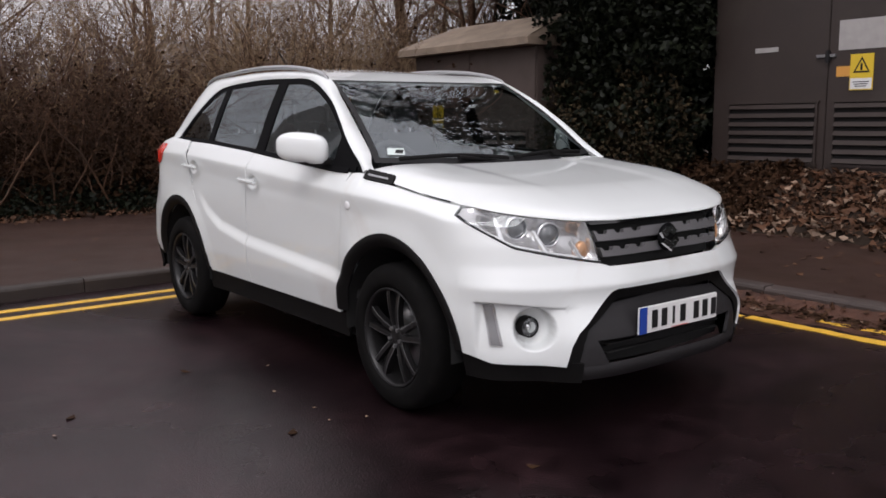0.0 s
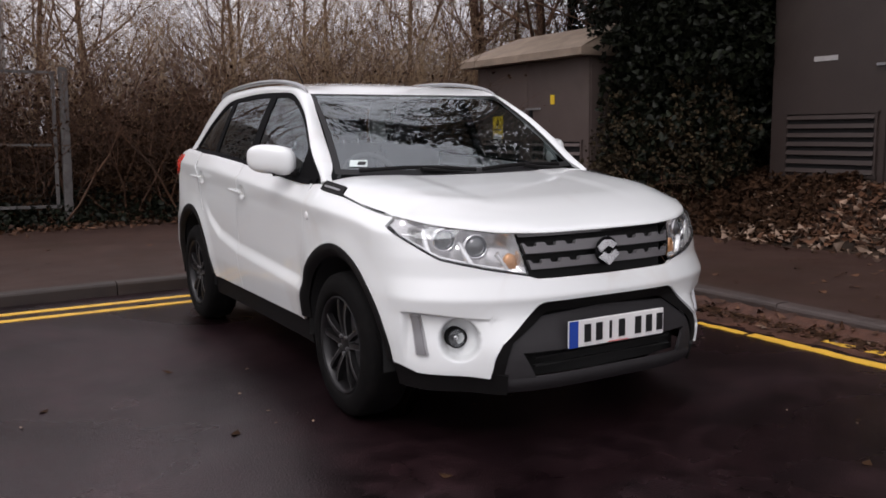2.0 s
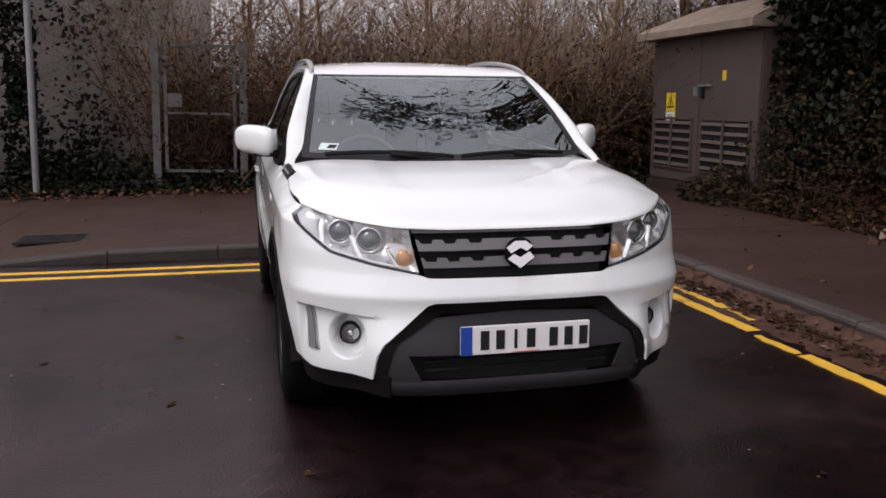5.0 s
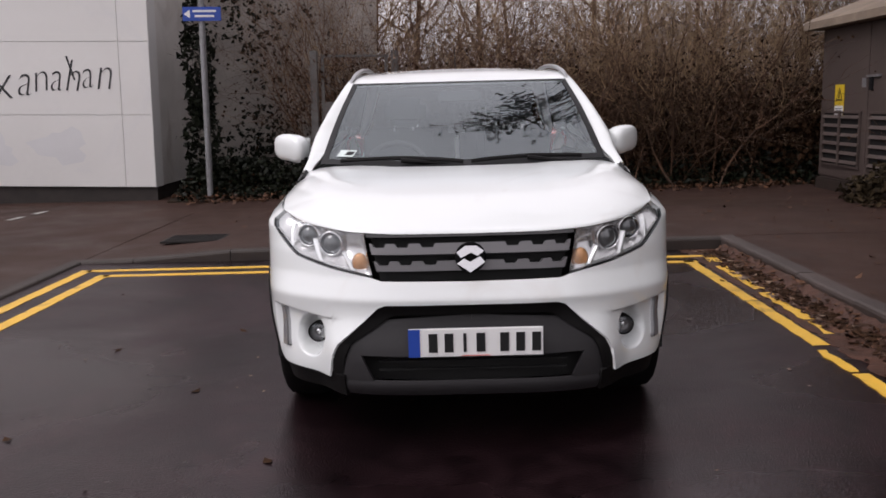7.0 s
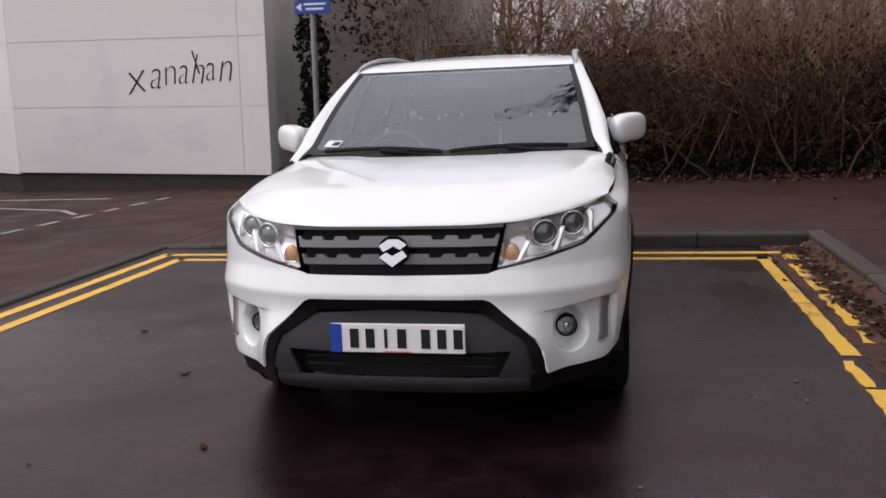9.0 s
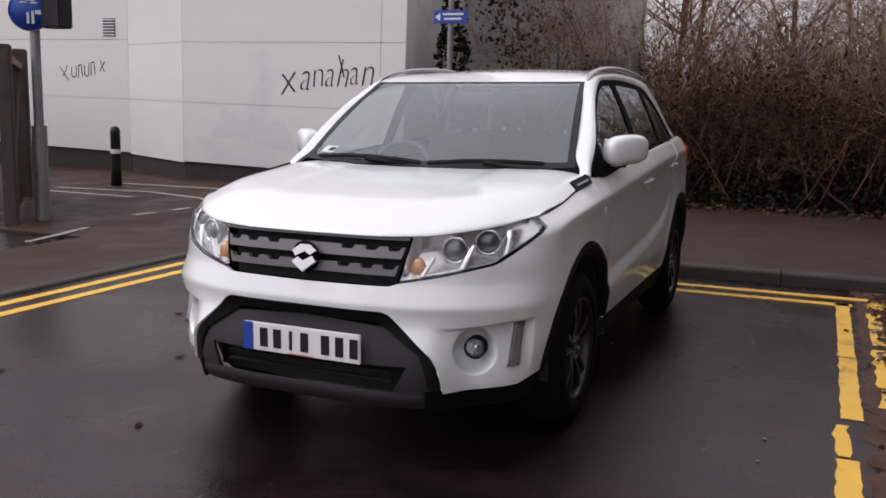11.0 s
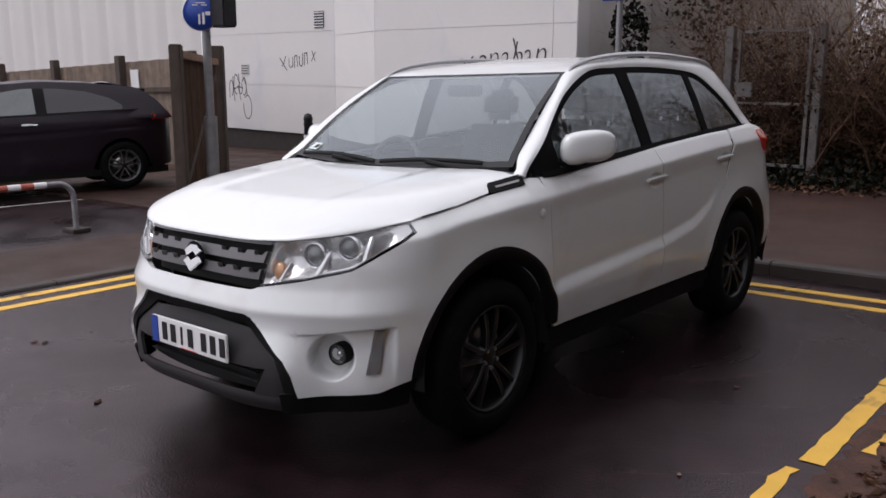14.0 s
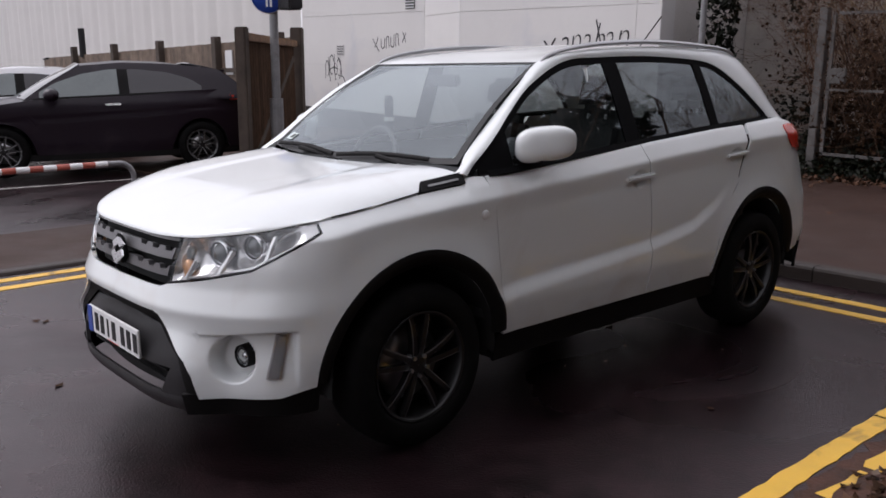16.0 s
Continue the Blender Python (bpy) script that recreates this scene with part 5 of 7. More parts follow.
bol = thing("bollard", "black cast bollard with a pale band", "bollard", at=upright(-9.25, 6.36, 0.03) @ Matrix.Scale(1.05, 4))
part("shaft", lathe([(0.001, 0), (0.085, 0), (0.08, 0.30), (0.075, 0.75), (0.085, 0.77), (0.07, 0.82), (0.085, 0.86), (0.06, 0.94), (0.001, 0.96)], 20, pose(0, 0, 0, 0, -90, 0), "shaft", BLACK_INK), None, bol)
part("band", lathe([(0.081, 0.52), (0.083, 0.53), (0.083, 0.58), (0.081, 0.59)], 20, pose(0, 0, 0, 0, -90, 0), "band", WHITE_INK), None, bol)

# hooped barrier with red and white tape
RED_TAPE = material("red_tape", (0.40, 0.09, 0.06), 0.5, vary=0.2, scale=20)
hoop = thing("hoop_barrier", "galvanised hoop barrier with red and white tape", "barrier")
pts = [(-5.90, 0.30, 0.0), (-5.90, 0.30, 0.36)] + [(-5.90, 0.30 - 0.16 * (1 - math.cos(a)), 0.36 + 0.16 * math.sin(a)) for a in lin(0.2, math.pi / 2, 6)] + [(-5.90, -3.2, 0.52), (-5.90, -3.36, 0.36), (-5.90, -3.36, 0.0)]
bm = bmesh.new()
for a, b in zip(pts, pts[1:]):
    tube(bm, a, b, 0.030, seg=12)
bar = part("bar", bm, GALV, hoop, smooth=40)
for k in range(20):
    part("tape_band", tubed((-5.90, 0.02 - 0.13 * k, 0.52), (-5.90, 0.02 - 0.13 * k - 0.13, 0.52), 0.033), RED_TAPE if k % 2 else WHITE_INK, bar)
for y in (0.30, -3.36):
    part("foot", boxed(-5.90, y, 0.02, 0.26, 0.20, 0.04, 0.01), KERB, hoop)

# ---- timber fence ----
TIMBER = material("weathered_timber", (0.21, 0.155, 0.115), 0.8, vary=0.4, scale=5, bump=0.4, bump_scale=70, random_tone=0.22)
POST = material("dark_timber_post", (0.075, 0.055, 0.042), 0.8, vary=0.4, scale=6, bump=0.4, bump_scale=60)
ORANGE_WOOD = material("fresh_brown_timber", (0.22, 0.11, 0.045), 0.7, vary=0.4, scale=8, bump=0.3, bump_scale=60)
for x, y, h in ((-6.47, 1.97, 1.99), (-8.98, 4.30, 2.14)):
    gp = thing("gate_post", "square dark timber gate post", "post", "timber gate posts", at=upright(x, y, 0.02))
    part("post_shaft", boxed(0, 0, h / 2, 0.18 if h > 2 else 0.14, 0.18 if h > 2 else 0.14, h, 0.015, turn=40), POST, gp)
GATE_WOOD = material("red_brown_timber", (0.075, 0.043, 0.026), 0.85, spec=0.05, vary=0.4, scale=6, bump=0.4, bump_scale=60, random_tone=0.25)
gate = thing("timber_gate", "open brown boarded timber gate between posts", "gate")
d = Vector((-8.98 + 6.47, 4.30 - 1.97)).normalized()
n_b = 22
for k in range(n_b):
    c = Vector((-6.47, 1.97)) + d * (0.2 + 3.05 * k / n_b)
    part("board", boxed(c.x, c.y, 1.0, 0.128, 0.022, 1.80, turn=math.degrees(math.atan2(d.y, d.x))), GATE_WOOD, gate)
mid = Vector((-6.47, 1.97)) + d * 1.7
part("top_beam", boxed(mid.x, mid.y, 1.90, 3.1, 0.12, 0.10, 0.01, turn=math.degrees(math.atan2(d.y, d.x))), ORANGE_WOOD, gate, "brown top beam")
brace = part("brace", boxed(0, 0, 0, 3.3, 0.05, 0.09), POST, gate)
brace.matrix_local = Matrix.Translation((mid.x + 0.05, mid.y - 0.05, 0.95)) @ pose(0, 0, 0, 0, 0, math.degrees(math.atan2(d.y, d.x))) @ pose(0, 0, 0, 0, -26, 0)
fence = thing("board_fence", "grey weathered board fence with dark posts", "fence")
x = -11.2
k = 0
while x > -26:
    h = 2.08 - 0.006 * math.sin(k * 1.7) - 0.012 * (-11.2 - x)
    part("fence_board", boxed(x, 5.5, 0.02 + h / 2, 0.145, 0.022, h), TIMBER, fence)
    x -= 0.15
    k += 1
for x in (-11.4, -14.0, -16.9, -19.8, -22.9):
    part("fence_post", boxed(x, 5.42, 1.10, 0.19, 0.15, 2.20, 0.01), POST, fence)
part("fence_rail", boxed(-18.5, 5.46, 1.5, 15, 0.04, 0.09), POST, fence)
part("notice", boxed(-13.55, 5.47, 1.66, 0.30, 0.02, 0.50), WHITE_INK, fence, "blank white notice")
part("lamp_stub", tubed((-22.4, 5.5, 1.9), (-22.4, 5.5, 2.7), 0.09), BLACK_INK, fence)


# ---- other parked cars ----
def parked_car(name, label, paint, at, rack=False):
    c = thing(name, label, "car", at=at)
    plan = lambda y: 0.885 * np.clip(1 - np.abs(y / 2.16) ** 7, 0, 1) ** 0.34
    waist = smooth_line([-2.2, -2.0, -1.6, -0.9, 0.5, 1.6, 2.2], [0.70, 0.80, 0.93, 1.02, 1.06, 1.13, 1.08], 0.12)
    side_in = smooth_line([0.2, 0.4, 0.6, 0.85, 0.95, 1.1], [0.93, 0.98, 0.985, 1.0, 0.985, 0.93], 0.06)
    ys = -2.155 * np.cos(lin(0, np.pi, 110))

    def low(y):
        z = 0.27 + 0.06 * np.abs(y / 2.1) ** 6
        for ax in (-1.30, 1.31):
            k = np.clip(1 - ((y - ax) / 0.39) ** 2, 0, 1)
            z = np.maximum(z, np.where(k > 0, 0.33 + 0.39 * np.sqrt(k), 0))
        return z

    for s in (1, -1):
        def side(u, v):
            y, lo = u, low(u)
            hi = np.maximum(waist(u), lo + 0.05)
            z = lo + (hi - lo) * v
            groove = 0.012 * np.exp(-((z - 0.80 - 0.05 * y) / 0.025) ** 2)
            return plan(u) * side_in(z) - groove * (np.abs(y) < 1.9), y, z
        panel("body_side", side, ys, lin(0, 1, 26), paint, c, s)
        panel("sill_trim", lambda u, v: (plan(u) * 0.95, u, 0.20 + 0.09 * v), lin(-2.0, 2.0, 60), lin(0, 1, 3), TRIM, c, s)
        for ax in (-1.30, 1.31):
            panel("arch_liner", lambda u, v: (0.84 - 0.35 * v, ax + 0.385 * np.cos(np.pi * u), 0.33 + 0.385 * np.sin(np.pi * u)), lin(0, 1, 20), lin(0, 1, 2), INSIDE, c, s, skirt=False)
    panel("hood_and_deck", lambda u, v: (u * plan(v) * side_in(waist(v)), v, waist(v) + 0.05 * (1 - np.abs(u) ** 3)), lin(-1, 1, 25), ys, paint, c)
    front = smooth_line([1.0, 1.25, 1.5], [-1.02, -0.66, -0.22], 0.05)
    rear = smooth_line([1.0, 1.25, 1.42, 1.54], [2.04, 1.86, 1.62, 1.05], 0.04)
    gx = smooth_line([1.0, 1.1, 1.35, 1.5, 1.57], [0.845, 0.80, 0.70, 0.62, 0.55], 0.05)
    top = smooth_line([-0.6, -0.2, 0.3, 0.9, 1.3, 1.65], [1.42, 1.475, 1.515, 1.495, 1.43, 1.35], 0.12)
    pane_top = smooth_line([-0.86, -0.6, -0.25, 0.1, 0.5, 0.9, 1.2, 1.38], [1.085, 1.24, 1.36, 1.42, 1.42, 1.375, 1.285, 1.17], 0.06)
    pane_low = lambda y: 1.075 + 0.035 * y

    def glass_side(y0, y1, z0, z1, proud):
        def fn(u, v):
            y = y0 + (y1 - y0) * u
            lo, hi = pane_low(y) + z0, (pane_low(y) + z1 if z1 < 0.1 else np.maximum(pane_top(y), pane_low(y) + 0.01))
            zz = lo + (hi - lo) * v
            return gx(zz) + proud, y, zz
        return fn

    def shell(u, v):
        zz = 0.99 + (top(front(1.5) + (rear(1.5) - front(1.5)) * u) - 0.99) * v
        return gx(zz), front(zz) + (rear(zz) - front(zz)) * u, zz
    for s in (1, -1):
        panel("cabin_side", shell, lin(0, 1, 50), lin(0, 1, 16), paint, c, s, skirt=False, out=(0, 0.3, 1.0))
        for name, a, b in (("front_side_window", -0.80, 0.22), ("rear_side_window", 0.36, 1.36)):
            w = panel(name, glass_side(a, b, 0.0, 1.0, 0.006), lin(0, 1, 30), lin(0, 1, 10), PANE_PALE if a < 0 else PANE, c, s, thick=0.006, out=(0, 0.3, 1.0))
        panel("window_trim", glass_side(-0.88, 1.42, -0.028, -0.004, 0.010), lin(0, 1, 30), lin(0, 1, 2), TRIM, c, s, out=(0, 0.3, 1.0))
        part("door_handle", boxed(s * 0.892, 0.12, 0.945, 0.02, 0.21, 0.028, 0.008), CHROME, c, "chrome door handle")
        bm = bmesh.new()
        bmesh.ops.create_uvsphere(bm, u_segments=20, v_segments=12, radius=1)
        bmesh.ops.scale(bm, verts=bm.verts, vec=(0.13, 0.10, 0.085))
        part("door_mirror", bm, paint, c, smooth=60).matrix_local = pose(s * 0.97, -0.66, 1.09)
        panel("door_pillar", glass_side(0.22, 0.36, 0.0, 1.0, 0.004), lin(0, 1, 4), lin(0, 1, 10), TRIM, c, s, thick=0.004, out=(0, 0.3, 1.0))
        part("tail_lamp", boxed(s * 0.735, 1.90, 1.02, 0.10, 0.36, 0.10, 0.03, turn=s * 26), RED, c, "red tail lamp")
        part("headlamp", boxed(s * 0.66, -1.99, 0.74, 0.30, 0.20, 0.12, 0.03, turn=s * 25), CLEAR, c, "headlamp")
    panel("roof", lambda u, v: (u * gx(top(v) - 0.0), v, top(v) + 0.035 * (1 - np.abs(u) ** 2.5)), lin(-1, 1, 17), lin(-0.24, 1.60, 30), paint, c)
    panel("windscreen", lambda u, v: (u * gx(1.03 + 0.46 * v) * 0.97, front(1.03 + 0.46 * v) - 0.012 - 0.10 * (1 - u * u) * (1 - v), 1.03 + 0.46 * v + 0.03 * (1 - u * u)), lin(-1, 1, 17), lin(0, 1, 9), PANE, c, out=(0, 0.3, 1.0))
    panel("rear_window", lambda u, v: (u * gx(1.12 + 0.38 * v) * 0.95, rear(1.12 + 0.38 * v) + 0.012, 1.12 + 0.38 * v + 0.02 * (1 - u * u)), lin(-1, 1, 17), lin(0, 1, 9), PANE, c, out=(0, 0.3, 1.0))
    part("spoiler", boxed(0, 1.64, 1.39, 1.12, 0.24, 0.035, 0.012), paint, c)
    part("underbody", boxed(0, 0, 0.40, 1.3, 3.9, 0.34), INSIDE, c)
    part("floor_pan", boxed(0, 0, 0.72, 1.45, 3.6, 0.30), INSIDE, c)
    if rack:
        for y in (-0.1, 0.75):
            part("roof_bar", boxed(0, y, 1.66, 1.2, 0.05, 0.03, 0.01), TRIM, c)
    for s in (1, -1):
        for y in (-1.30, 1.31):
            wheel(s, y, c, RIM_SILVER)
    return c


PANE = material("dark_car_glass", (0.016, 0.014, 0.018), 0.06, coat=0.4, spec=0.5)
BLACK_PAINT = material("black_car_paint", (0.012, 0.007, 0.0125), 0.36, coat=0.12, spec=0.28, dirt=0.1, dirt_color=(0.03, 0.022, 0.028), scale=3)
SILVER_PAINT = material("silver_car_paint", (0.60, 0.60, 0.61), 0.3, metal=0.3, coat=1.0)
# front side panes: a pale reflection painted into the base colour
PANE_PALE = material("car_glass_painted_reflection", (0.13, 0.155, 0.155), 0.06, coat=1.0, vary=0.2, scale=2)
parked_car("black_hatchback", "glossy purple-black crossover parked by the fence", BLACK_PAINT, pose(-10.04, 1.43, 0.055, 0, 0, -14) @ Matrix.Scale(1.03, 4))
parked_car("silver_estate", "pale silver car with roof bars beside the fence", SILVER_PAINT, pose(-12.8, 0.80, 0.05, 0, 0, -14), rack=True)

# ---- substation kiosk and cabinet ----
STEEL = material("brown_grey_painted_steel", (0.090, 0.067, 0.060), 0.5, vary=0.16, scale=2.2, bump=0.05, bump_scale=30, dirt=0.30, dirt_color=(0.055, 0.042, 0.036))
ROOF = material("pale_concrete_roof", (0.28, 0.215, 0.16), 0.75, vary=0.3, scale=3, bump=0.3, bump_scale=40, dirt=0.3, dirt_color=(0.16, 0.12, 0.09))
CABINET_STEEL = material("dark_brown_painted_steel", (0.037, 0.026, 0.0225), 0.5, vary=0.16, scale=2.2, bump=0.05, bump_scale=30, dirt=0.30, dirt_color=(0.045, 0.034, 0.028))
VOID = material("dark_void", (0.006, 0.005, 0.005), 0.9)
SIGN_YELLOW = material("yellow_sign", (0.72, 0.50, 0.03), 0.45, vary=0.1)
FADED = material("faded_white_patch", (0.40, 0.38, 0.37), 0.7, vary=0.15, scale=9)


def louvre(parent, x, ya, yb, z0, z1, n, mullion=False, steel=None):
    """A louvred opening facing -x: a raised border, a dark void and sloping slats."""
    v = part("louvre", boxed(x - 0.004, (ya + yb) / 2, (z0 + z1) / 2, 0.02, yb - ya, z1 - z0), VOID, parent, "louvred vent")
    for yy, zz, sy, sz in (((ya + yb) / 2, z0, yb - ya + 0.06, 0.03), ((ya + yb) / 2, z1, yb - ya + 0.06, 0.03), (ya, (z0 + z1) / 2, 0.03, z1 - z0), (yb, (z0 + z1) / 2, 0.03, z1 - z0)):
        part("louvre_border", boxed(x - 0.02, yy, zz, 0.03, sy, sz, 0.004), steel or STEEL, v)
    for k in range(n):
        zc = z0 + (z1 - z0) * (k + 0.5) / n
        bm = bmesh.new()
        box(bm, 0, 0, 0, 0.010, yb - ya - 0.03, (z1 - z0) / n * (0.42 if mullion else 0.58))
        part("slat", bm, steel or STEEL, v).matrix_local = Matrix.Translation((x - 0.032, (ya + yb) / 2, zc)) @ pose(0, 0, 0, 0, 34, 0)
    if mullion:
        part("mullion", boxed(x - 0.045, (ya + yb) / 2, (z0 + z1) / 2, 0.02, 0.05, z1 - z0), steel or STEEL, v)


def warning_sign(parent, x, y, z, w, h, foot):
    s = part("warning_sign", boxed(x - 0.012, y, z, 0.006, w, h), SIGN_YELLOW, parent, "yellow warning sign with a black triangle")
    bm = bmesh.new()
    zc, r = z + h * 0.17, w * 0.42
    tri = [(0, 0.62), (-0.95 * 0.62, -0.45), (0.95 * 0.62, -0.45)]
    vs = [bm.verts.new((x - 0.0165, y + a * r * 1.5, zc + b * r * 1.5)) for a, b in tri]
    bm.faces.new(vs)
    part("triangle", bm, BLACK_INK, s)
    bm = bmesh.new()
    vs = [bm.verts.new((x - 0.018, y + a * r * 1.05, zc - 0.004 + b * r * 1.05)) for a, b in tri]
    bm.faces.new(vs)
    part("triangle_face", bm, SIGN_YELLOW, s)
    part("bolt_mark", boxed(x - 0.020, y, zc - 0.01, 0.002, r * 0.22, r * 0.7), BLACK_INK, s)
    part("text_panel", boxed(x - 0.017, y, z - h * 0.32, 0.003, w * 0.92, h * 0.30), foot, s)
    for k in range(3):
        part("text_bar", boxed(x - 0.0195, y, z - h * (0.27 + 0.06 * k), 0.002, w * (0.7 - 0.1 * k), h * 0.022), BLACK_INK, s)


kiosk = thing("substation_kiosk", "brown-grey steel substation kiosk with pale pitched roof", "substation")
part("plinth", boxed(6.25, 5.75, 0.10, 1.96, 2.88, 0.24, 0.02), KERB, kiosk)
part("carcass", boxed(6.27, 5.75, 1.26, 1.90, 2.80, 2.08), STEEL, kiosk)
for y0, y1, va, vb in ((5.775, 7.135, 5.92, 6.98), (4.365, 5.765, 4.50, 5.64)):
    d = part("door", boxed(5.305, (y0 + y1) / 2, 1.26, 0.03, y1 - y0, 2.02, 0.006), STEEL, kiosk)
    louvre(d, 5.29, va, vb, 0.42, 1.14, 6, True)
part("latch", boxed(5.27, 5.66, 1.50, 0.05, 0.05, 0.16, 0.01), BLACK_INK, kiosk)
part("latch_bar", boxed(5.275, 5.62, 1.60, 0.03, 0.34, 0.03), GALV, kiosk)
part("lock_plate", boxed(5.285, 5.88, 1.52, 0.01, 0.10, 0.12), GALV, kiosk)
warning_sign(kiosk, 5.29, 6.545, 1.30, 0.27, 0.42, WHITE_INK)
part("small_sign", boxed(5.283, 5.16, 1.72, 0.008, 0.09, 0.13), SIGN_YELLOW, kiosk)
bm = bmesh.new()
prof = [(5.06, 2.28), (5.06, 2.38), (5.15, 2.43), (5.95, 2.76), (6.60, 2.76), (7.35, 2.42), (7.35, 2.28)]
lo = [bm.verts.new((x, 4.26 + (0.14 if z > 2.6 else 0), z)) for x, z in prof]
hi = [bm.verts.new((x, 7.30 - (0.36 if z > 2.6 else 0), z)) for x, z in prof]
for i in range(7):
    bm.faces.new((lo[i], lo[(i + 1) % 7], hi[(i + 1) % 7], hi[i]))
bm.faces.new(lo[::-1]), bm.faces.new(hi)
bmesh.ops.recalc_face_normals(bm, faces=bm.faces)
part("roof", bm, ROOF, kiosk, "pale brown overhanging roof")

cab = thing("transformer_cabinet", "large brown-grey steel cabinet with louvred doors", "substation")
part("base_frame", boxed(7.16, 0.80, 0.50, 1.56, 3.06, 0.24, 0.01), CABINET_STEEL, cab)
part("carcass", boxed(7.16, 0.80, 1.76, 1.50, 2.98, 2.30), CABINET_STEEL, cab)
for y0, y1, va, vb in ((0.805, 2.27, 0.90, 2.04), (-0.67, 0.795, -0.44, 0.70)):
    d = part("door", boxed(6.405, (y0 + y1) / 2, 1.76, 0.03, y1 - y0, 2.26, 0.006), CABINET_STEEL, cab)
    louvre(d, 6.39, va, vb, 0.74, 1.45, 7, steel=CABINET_STEEL)
part("latch", boxed(6.37, 0.80, 1.94, 0.05, 0.05, 0.14, 0.01), BLACK_INK, cab)
part("latch_bar", boxed(6.375, 0.82, 1.95, 0.03, 0.22, 0.03), GALV, cab)
warning_sign(cab, 6.39, 0.415, 1.755, 0.255, 0.385, WHITE_INK)
part("label", boxed(6.386, 0.615, 1.77, 0.008, 0.17, 0.11), material("orange_label", (0.62, 0.30, 0.06), 0.5), cab)
part("white_label", boxed(6.386, 1.565, 2.06, 0.008, 0.30, 0.055), FADED, cab)
part("overpaint_patch", boxed(6.387, 0.28, 2.16, 0.006, 0.82, 0.32), FADED, cab)
part("roof", boxed(7.14, 0.80, 2.97, 1.76, 3.3, 0.12, 0.02), ROOF, cab)

# ---- metal gate by the hedge ----
GATE_STEEL = material("weathered_gate_steel", (0.14, 0.13, 0.125), 0.55, metal=0.3, vary=0.35, scale=9, dirt=0.4, dirt_color=(0.06, 0.05, 0.045))
mg = thing("metal_gate", "grey galvanised mesh gate between steel posts", "gate", at=upright(-1.47, 7.95, 0.10))
for x in (-0.62, 0.60):
    part("gate_post", boxed(x, 0, 1.06, 0.11, 0.11, 2.12, 0.008), GATE_STEEL, mg)
leaf = part("gate_leaf", boxed(0, 0, 2.04, 1.02, 0.04, 0.04), GATE_STEEL, mg)
for x, z, sx, sz in ((0, 0.25, 1.02, 0.04), (0, 1.08, 1.02, 0.03), (-0.49, 1.14, 0.045, 1.80), (0.47, 1.14, 0.045, 1.80)):
    part("gate_rail", boxed(x, 0, z, sx, 0.04, sz), GATE_STEEL, leaf)
part("lock_box", boxed(-0.36, -0.03, 1.26, 0.20, 0.05, 0.20, 0.01), GATE_STEEL, leaf)
bm = bmesh.new()
for k in range(20):
    tube(bm, (-0.48 + 0.05 * k, 0, 0.26), (-0.48 + 0.05 * k, 0, 2.03), 0.0012, seg=4, caps=False)
for k in range(18):
    tube(bm, (-0.48, 0, 0.30 + 0.10 * k), (0.47, 0, 0.30 + 0.10 * k), 0.0012, seg=4, caps=False)
tagged(part("wire_mesh", bm, IRON, leaf), kind="stuff")

# ---- plants ----
BARK = material("dark_bark", (0.090, 0.043, 0.023), 0.85, vary=0.4, scale=8, bump=0.5, bump_scale=60)
TWIG = material("brown_twigs", (0.142, 0.072, 0.039), 0.85, vary=0.4, scale=5, random_tone=0.3)
# twig colour darkened for the shrubs, with the hedge's low shade put in
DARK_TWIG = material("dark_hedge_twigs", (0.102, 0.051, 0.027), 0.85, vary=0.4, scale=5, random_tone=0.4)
TAN_TWIG = material("olive_tan_twigs", (0.40, 0.275, 0.16), 0.85, vary=0.4, scale=3, random_tone=0.4)
PALE_LEAF = material("pale_dry_leaves", (0.24, 0.16, 0.11), 0.7, vary=0.3, scale=9, random_tone=0.4)
WITHERED = material("withered_olive_leaves", (0.042, 0.030, 0.016), 0.8, spec=0.12, vary=0.4, scale=6, random_tone=0.6)
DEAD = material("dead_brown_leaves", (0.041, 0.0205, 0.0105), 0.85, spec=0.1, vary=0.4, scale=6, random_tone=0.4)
LITTER = material("fallen_leaf_litter", (0.086, 0.040, 0.021), 0.65, spec=0.25, vary=0.4, scale=9, random_tone=0.65)
IVY = material("dark_ivy_leaves", (0.010, 0.0125, 0.0065), 0.5, spec=0.15, vary=0.4, scale=6, random_tone=0.55)
SOIL = material("damp_soil", (0.028, 0.018, 0.012), 0.85, spec=0.2, vary=0.5, scale=4, bump=0.8, bump_scale=25, dirt=0.4, dirt_color=(0.06, 0.035, 0.02))


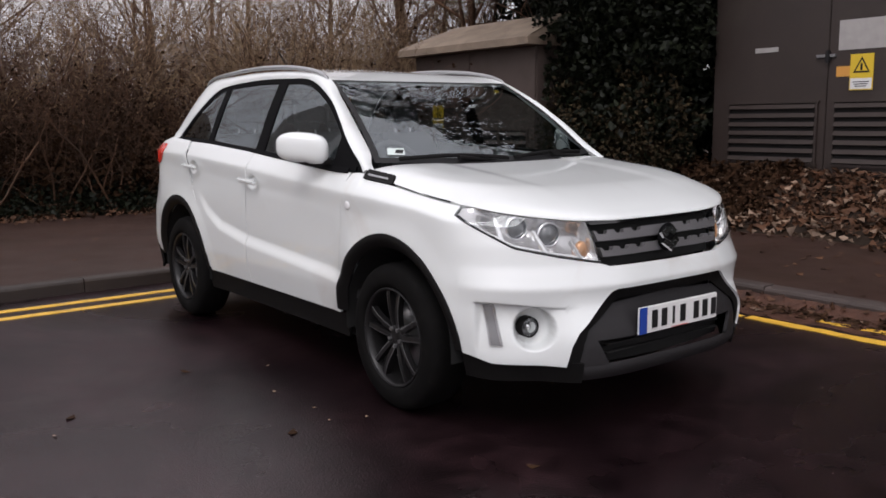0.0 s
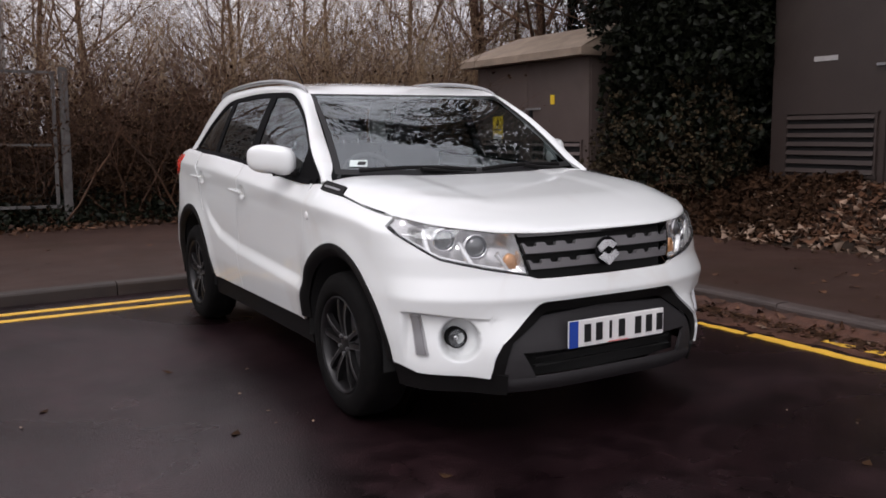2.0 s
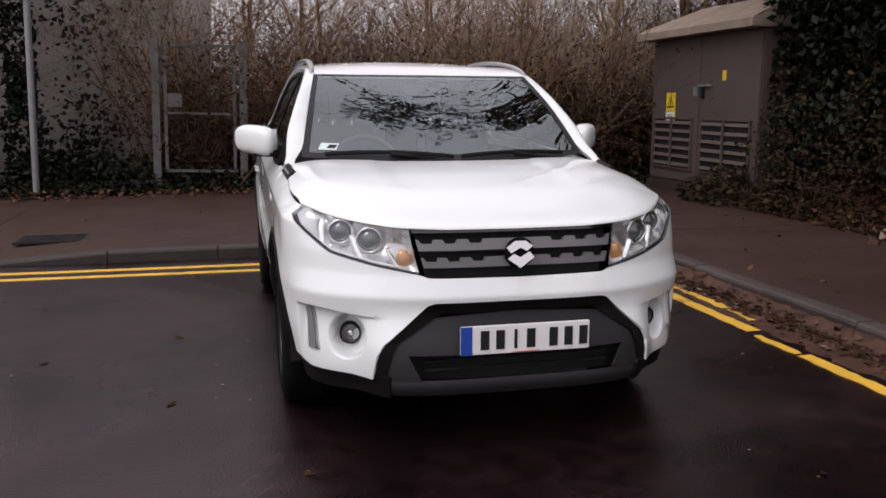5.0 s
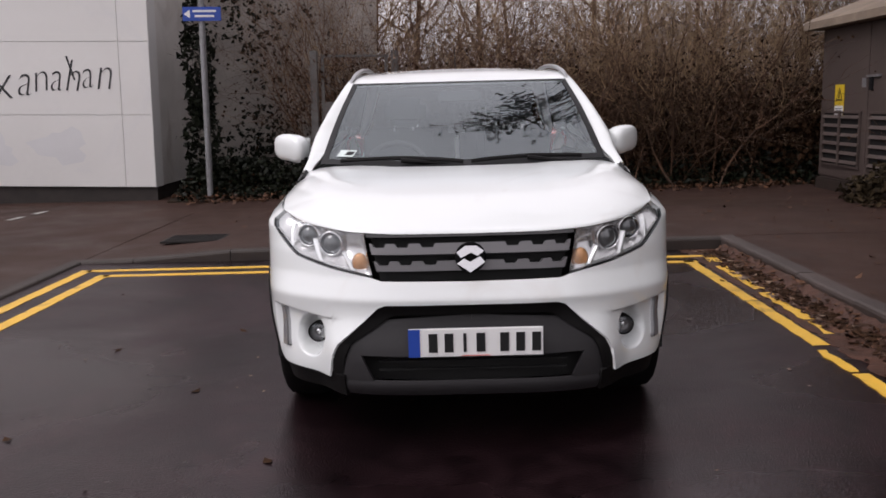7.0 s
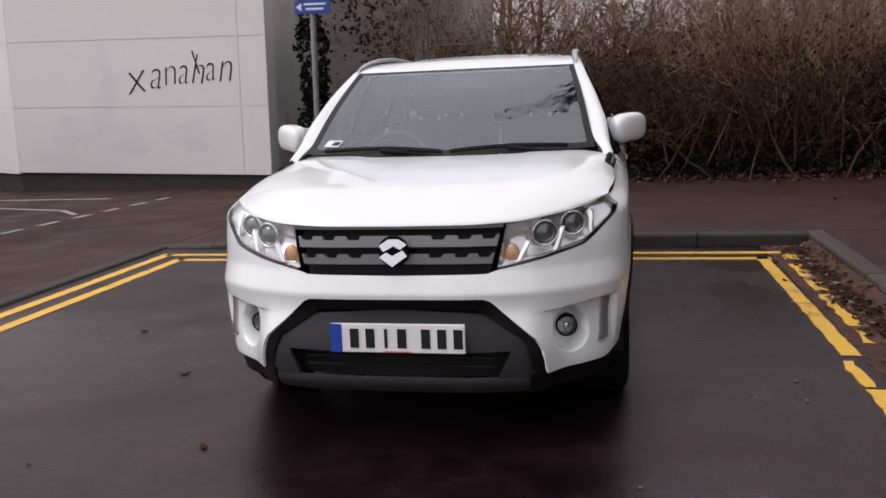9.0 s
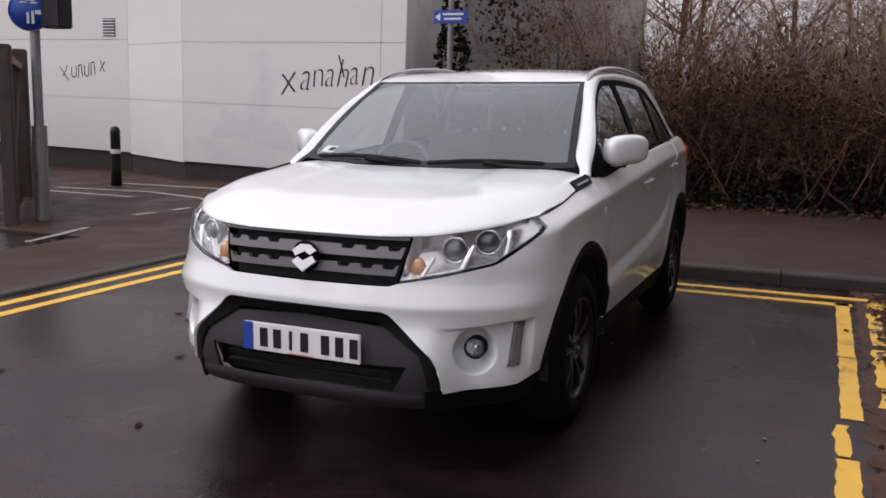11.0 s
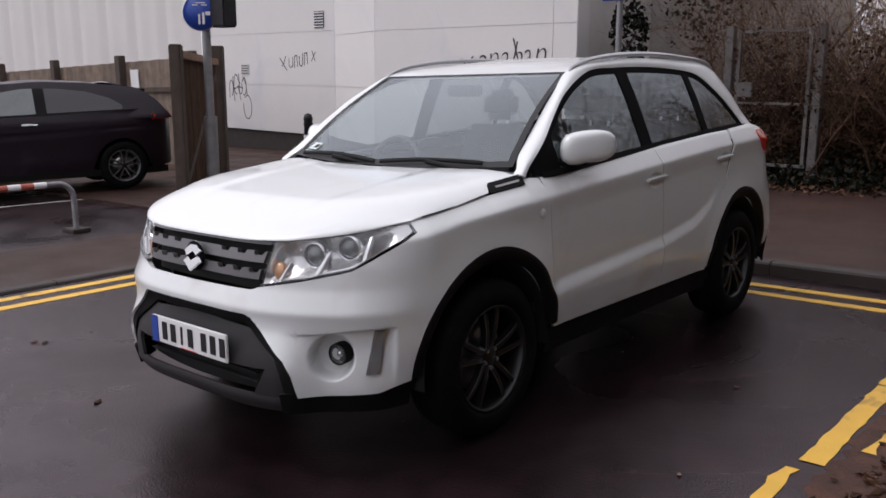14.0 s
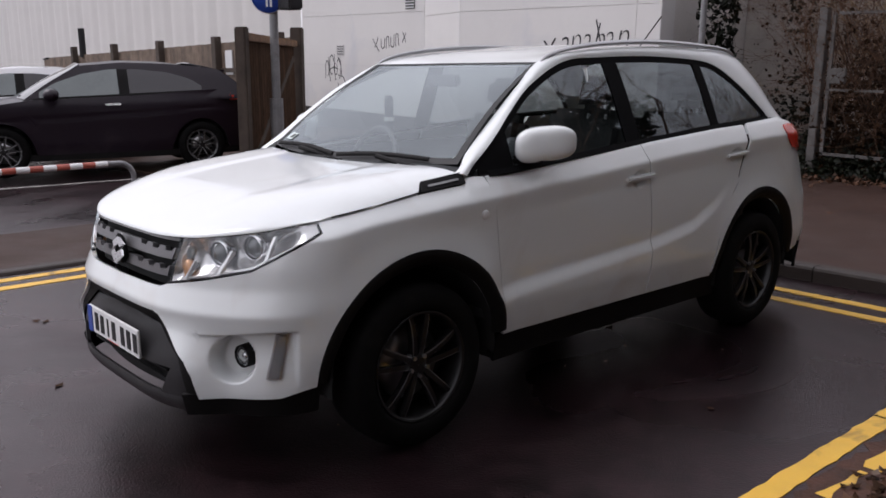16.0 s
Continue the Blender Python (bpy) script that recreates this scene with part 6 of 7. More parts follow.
def twig_mesh(name, segs, mat, sides=3):
    """Prisms along (x0 y0 z0 r0 x1 y1 z1 r1) rows."""
    s = np.array(segs, float)
    a, b = s[:, 0:3], s[:, 4:7]
    d = b - a
    d /= np.linalg.norm(d, axis=1, keepdims=True) + 1e-9
    ref = np.where(np.abs(d[:, 2:3]) < 0.9, [[0, 0, 1.0]], [[1.0, 0, 0]])
    u = np.cross(d, ref)
    u /= np.linalg.norm(u, axis=1, keepdims=True)
    w = np.cross(d, u)
    ang = np.arange(sides) * 2 * np.pi / sides
    ring = lambda p, r: p[:, None] + r[:, None, None] * (np.cos(ang)[None, :, None] * u[:, None] + np.sin(ang)[None, :, None] * w[:, None])
    v = np.concatenate([ring(a, s[:, 3]), ring(b, s[:, 7])], 1).reshape(-1, 3)
    base = np.arange(len(s))[:, None] * 2 * sides
    f = np.concatenate([np.concatenate([base + i, base + (i + 1) % sides, base + sides + (i + 1) % sides, base + sides + i], 1) for i in range(sides)], 0)
    return fast_mesh(name, v, f, mat)


def fast_mesh(name, v, f, mat):
    me = bpy.data.meshes.new(name)
    v, f = np.asarray(v, np.float32), np.asarray(f, np.int32)
    k = f.shape[1]
    me.vertices.add(len(v))
    me.vertices.foreach_set("co", v.ravel())
    me.loops.add(f.size)
    me.loops.foreach_set("vertex_index", f.ravel())
    me.polygons.add(len(f))
    me.polygons.foreach_set("loop_start", np.arange(len(f), dtype=np.int32) * k)
    me.materials.append(mat)
    me.update(calc_edges=True)
    return me


def grow(rng, out, p, d, length, r, level, bend, kids, droop=0.0, steps=6, taper=0.25, spread=0.9):
    """Adds a bending shoot and its side shoots to out."""
    p, d = np.array(p, float), np.array(d, float)
    marks = []
    for i in range(steps):
        d = d + rng.normal(0, bend, 3) + np.array([0, 0, -droop if level < 1 else 0.02])
        d /= np.linalg.norm(d)
        q = p + d * length / steps
        r0, r1 = r * (1 - (1 - taper) * i / steps), r * (1 - (1 - taper) * (i + 1) / steps)
        out.append((*p, r0, *q, r1))
        marks.append((q, d.copy(), r1))
        p = q
    if level > 0:
        for k in range(kids[0]):
            q, e, rr = marks[min(steps - 1, int(steps * (0.25 + 0.75 * (k + rng.random()) / kids[0])))]
            f = e + rng.normal(0, spread, 3) * 0.8
            f[2] += 0.25
            f /= np.linalg.norm(f)
            grow(rng, out, q, f, length * (0.34 + 0.28 * rng.random()), max(rr * 0.62, 0.0025), level - 1, bend * 1.15, kids[1:] or kids, droop, max(3, steps - 1), taper, spread)


def leaves_at(rng, pts, size, flat=0.0, curl=0.3):
    """Folded pointed leaves, one at each point; flat 1 lays them level."""
    n = len(pts)
    a = rng.normal(0, 1, (n, 3))
    a[:, 2] *= 1 - flat
    a /= np.linalg.norm(a, axis=1, keepdims=True)
    b = np.cross(a, rng.normal(0, 1, (n, 3)) * (1 - flat) + np.array([0, 0, 1.0]) * (flat + 0.01))
    b /= np.linalg.norm(b, axis=1, keepdims=True) + 1e-9
    c = np.cross(a, b)
    s = size * (0.55 + 0.9 * rng.random((n, 1)))
    p0, p2 = pts - a * s * 0.5, pts + a * s * 0.5
    lift = c * s * curl * (0.3 + rng.random((n, 1)))
    p1, p3 = pts + b * s * 0.33 + lift, pts - b * s * 0.33 + lift
    v = np.stack([p0, p1, p2, p3], 1).reshape(-1, 3)
    k = np.arange(n)[:, None] * 4
    return v, np.concatenate([np.concatenate([k, k + 1, k + 2], 1), np.concatenate([k, k + 2, k + 3], 1)], 0)


def bare_tree(seed, height, r, spread=0.75):
    rng = np.random.default_rng(seed)
    trunk, crown = [], []
    p, d = np.zeros(3), np.array([0, 0, 1.0])
    n = 12
    marks = []
    for i in range(n):
        d = d + rng.normal(0, 0.07, 3)
        d[2] = abs(d[2]) + 0.3
        d /= np.linalg.norm(d)
        q = p + d * height * 0.8 / n
        r0, r1 = r * (1 - 0.85 * i / n), r * (1 - 0.85 * (i + 1) / n)
        trunk.append((*p, r0, *q, r1))
        marks.append((q, r1))
        p = q
    for k in range(17):
        q, rr = marks[min(n - 1, 2 + int((n - 2) * k / 17))]
        a = 2.4 * k + rng.random()
        f = np.array([math.cos(a) * spread, math.sin(a) * spread, 0.55 + 0.5 * rng.random()])
        grow(rng, crown, q, f / np.linalg.norm(f), height * (0.26 + 0.2 * rng.random()), max(0.012, rr * 0.5), 2, 0.16, (7, 6), 0.0, 6)
    return twig_mesh("trunk", trunk, BARK, 8), twig_mesh("crown", crown, TWIG, 3)


def shrub(seed, height, stems, dead, bark=None):
    rng = np.random.default_rng(seed)
    segs = []
    for k in range(stems):
        a, lean = rng.random() * 6.283, 0.15 + 0.5 * rng.random()
        f = np.array([math.cos(a) * lean, math.sin(a) * lean, 1.0])
        p = np.array([rng.normal(0, 0.35), rng.normal(0, 0.3), 0.0])
        grow(rng, segs, p, f / np.linalg.norm(f), height * (0.6 + 0.5 * rng.random()), 0.010 + 0.012 * rng.random(), 2, 0.14, (8, 5), 0.02, 7)
    s = np.array(segs)
    pick = s[rng.integers(0, len(s), dead)]
    pts = pick[:, 0:3] + (pick[:, 4:7] - pick[:, 0:3]) * rng.random((dead, 1)) + rng.normal(0, 0.04, (dead, 3))
    pts = pts[rng.random(dead) > pts[:, 2] / (height * 0.9)]
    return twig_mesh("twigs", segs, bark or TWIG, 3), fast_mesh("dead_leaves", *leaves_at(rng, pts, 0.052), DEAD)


def thicket(seed, height, stems):
    """An arching bush of fine bare shoots that hang outwards."""
    rng = np.random.default_rng(seed)
    segs = []
    for k in range(stems):
        a, lean = rng.random() * 6.283, 0.35 + 0.75 * rng.random()
        f = np.array([math.cos(a) * lean, math.sin(a) * lean, 1.0])
        p = np.array([rng.normal(0, 0.25), rng.normal(0, 0.25), 0.0])
        grow(rng, segs, p, f / np.linalg.norm(f), height * (0.7 + 0.5 * rng.random()), 0.010 + 0.010 * rng.random(), 2, 0.11, (9, 6), 0.07, 8, 0.3, 0.6)
    s = np.array(segs)
    tips = s[rng.integers(0, len(s), 900), 4:7] + rng.normal(0, 0.03, (900, 3))
    return twig_mesh("twigs", segs, TAN_TWIG, 3), fast_mesh("withered_leaves", *leaves_at(rng, tips, 0.045), PALE_LEAF)


tree_kinds = [bare_tree(11 + k, 7.0 + k, 0.065 + 0.012 * k) for k in range(3)]
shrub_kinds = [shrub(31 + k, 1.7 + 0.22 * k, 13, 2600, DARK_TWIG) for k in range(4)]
sapling_kinds = [shrub(51 + k, 3.4 + 0.4 * k, 9, 900) for k in range(3)]
thicket_kinds = [thicket(71 + k, 2.5 + 0.3 * k, 12) for k in range(4)]
rp = random.Random(5)


def plant(kind, x, y, z, scale, name, label, category, group):
    t = thing(name, label, category, group, at=Matrix.Translation((x, y, z)) @ pose(0, 0, 0, 0, 0, 360 * rp.random()) @ Matrix.Scale(scale, 4))
    for me, nm in zip(kind, ("trunk", "crown") if category == "tree" else ("branching", "foliage")):
        part(nm, me, None, t)
    return t


hedge_x = lin(-3.6, 13, 24)
for row, y0 in enumerate((8.35, 9.6, 12.0)):
    for k, x in enumerate(hedge_x):
        if x < -1.9 + 0.6 * row and row < 2 and not (x > -2.4 and row == 1):
            if row == 0 and x < -0.6:
                continue
        if x > 4.4 and y0 < 9:
            continue
        if x < -2.0 and y0 < 11.0:
            continue
        plant(shrub_kinds[(k + row) % 4], x + rp.uniform(-0.25, 0.25) + 0.3 * row, y0 + rp.uniform(-0.3, 0.3), 0.05 + 0.06 * row, 0.9 + 0.3 * rp.random() + 0.06 * row, "shrub", "bare brown shrub with dead leaves in the hedge", "shrub", "hedge shrubs")
for x, y, s in ((2.9, 12.6, 0.9), (-0.8, 13.0, 0.9), (5.2, 13.0, 0.95), (-2.6, 13.6, 0.9), (0.8, 17.5, 1.1), (4.2, 17.5, 1.15), (8.0, 15.0, 1.1), (-2.0, 19.5, 1.15), (6.6, 23.5, 1.4), (10.6, 12.4, 1.1), (12.8, 18.0, 1.3), (15.5, 12.5, 1.2), (-5.2, 18.0, 1.2), (2.4, 27.0, 1.5), (10.0, 27.0, 1.5), (-3.5, 27.0, 1.5)):
    plant(tree_kinds[int(10 * abs(x)) % 3], x, y, 0.0, s, "bare_tree", "leafless tree in the wood behind the hedge", "tree", "bare trees")

for k in range(12):
    x, y = -2.2 + 1.30 * k + rp.uniform(-0.3, 0.3), 10.2 + 5.5 * rp.random()
    plant(sapling_kinds[k % 3], x, y, 0.1, 0.85 + 0.45 * rp.random(), "sapling_clump", "tall thin brown saplings behind the hedge", "shrub", "sapling clumps")
for x, y, s in ((-2.2, 9.2, 1.0), (-1.7, 9.5, 1.2)):
    plant(sapling_kinds[int(-10 * x) % 3], x, y, 0.1, s * 0.8, "sapling_clump", "tall thin brown saplings by the grey wall", "shrub", "sapling clumps")

rt = random.Random(17)
for k in range(22):
    x, y = -2.9 + 0.60 * k + rt.uniform(-0.3, 0.3), 9.3 + 2.6 * rt.random()
    plant(thicket_kinds[k % 4], x, y, 0.20 + 0.20 * rt.random(), 0.66 + 0.28 * rt.random(), "thicket", "arching thicket of fine olive-tan bare shoots", "shrub", "thickets")

for x, y, q in ((2.5, 9.1, 0.82), (3.3, 8.95, 0.9), (4.1, 9.0, 0.95), (4.9, 9.2, 0.9), (5.6, 9.4, 0.95)):
    plant(thicket_kinds[int(10 * x) % 4], x, y, 0.25, q, "thicket", "arching thicket of fine olive-tan bare shoots", "shrub", "thickets")
for k in range(11):
    x, y = 7.4 + 0.42 * k + rt.uniform(-0.25, 0.25), 10.4 + 3.4 * rt.random()
    plant(sapling_kinds[k % 3], x, y, 0.2, 0.95 + 0.4 * rt.random(), "sapling_clump", "dense thin brown saplings behind the kiosk", "shrub", "sapling clumps")

# wood floor rising behind the hedge
def bank_z(x, y):
    return 0.05 + 0.22 * step((y - 7.7) / 0.8) + 1.0 * step((y - 9) / 16) + 0.04 * np.sin(3.1 * x) * np.sin(2.3 * y) * step((y - 7.7) / 0.5)


sheet("wood_floor", -4.3, 32, 7.55, 40, bank_z, SOIL, 120, 90, "damp brown soil bank under the hedge", "ground")
rng = np.random.default_rng(77)


def stuff(name, mesh, label, category):
    return tagged(part(name, mesh, None), label, category, kind="stuff")


# ivy and litter along the hedge's foot
n = 9000
px = rng.uniform(-4.2, 9, n)
py = 7.55 + np.abs(rng.normal(0, 0.7, n))
pz = bank_z(px, py) + rng.random(n) * 0.34 * (1 - np.exp(-(py - 7.5) * 4))
stuff("ground_ivy", fast_mesh("ground_ivy", *leaves_at(rng, np.stack([px, py, pz], 1), 0.085, 0.35), IVY), "low dark ivy along the hedge's foot", "ivy")
n = 5000
px, py = rng.uniform(-4.2, 9, n), 7.5 + np.abs(rng.normal(0, 0.9, n))
stuff("hedge_litter", fast_mesh("hedge_litter", *leaves_at(rng, np.stack([px, py, bank_z(px, py) + 0.03 + 0.05 * rng.random(n)], 1), 0.085, 0.6), LITTER), "fallen brown leaves under the hedge", "leaves")


n = 500
px, py = rng.uniform(-4.0, 5.0, n), 7.55 - np.abs(rng.normal(0, 0.22, n))
stuff("spilled_leaves", fast_mesh("spilled_leaves", *leaves_at(rng, np.stack([px, py, back_height(px, py) + 0.02 + 0.03 * rng.random(n)], 1), 0.075, 0.7), LITTER), "brown leaves spilled from the hedge onto the pavement", "leaves")
# dead leaves added inside the hedge to block light and deepen its shade
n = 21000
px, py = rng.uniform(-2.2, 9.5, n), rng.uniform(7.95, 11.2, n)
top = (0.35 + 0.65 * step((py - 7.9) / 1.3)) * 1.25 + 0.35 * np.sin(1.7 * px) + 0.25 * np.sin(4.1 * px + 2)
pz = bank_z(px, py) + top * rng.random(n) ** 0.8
stuff("undergrowth", fast_mesh("undergrowth", *leaves_at(rng, np.stack([px, py, pz], 1), 0.10, 0.1), DEAD), "dead brown leaves added inside the hedge to darken it", "undergrowth")


# leaf bank in front of the cabinets
def litter_z(x, y):
    toe = 4.75 + 0.18 * np.sin(1.3 * y) + 0.10 * np.sin(3.7 * y + 1) + 0.25 * step((y - 2) / 2)
    return 0.09 + 0.52 * step((x - toe) / (6.45 - toe)) + 0.03 * np.sin(5 * x + 2 * y) * step((x - toe) * 3)


sheet("leaf_bank", 4.4, 7.4, -8, 4.3, litter_z, SOIL, 60, 120, "soil bank covered with fallen leaves", "ground")
n = 10500
px, py = rng.uniform(4.55, 6.5, n), rng.uniform(-4.5, 4.4, n)
keep = rng.random(n) < np.clip((litter_z(px, py) - 0.085) * 9, 0.04, 1) * np.clip((2.1 - py) / 1.0, 0.10, 1)
px, py = px[keep], py[keep]
stuff("bank_leaves", fast_mesh("bank_leaves", *leaves_at(rng, np.stack([px, py, litter_z(px, py) + 0.02 + 0.05 * rng.random(len(px))], 1), 0.084, 0.66, 0.42), LITTER), "thick fallen brown leaves on the bank", "leaves")
n = 9000
px, py = rng.uniform(4.9, 6.9, n), rng.uniform(1.0, 4.4, n)
pz = litter_z(px, py) + 0.02 + 0.16 * rng.random(n) ** 2 * step((px - 4.9) / 0.8)
stuff("bank_brambles", fast_mesh("bank_brambles", *leaves_at(rng, np.stack([px, py, pz], 1), 0.075, 0.45, 0.35), DEAD), "dark withered bramble leaves under the ivy tree", "leaves")
# gutter debris and stray leaves
mud = tagged(stripe(2.245, 2.50, 2.245, -6.5, 0.39, MUD, "gutter_mud", 0.06, 4), "wet brown leaf mud along the kerb", "mud", kind="structure")
mud.location.z = -0.0022
# sodden leaf mud heaped against the kerb's face
rm = random.Random(12)
v = []
for i in range(141):
    y = 2.42 - 8.9 * i / 140
    h, w = 0.060 + 0.022 * rm.random(), 0.09 + 0.06 * rm.random()
    v += [(KX - w, y, 0.0015), (KX - 0.45 * w, y, 0.42 * h), (KX - 0.10 * w, y, 0.85 * h), (KX + 0.02, y, h)]
heap = part("mud_heap", mesh_of("mud_heap", v, [(4 * i + j, 4 * i + j + 1, 4 * i + j + 5, 4 * i + j + 4) for i in range(140) for j in range(3)], MUD), MUD)
tagged(heap, "sodden dark leaf mud heaped against the kerb", "mud", kind="structure")
n = 3600
px, py = KX - np.abs(rng.normal(0, 0.11, n)) - 0.01, rng.uniform(-6, 2.4, n)
stuff("gutter_leaves", fast_mesh("gutter_leaves", *leaves_at(rng, np.stack([px, py, 0.008 + 0.014 * rng.random(n)], 1), 0.045, 0.92, 0.2), DEAD), "wet brown leaves in the gutter", "leaves")
n = 800
px, py = KX - 0.02 - 0.26 * rng.random(n), rng.uniform(-6, 2.4, n)
stuff("gutter_litter", fast_mesh("gutter_litter", *leaves_at(rng, np.stack([px, py, 0.012 + 0.08 * np.clip((px - KX + 0.12) / 0.12, 0, 0.8)], 1), 0.05, 0.8, 0.3), LITTER), "brown leaves lying in the gutter's mud", "leaves")
n = 230
px, py = rng.uniform(2.6, 5.2, n) ** 1.0, rng.uniform(-5, 7.4, n)
stuff("pavement_leaves", fast_mesh("pavement_leaves", *leaves_at(rng, np.stack([px, py, 0.118 + 0 * px], 1), 0.060, 0.9, 0.2), LITTER), "stray fallen leaves on the pavement", "leaves")
n = 22
px, py = rng.uniform(-3, 2, n), rng.uniform(-4.5, 1.8, n)
stuff("bay_leaves", fast_mesh("bay_leaves", *leaves_at(rng, np.stack([px, py, 0.010 + 0 * px], 1), 0.06, 0.95, 0.12), DEAD), "a few dark leaves on the asphalt", "leaves")
n = 90
px, py = rng.uniform(-3.2, 4, n), rng.uniform(2.8, 7.4, n)
stuff("path_leaves", fast_mesh("path_leaves", *leaves_at(rng, np.stack([px, py, back_height(px, py) + 0.012], 1), 0.06, 0.92, 0.15), LITTER), "stray leaves on the back pavement", "leaves")

# larger pale leaves and litter along the kerb, on the bank and on the asphalt
n = 90
px, py = KX - 0.03 - 0.30 * rng.random(n) ** 1.6, rng.uniform(-6, 2.4, n)
stuff("kerb_leaves", fast_mesh("kerb_leaves", *leaves_at(rng, np.stack([px, py, 0.016 + 0.010 * rng.random(n)], 1), 0.052, 0.88, 0.25), PALE_LEAF), "large pale curled leaves against the kerb", "leaves")
n = 600
px, py = rng.uniform(4.75, 6.5, n), rng.uniform(-4.5, 2.0, n)
stuff("pale_bank_leaves", fast_mesh("pale_bank_leaves", *leaves_at(rng, np.stack([px, py, litter_z(px, py) + 0.05 + 0.04 * rng.random(n)], 1), 0.09, 0.6, 0.45), PALE_LEAF), "pale curled leaves lying on the leaf bank", "leaves")
n = 70
px, py = rng.uniform(-3, 1.9, n), rng.uniform(-4.6, 1.8, n)
stuff("asphalt_grit", fast_mesh("asphalt_grit", *leaves_at(rng, np.stack([px, py, 0.007 + 0 * px], 1), 0.022, 0.95, 0.1), PALE_LEAF), "tiny pale leaf scraps and grit on the asphalt", "litter")

# the ivy-clad tree between kiosk and cabinet
big_trunk, big_crown = bare_tree(91, 11.0, 0.26, 1.0)
it = thing("ivy_tree", "tall bare tree clad in dark ivy", "tree", at=Matrix.Translation((6.7, 3.35, 0.2)))
part("trunk", big_trunk, None, it), part("crown", big_crown, None, it)


def ivy_cloud(n, blobs, size):
    pts = []
    tot = sum(b[3] * b[4] * b[5] for b in blobs) ** 1.0
    for cx, cy, cz, rx, ry, rz in blobs:
        k = int(n * rx * ry * rz / tot)
        d = rng.normal(0, 1, (k, 3))
        d /= np.linalg.norm(d, axis=1, keepdims=True)
        bump = 1 + 0.16 * np.sin(5 * d[:, :1] + 3 * cz) * np.sin(6 * d[:, 1:2] + cx) + 0.12 * np.sin(9 * d[:, 2:3])
        pts.append(np.array([cx, cy, cz]) + d * np.array([rx, ry, rz]) * bump * (0.62 + 0.42 * rng.random((k, 1)) ** 0.5))
    return np.vstack(pts)


blobs = [(6.35, 3.3, 1.9, 0.95, 0.95, 0.9), (6.3, 3.35, 3.0, 1.05, 1.1, 1.1), (6.6, 3.3, 4.4, 1.1, 1.0, 1.2), (6.7, 3.3, 6.0, 0.9, 0.9, 1.2), (5.85, 4.0, 2.9, 0.7, 0.7, 0.7), (5.9, 2.75, 2.6, 0.65, 0.6, 0.9), (6.0, 3.3, 1.1, 0.9, 0.95, 0.7), (6.9, 2.7, 3.6, 0.8, 0.8, 0.8), (5.78, 3.92, 1.7, 0.42, 0.36, 0.8), (5.62, 4.02, 0.8, 0.36, 0.30, 0.6), (6.25, 3.9, 2.5, 0.6, 0.36, 0.5), (5.55, 4.10, 2.25, 0.26, 0.22, 0.50), (5.45, 4.12, 1.25, 0.20, 0.20, 0.75)]
cloud = ivy_cloud(26000, blobs, 0.1) - np.array([6.7, 3.35, 0.2])
part("ivy", fast_mesh("ivy", *leaves_at(rng, cloud, 0.10, 0.1), IVY), None, it, "dense dark ivy leaves")
# a leafy limb that reaches out over the bay, and thinner foliage over the kiosk
segs = []
limb_way = [(0, 0, 5.2), (-1.6, -0.2, 6.0), (-3.2, -0.5, 6.7), (-4.6, -0.6, 7.1), (-5.6, -0.4, 7.3)]
for k, (a, b) in enumerate(zip(limb_way, limb_way[1:])):
    segs.append((*a, 0.07 - 0.014 * k, *b, 0.056 - 0.014 * k))
for k in range(44):
    i = rng.integers(1, 4)
    q = np.array(limb_way[i]) + (np.array(limb_way[i + 1]) - np.array(limb_way[i])) * rng.random()
    f = np.array([-0.7 + rng.normal(0, 0.4), rng.normal(0, 0.7), rng.normal(0.1, 0.4)])
    grow(rng, segs, q, f / np.linalg.norm(f), 0.8 + 0.8 * rng.random(), 0.012, 1, 0.16, (7,), 0.0, 6)
part("limb", twig_mesh("limb", segs, BARK, 4), None, it)
tips = np.array(segs)[:, 4:7]
tips = tips[(tips[:, 0] < -2.0) & (np.sin(1.9 * tips[:, 0]) + np.sin(3.1 * tips[:, 1]) > -0.3)]
tips = np.repeat(tips, 2, 0) + rng.normal(0, 0.07, (2 * len(tips), 3))
part("limb_leaves", fast_mesh("limb_leaves", *leaves_at(rng, tips, 0.10, 0.1), IVY), None, it)
high = [(1.0, 5.2, 5.6, 1.6, 1.4, 1.3), (1.8, 7.2, 5.8, 1.7, 1.5, 1.4), (0.2, 3.2, 5.9, 1.2, 1.2, 1.0)]
part("high_foliage", fast_mesh("high_foliage", *leaves_at(rng, ivy_cloud(2600, high, 0.1), 0.22, 0.1), IVY), None, it)
screen_blobs = [(0, 0, 2.2, 1.5, 1.7, 1.6), (0.3, 0.3, 4.2, 1.7, 1.8, 1.7), (0, -0.2, 6.2, 1.3, 1.4, 1.5)]
screen_ivy = fast_mesh("ivy", *leaves_at(rng, ivy_cloud(8000, screen_blobs, 0.1), 0.19, 0.1), IVY)
for x, y, s in ((9.9, -1.2, 1.25), (10.2, -4.0, 1.35), (9.8, -6.8, 1.3), (10.4, -9.6, 1.3), (10.1, 1.7, 1.3), (9.9, 4.4, 1.35), (9.6, 7.2, 1.1), (12.6, 9.6, 1.1), (12.0, -12.6, 1.3), (8.8, -4.4, 1.35), (9.0, -8.0, 1.35)):
    t = thing("evergreen_tree", "dark ivy-covered tree beyond the cabinets", "tree", "ivy trees", at=Matrix.Translation((x, y, 0)) @ Matrix.Scale(s, 4))
    part("trunk", big_trunk, None, t), part("ivy", screen_ivy, None, t)
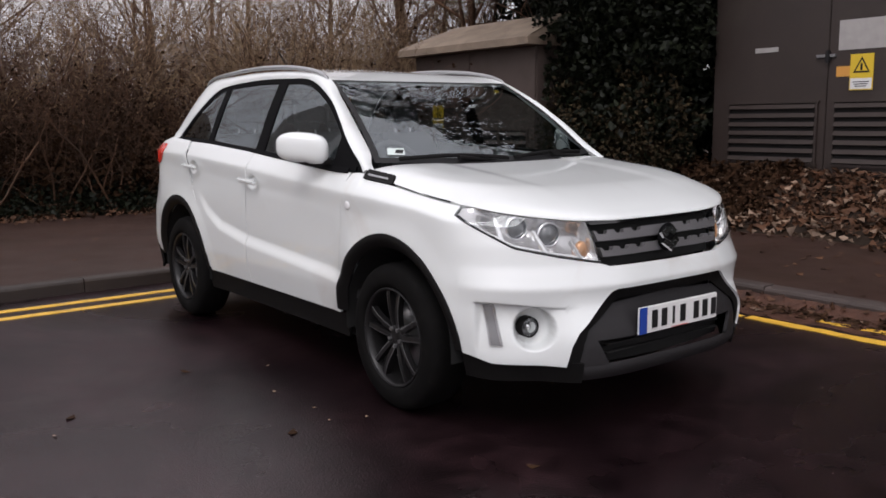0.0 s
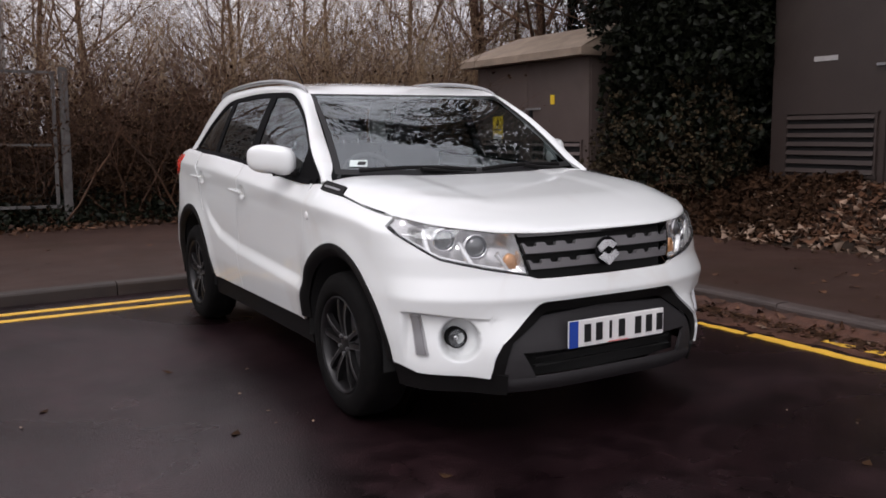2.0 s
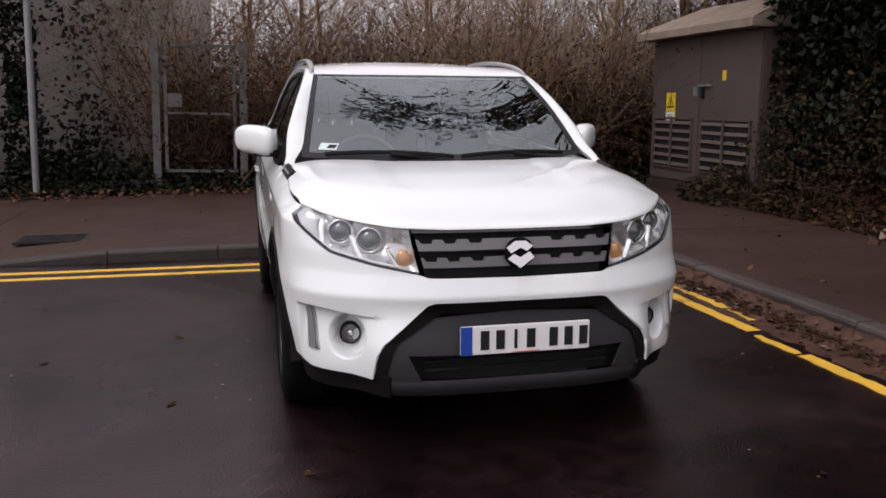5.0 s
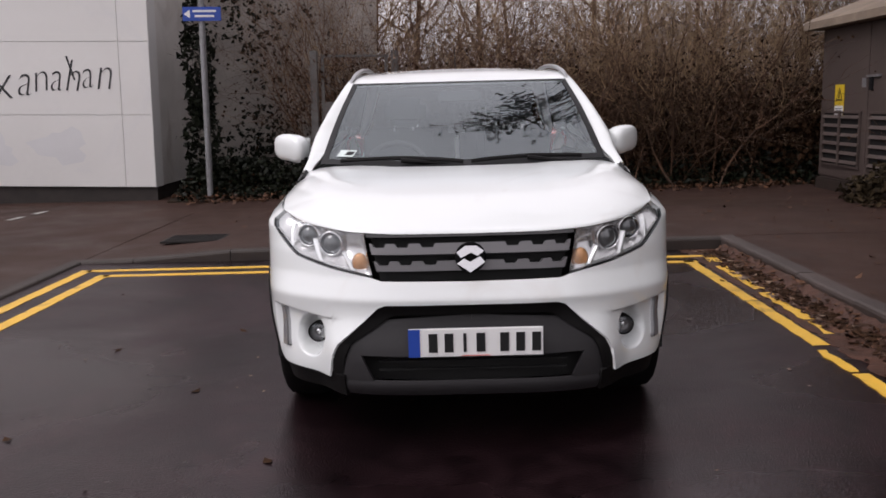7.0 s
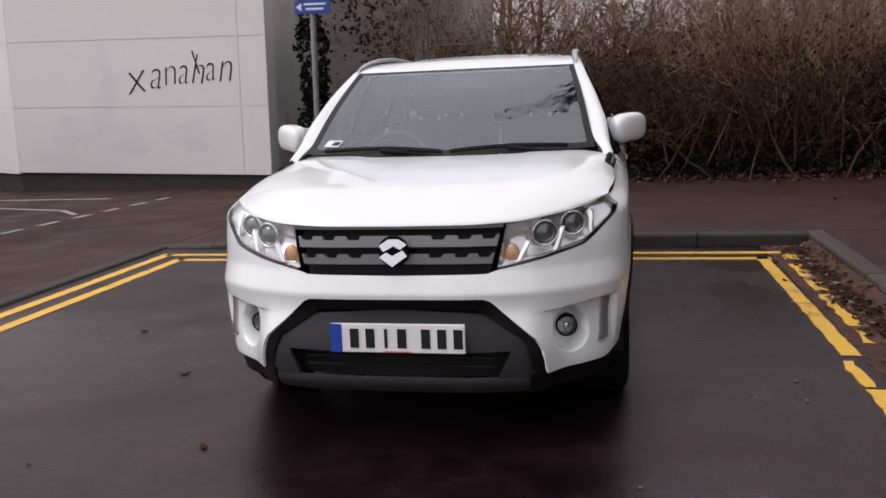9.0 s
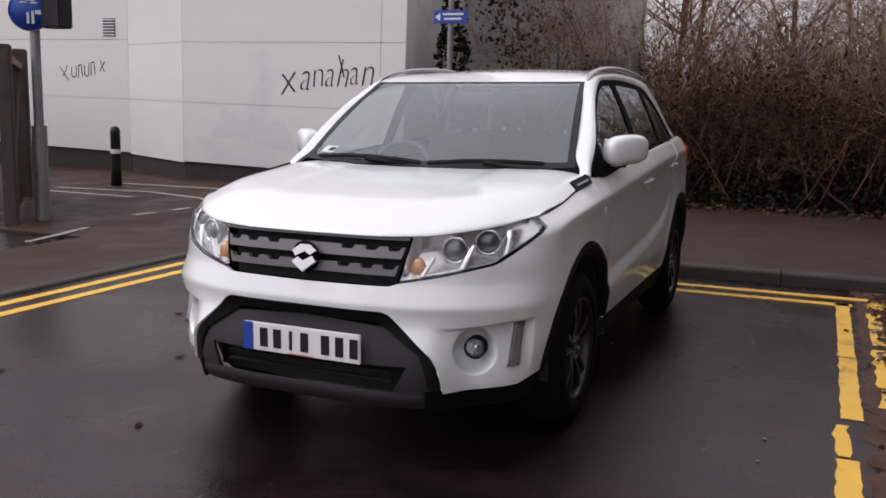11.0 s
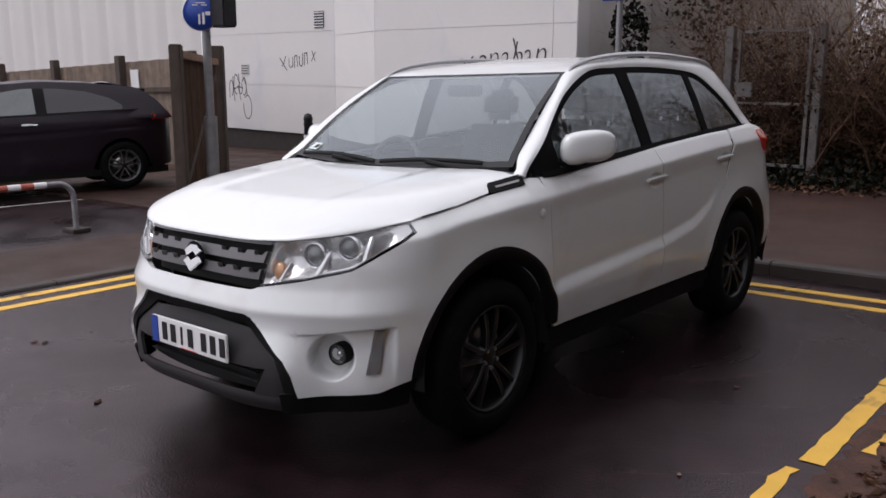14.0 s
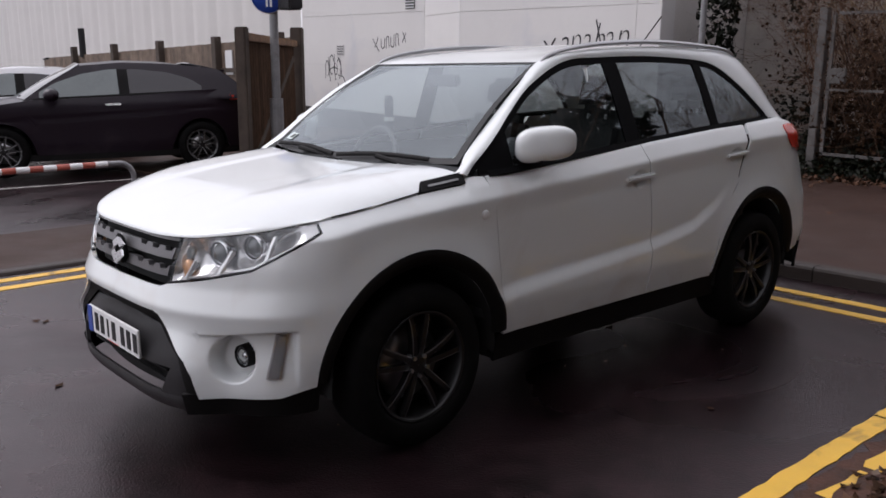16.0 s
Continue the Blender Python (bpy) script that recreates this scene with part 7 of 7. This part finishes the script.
# an evergreen behind the cabinet whose limbs hang over the pavement
over = thing("overhanging_evergreen", "tall dark evergreen hanging over the pavement", "tree", at=Matrix.Translation((8.5, 0.6, 0.0)))
limbs = [(0, 0, 0, 0.22, 0, 0, 3.2, 0.19), (0, 0, 3.2, 0.19, -1.2, 0.4, 5.6, 0.13), (-1.2, 0.4, 5.6, 0.13, -3.6, 1.6, 7.0, 0.06), (-1.2, 0.4, 5.6, 0.13, -2.6, -2.0, 6.4, 0.06), (0, 0, 3.2, 0.16, -1.0, -2.2, 5.2, 0.08), (-3.6, 1.6, 7.0, 0.06, -5.2, 2.3, 7.9, 0.02)]
part("trunk", twig_mesh("trunk", limbs, BARK, 8), None, over)
over_blobs = [(-1.9, 0.6, 5.4, 1.3, 1.4, 0.9), (-3.3, 1.6, 6.8, 1.2, 1.1, 0.9), (-1.2, -3.2, 5.2, 1.2, 1.3, 1.0), (-0.4, 0.2, 7.2, 1.6, 1.8, 1.5), (-5.0, 2.2, 7.8, 0.9, 0.8, 0.6), (-1.7, 4.0, 4.8, 1.2, 1.1, 0.9), (-1.3, 5.5, 5.0, 1.2, 1.0, 1.0)]
part("foliage", fast_mesh("foliage", *leaves_at(rng, ivy_cloud(17000, over_blobs, 0.1), 0.16, 0.1), IVY), None, over, "dark evergreen leaves")
# evergreen crowns over the wood, above the hedge
crown_blobs = [(0, 0, 5.6, 1.4, 1.3, 1.1), (0.9, -0.5, 6.9, 1.1, 1.1, 0.9), (-0.9, 0.4, 7.2, 1.1, 1.1, 1.0), (0.2, 0.3, 8.3, 0.9, 0.9, 0.8)]
crown_mesh = fast_mesh("foliage", *leaves_at(rng, ivy_cloud(1500, crown_blobs, 0.1), 0.24, 0.1), IVY)
for x, y, s in ((8.3, 10.6, 0.95), (10.8, 9.2, 1.0)):
    t = thing("evergreen_tree", "dark-leaved evergreen rising over the hedge", "tree", "ivy trees", at=Matrix.Translation((x, y, 0)) @ pose(0, 0, 0, 0, 0, 70 * x) @ Matrix.Scale(s, 4))
    part("trunk", tree_kinds[1][0], None, t), part("foliage", crown_mesh, None, t)
# low ivy behind the cabinets
c = ivy_cloud(5000, [(9.3, 3.3, 0.9, 0.8, 1.5, 1.1), (9.5, 6.0, 0.9, 0.8, 1.5, 1.1), (9.4, 0.4, 0.9, 0.8, 1.5, 1.1), (9.4, -2.4, 0.9, 0.8, 1.4, 1.1)], 0.1)
stuff("back_ivy", fast_mesh("back_ivy", *leaves_at(rng, c, 0.17, 0.1), IVY), "dark ivy bank behind the cabinets", "ivy")
# a small clump of growth at the kiosk's foot
c = ivy_cloud(900, [(5.02, 4.55, 0.28, 0.30, 0.45, 0.28), (4.95, 5.1, 0.20, 0.22, 0.3, 0.18)], 0.1)
stuff("kiosk_weeds", fast_mesh("kiosk_weeds", *leaves_at(rng, c, 0.075, 0.1), WITHERED), "withered brown weeds at the kiosk's foot", "weeds")
# brambles and dead growth at its foot
n = 5000
c = ivy_cloud(n, [(5.55, 3.35, 0.75, 0.75, 1.0, 0.65), (5.75, 2.75, 1.2, 0.5, 0.6, 0.7), (5.6, 3.9, 1.0, 0.5, 0.6, 0.8)], 0.1)
bramble = thing("bramble", "brown dead bramble at the foot of the ivy", "shrub", at=Matrix.Translation((5.6, 3.3, 0.2)))
part("leaves", fast_mesh("leaves", *leaves_at(rng, c - np.array([5.6, 3.3, 0.2]), 0.055, 0.1), WITHERED), None, bramble)
segs = []
for k in range(26):
    a = rng.random() * 6.283
    grow(rng, segs, (rng.normal(0.1, 0.4), rng.normal(0, 0.6), -0.05), np.array([math.cos(a) * 0.7 - 0.3, math.sin(a) * 0.7, 1.0]) / 1.3, 0.7 + 0.5 * rng.random(), 0.008, 1, 0.2, (6,), 0.10, 8)
part("branching", twig_mesh("stems", segs, TWIG, 3), None, bramble)
# ivy on the grey wall by the white building
c = np.stack([rng.uniform(-4.4, -2.3, 1600), 9.9 + rng.normal(0, 0.10, 1600), 0.2 + 3.4 * rng.random(1600) ** 1.6], 1)
c = c[(np.sin(3.3 * c[:, 0]) + np.sin(2.1 * c[:, 2] + 1) + rng.normal(0, 0.5, len(c))) > 0.1]
stuff("wall_ivy", fast_mesh("wall_ivy", *leaves_at(rng, c, 0.10, 0.1), IVY), "dark ivy climbing the grey wall", "ivy")
c = ivy_cloud(2300, [(-3.92, 8.35, 0.9, 0.26, 0.35, 0.8), (-3.95, 8.5, 2.1, 0.22, 0.35, 1.0), (-3.3, 8.3, 0.35, 0.75, 0.45, 0.28)], 0.1)
stuff("corner_ivy", fast_mesh("corner_ivy", *leaves_at(rng, c, 0.10, 0.1), IVY), "dark ivy at the building's corner", "ivy")
# trees across the way, seen in the car's glass
for x, y, s in ((10.5, -3.5, 1.2), (11.5, 1.5, 1.3), (9.0, -10.0, 1.2), (13.5, -7.0, 1.4), (8.8, 6.6, 1.1), (9.7, 5.0, 1.0), (12.2, 8.2, 1.1), (9.4, 10.2, 1.0), (8.3, 5.6, 1.55), (7.9, 8.6, 1.45), (10.6, 8.8, 1.8), (9.2, 12.4, 1.75), (13.0, 11.4, 1.9), (11.8, 5.4, 1.8)):
    plant(tree_kinds[int(10 * abs(x)) % 3], x, y, 0.0, s, "bare_tree", "leafless tree beyond the pavement", "tree", "bare trees")
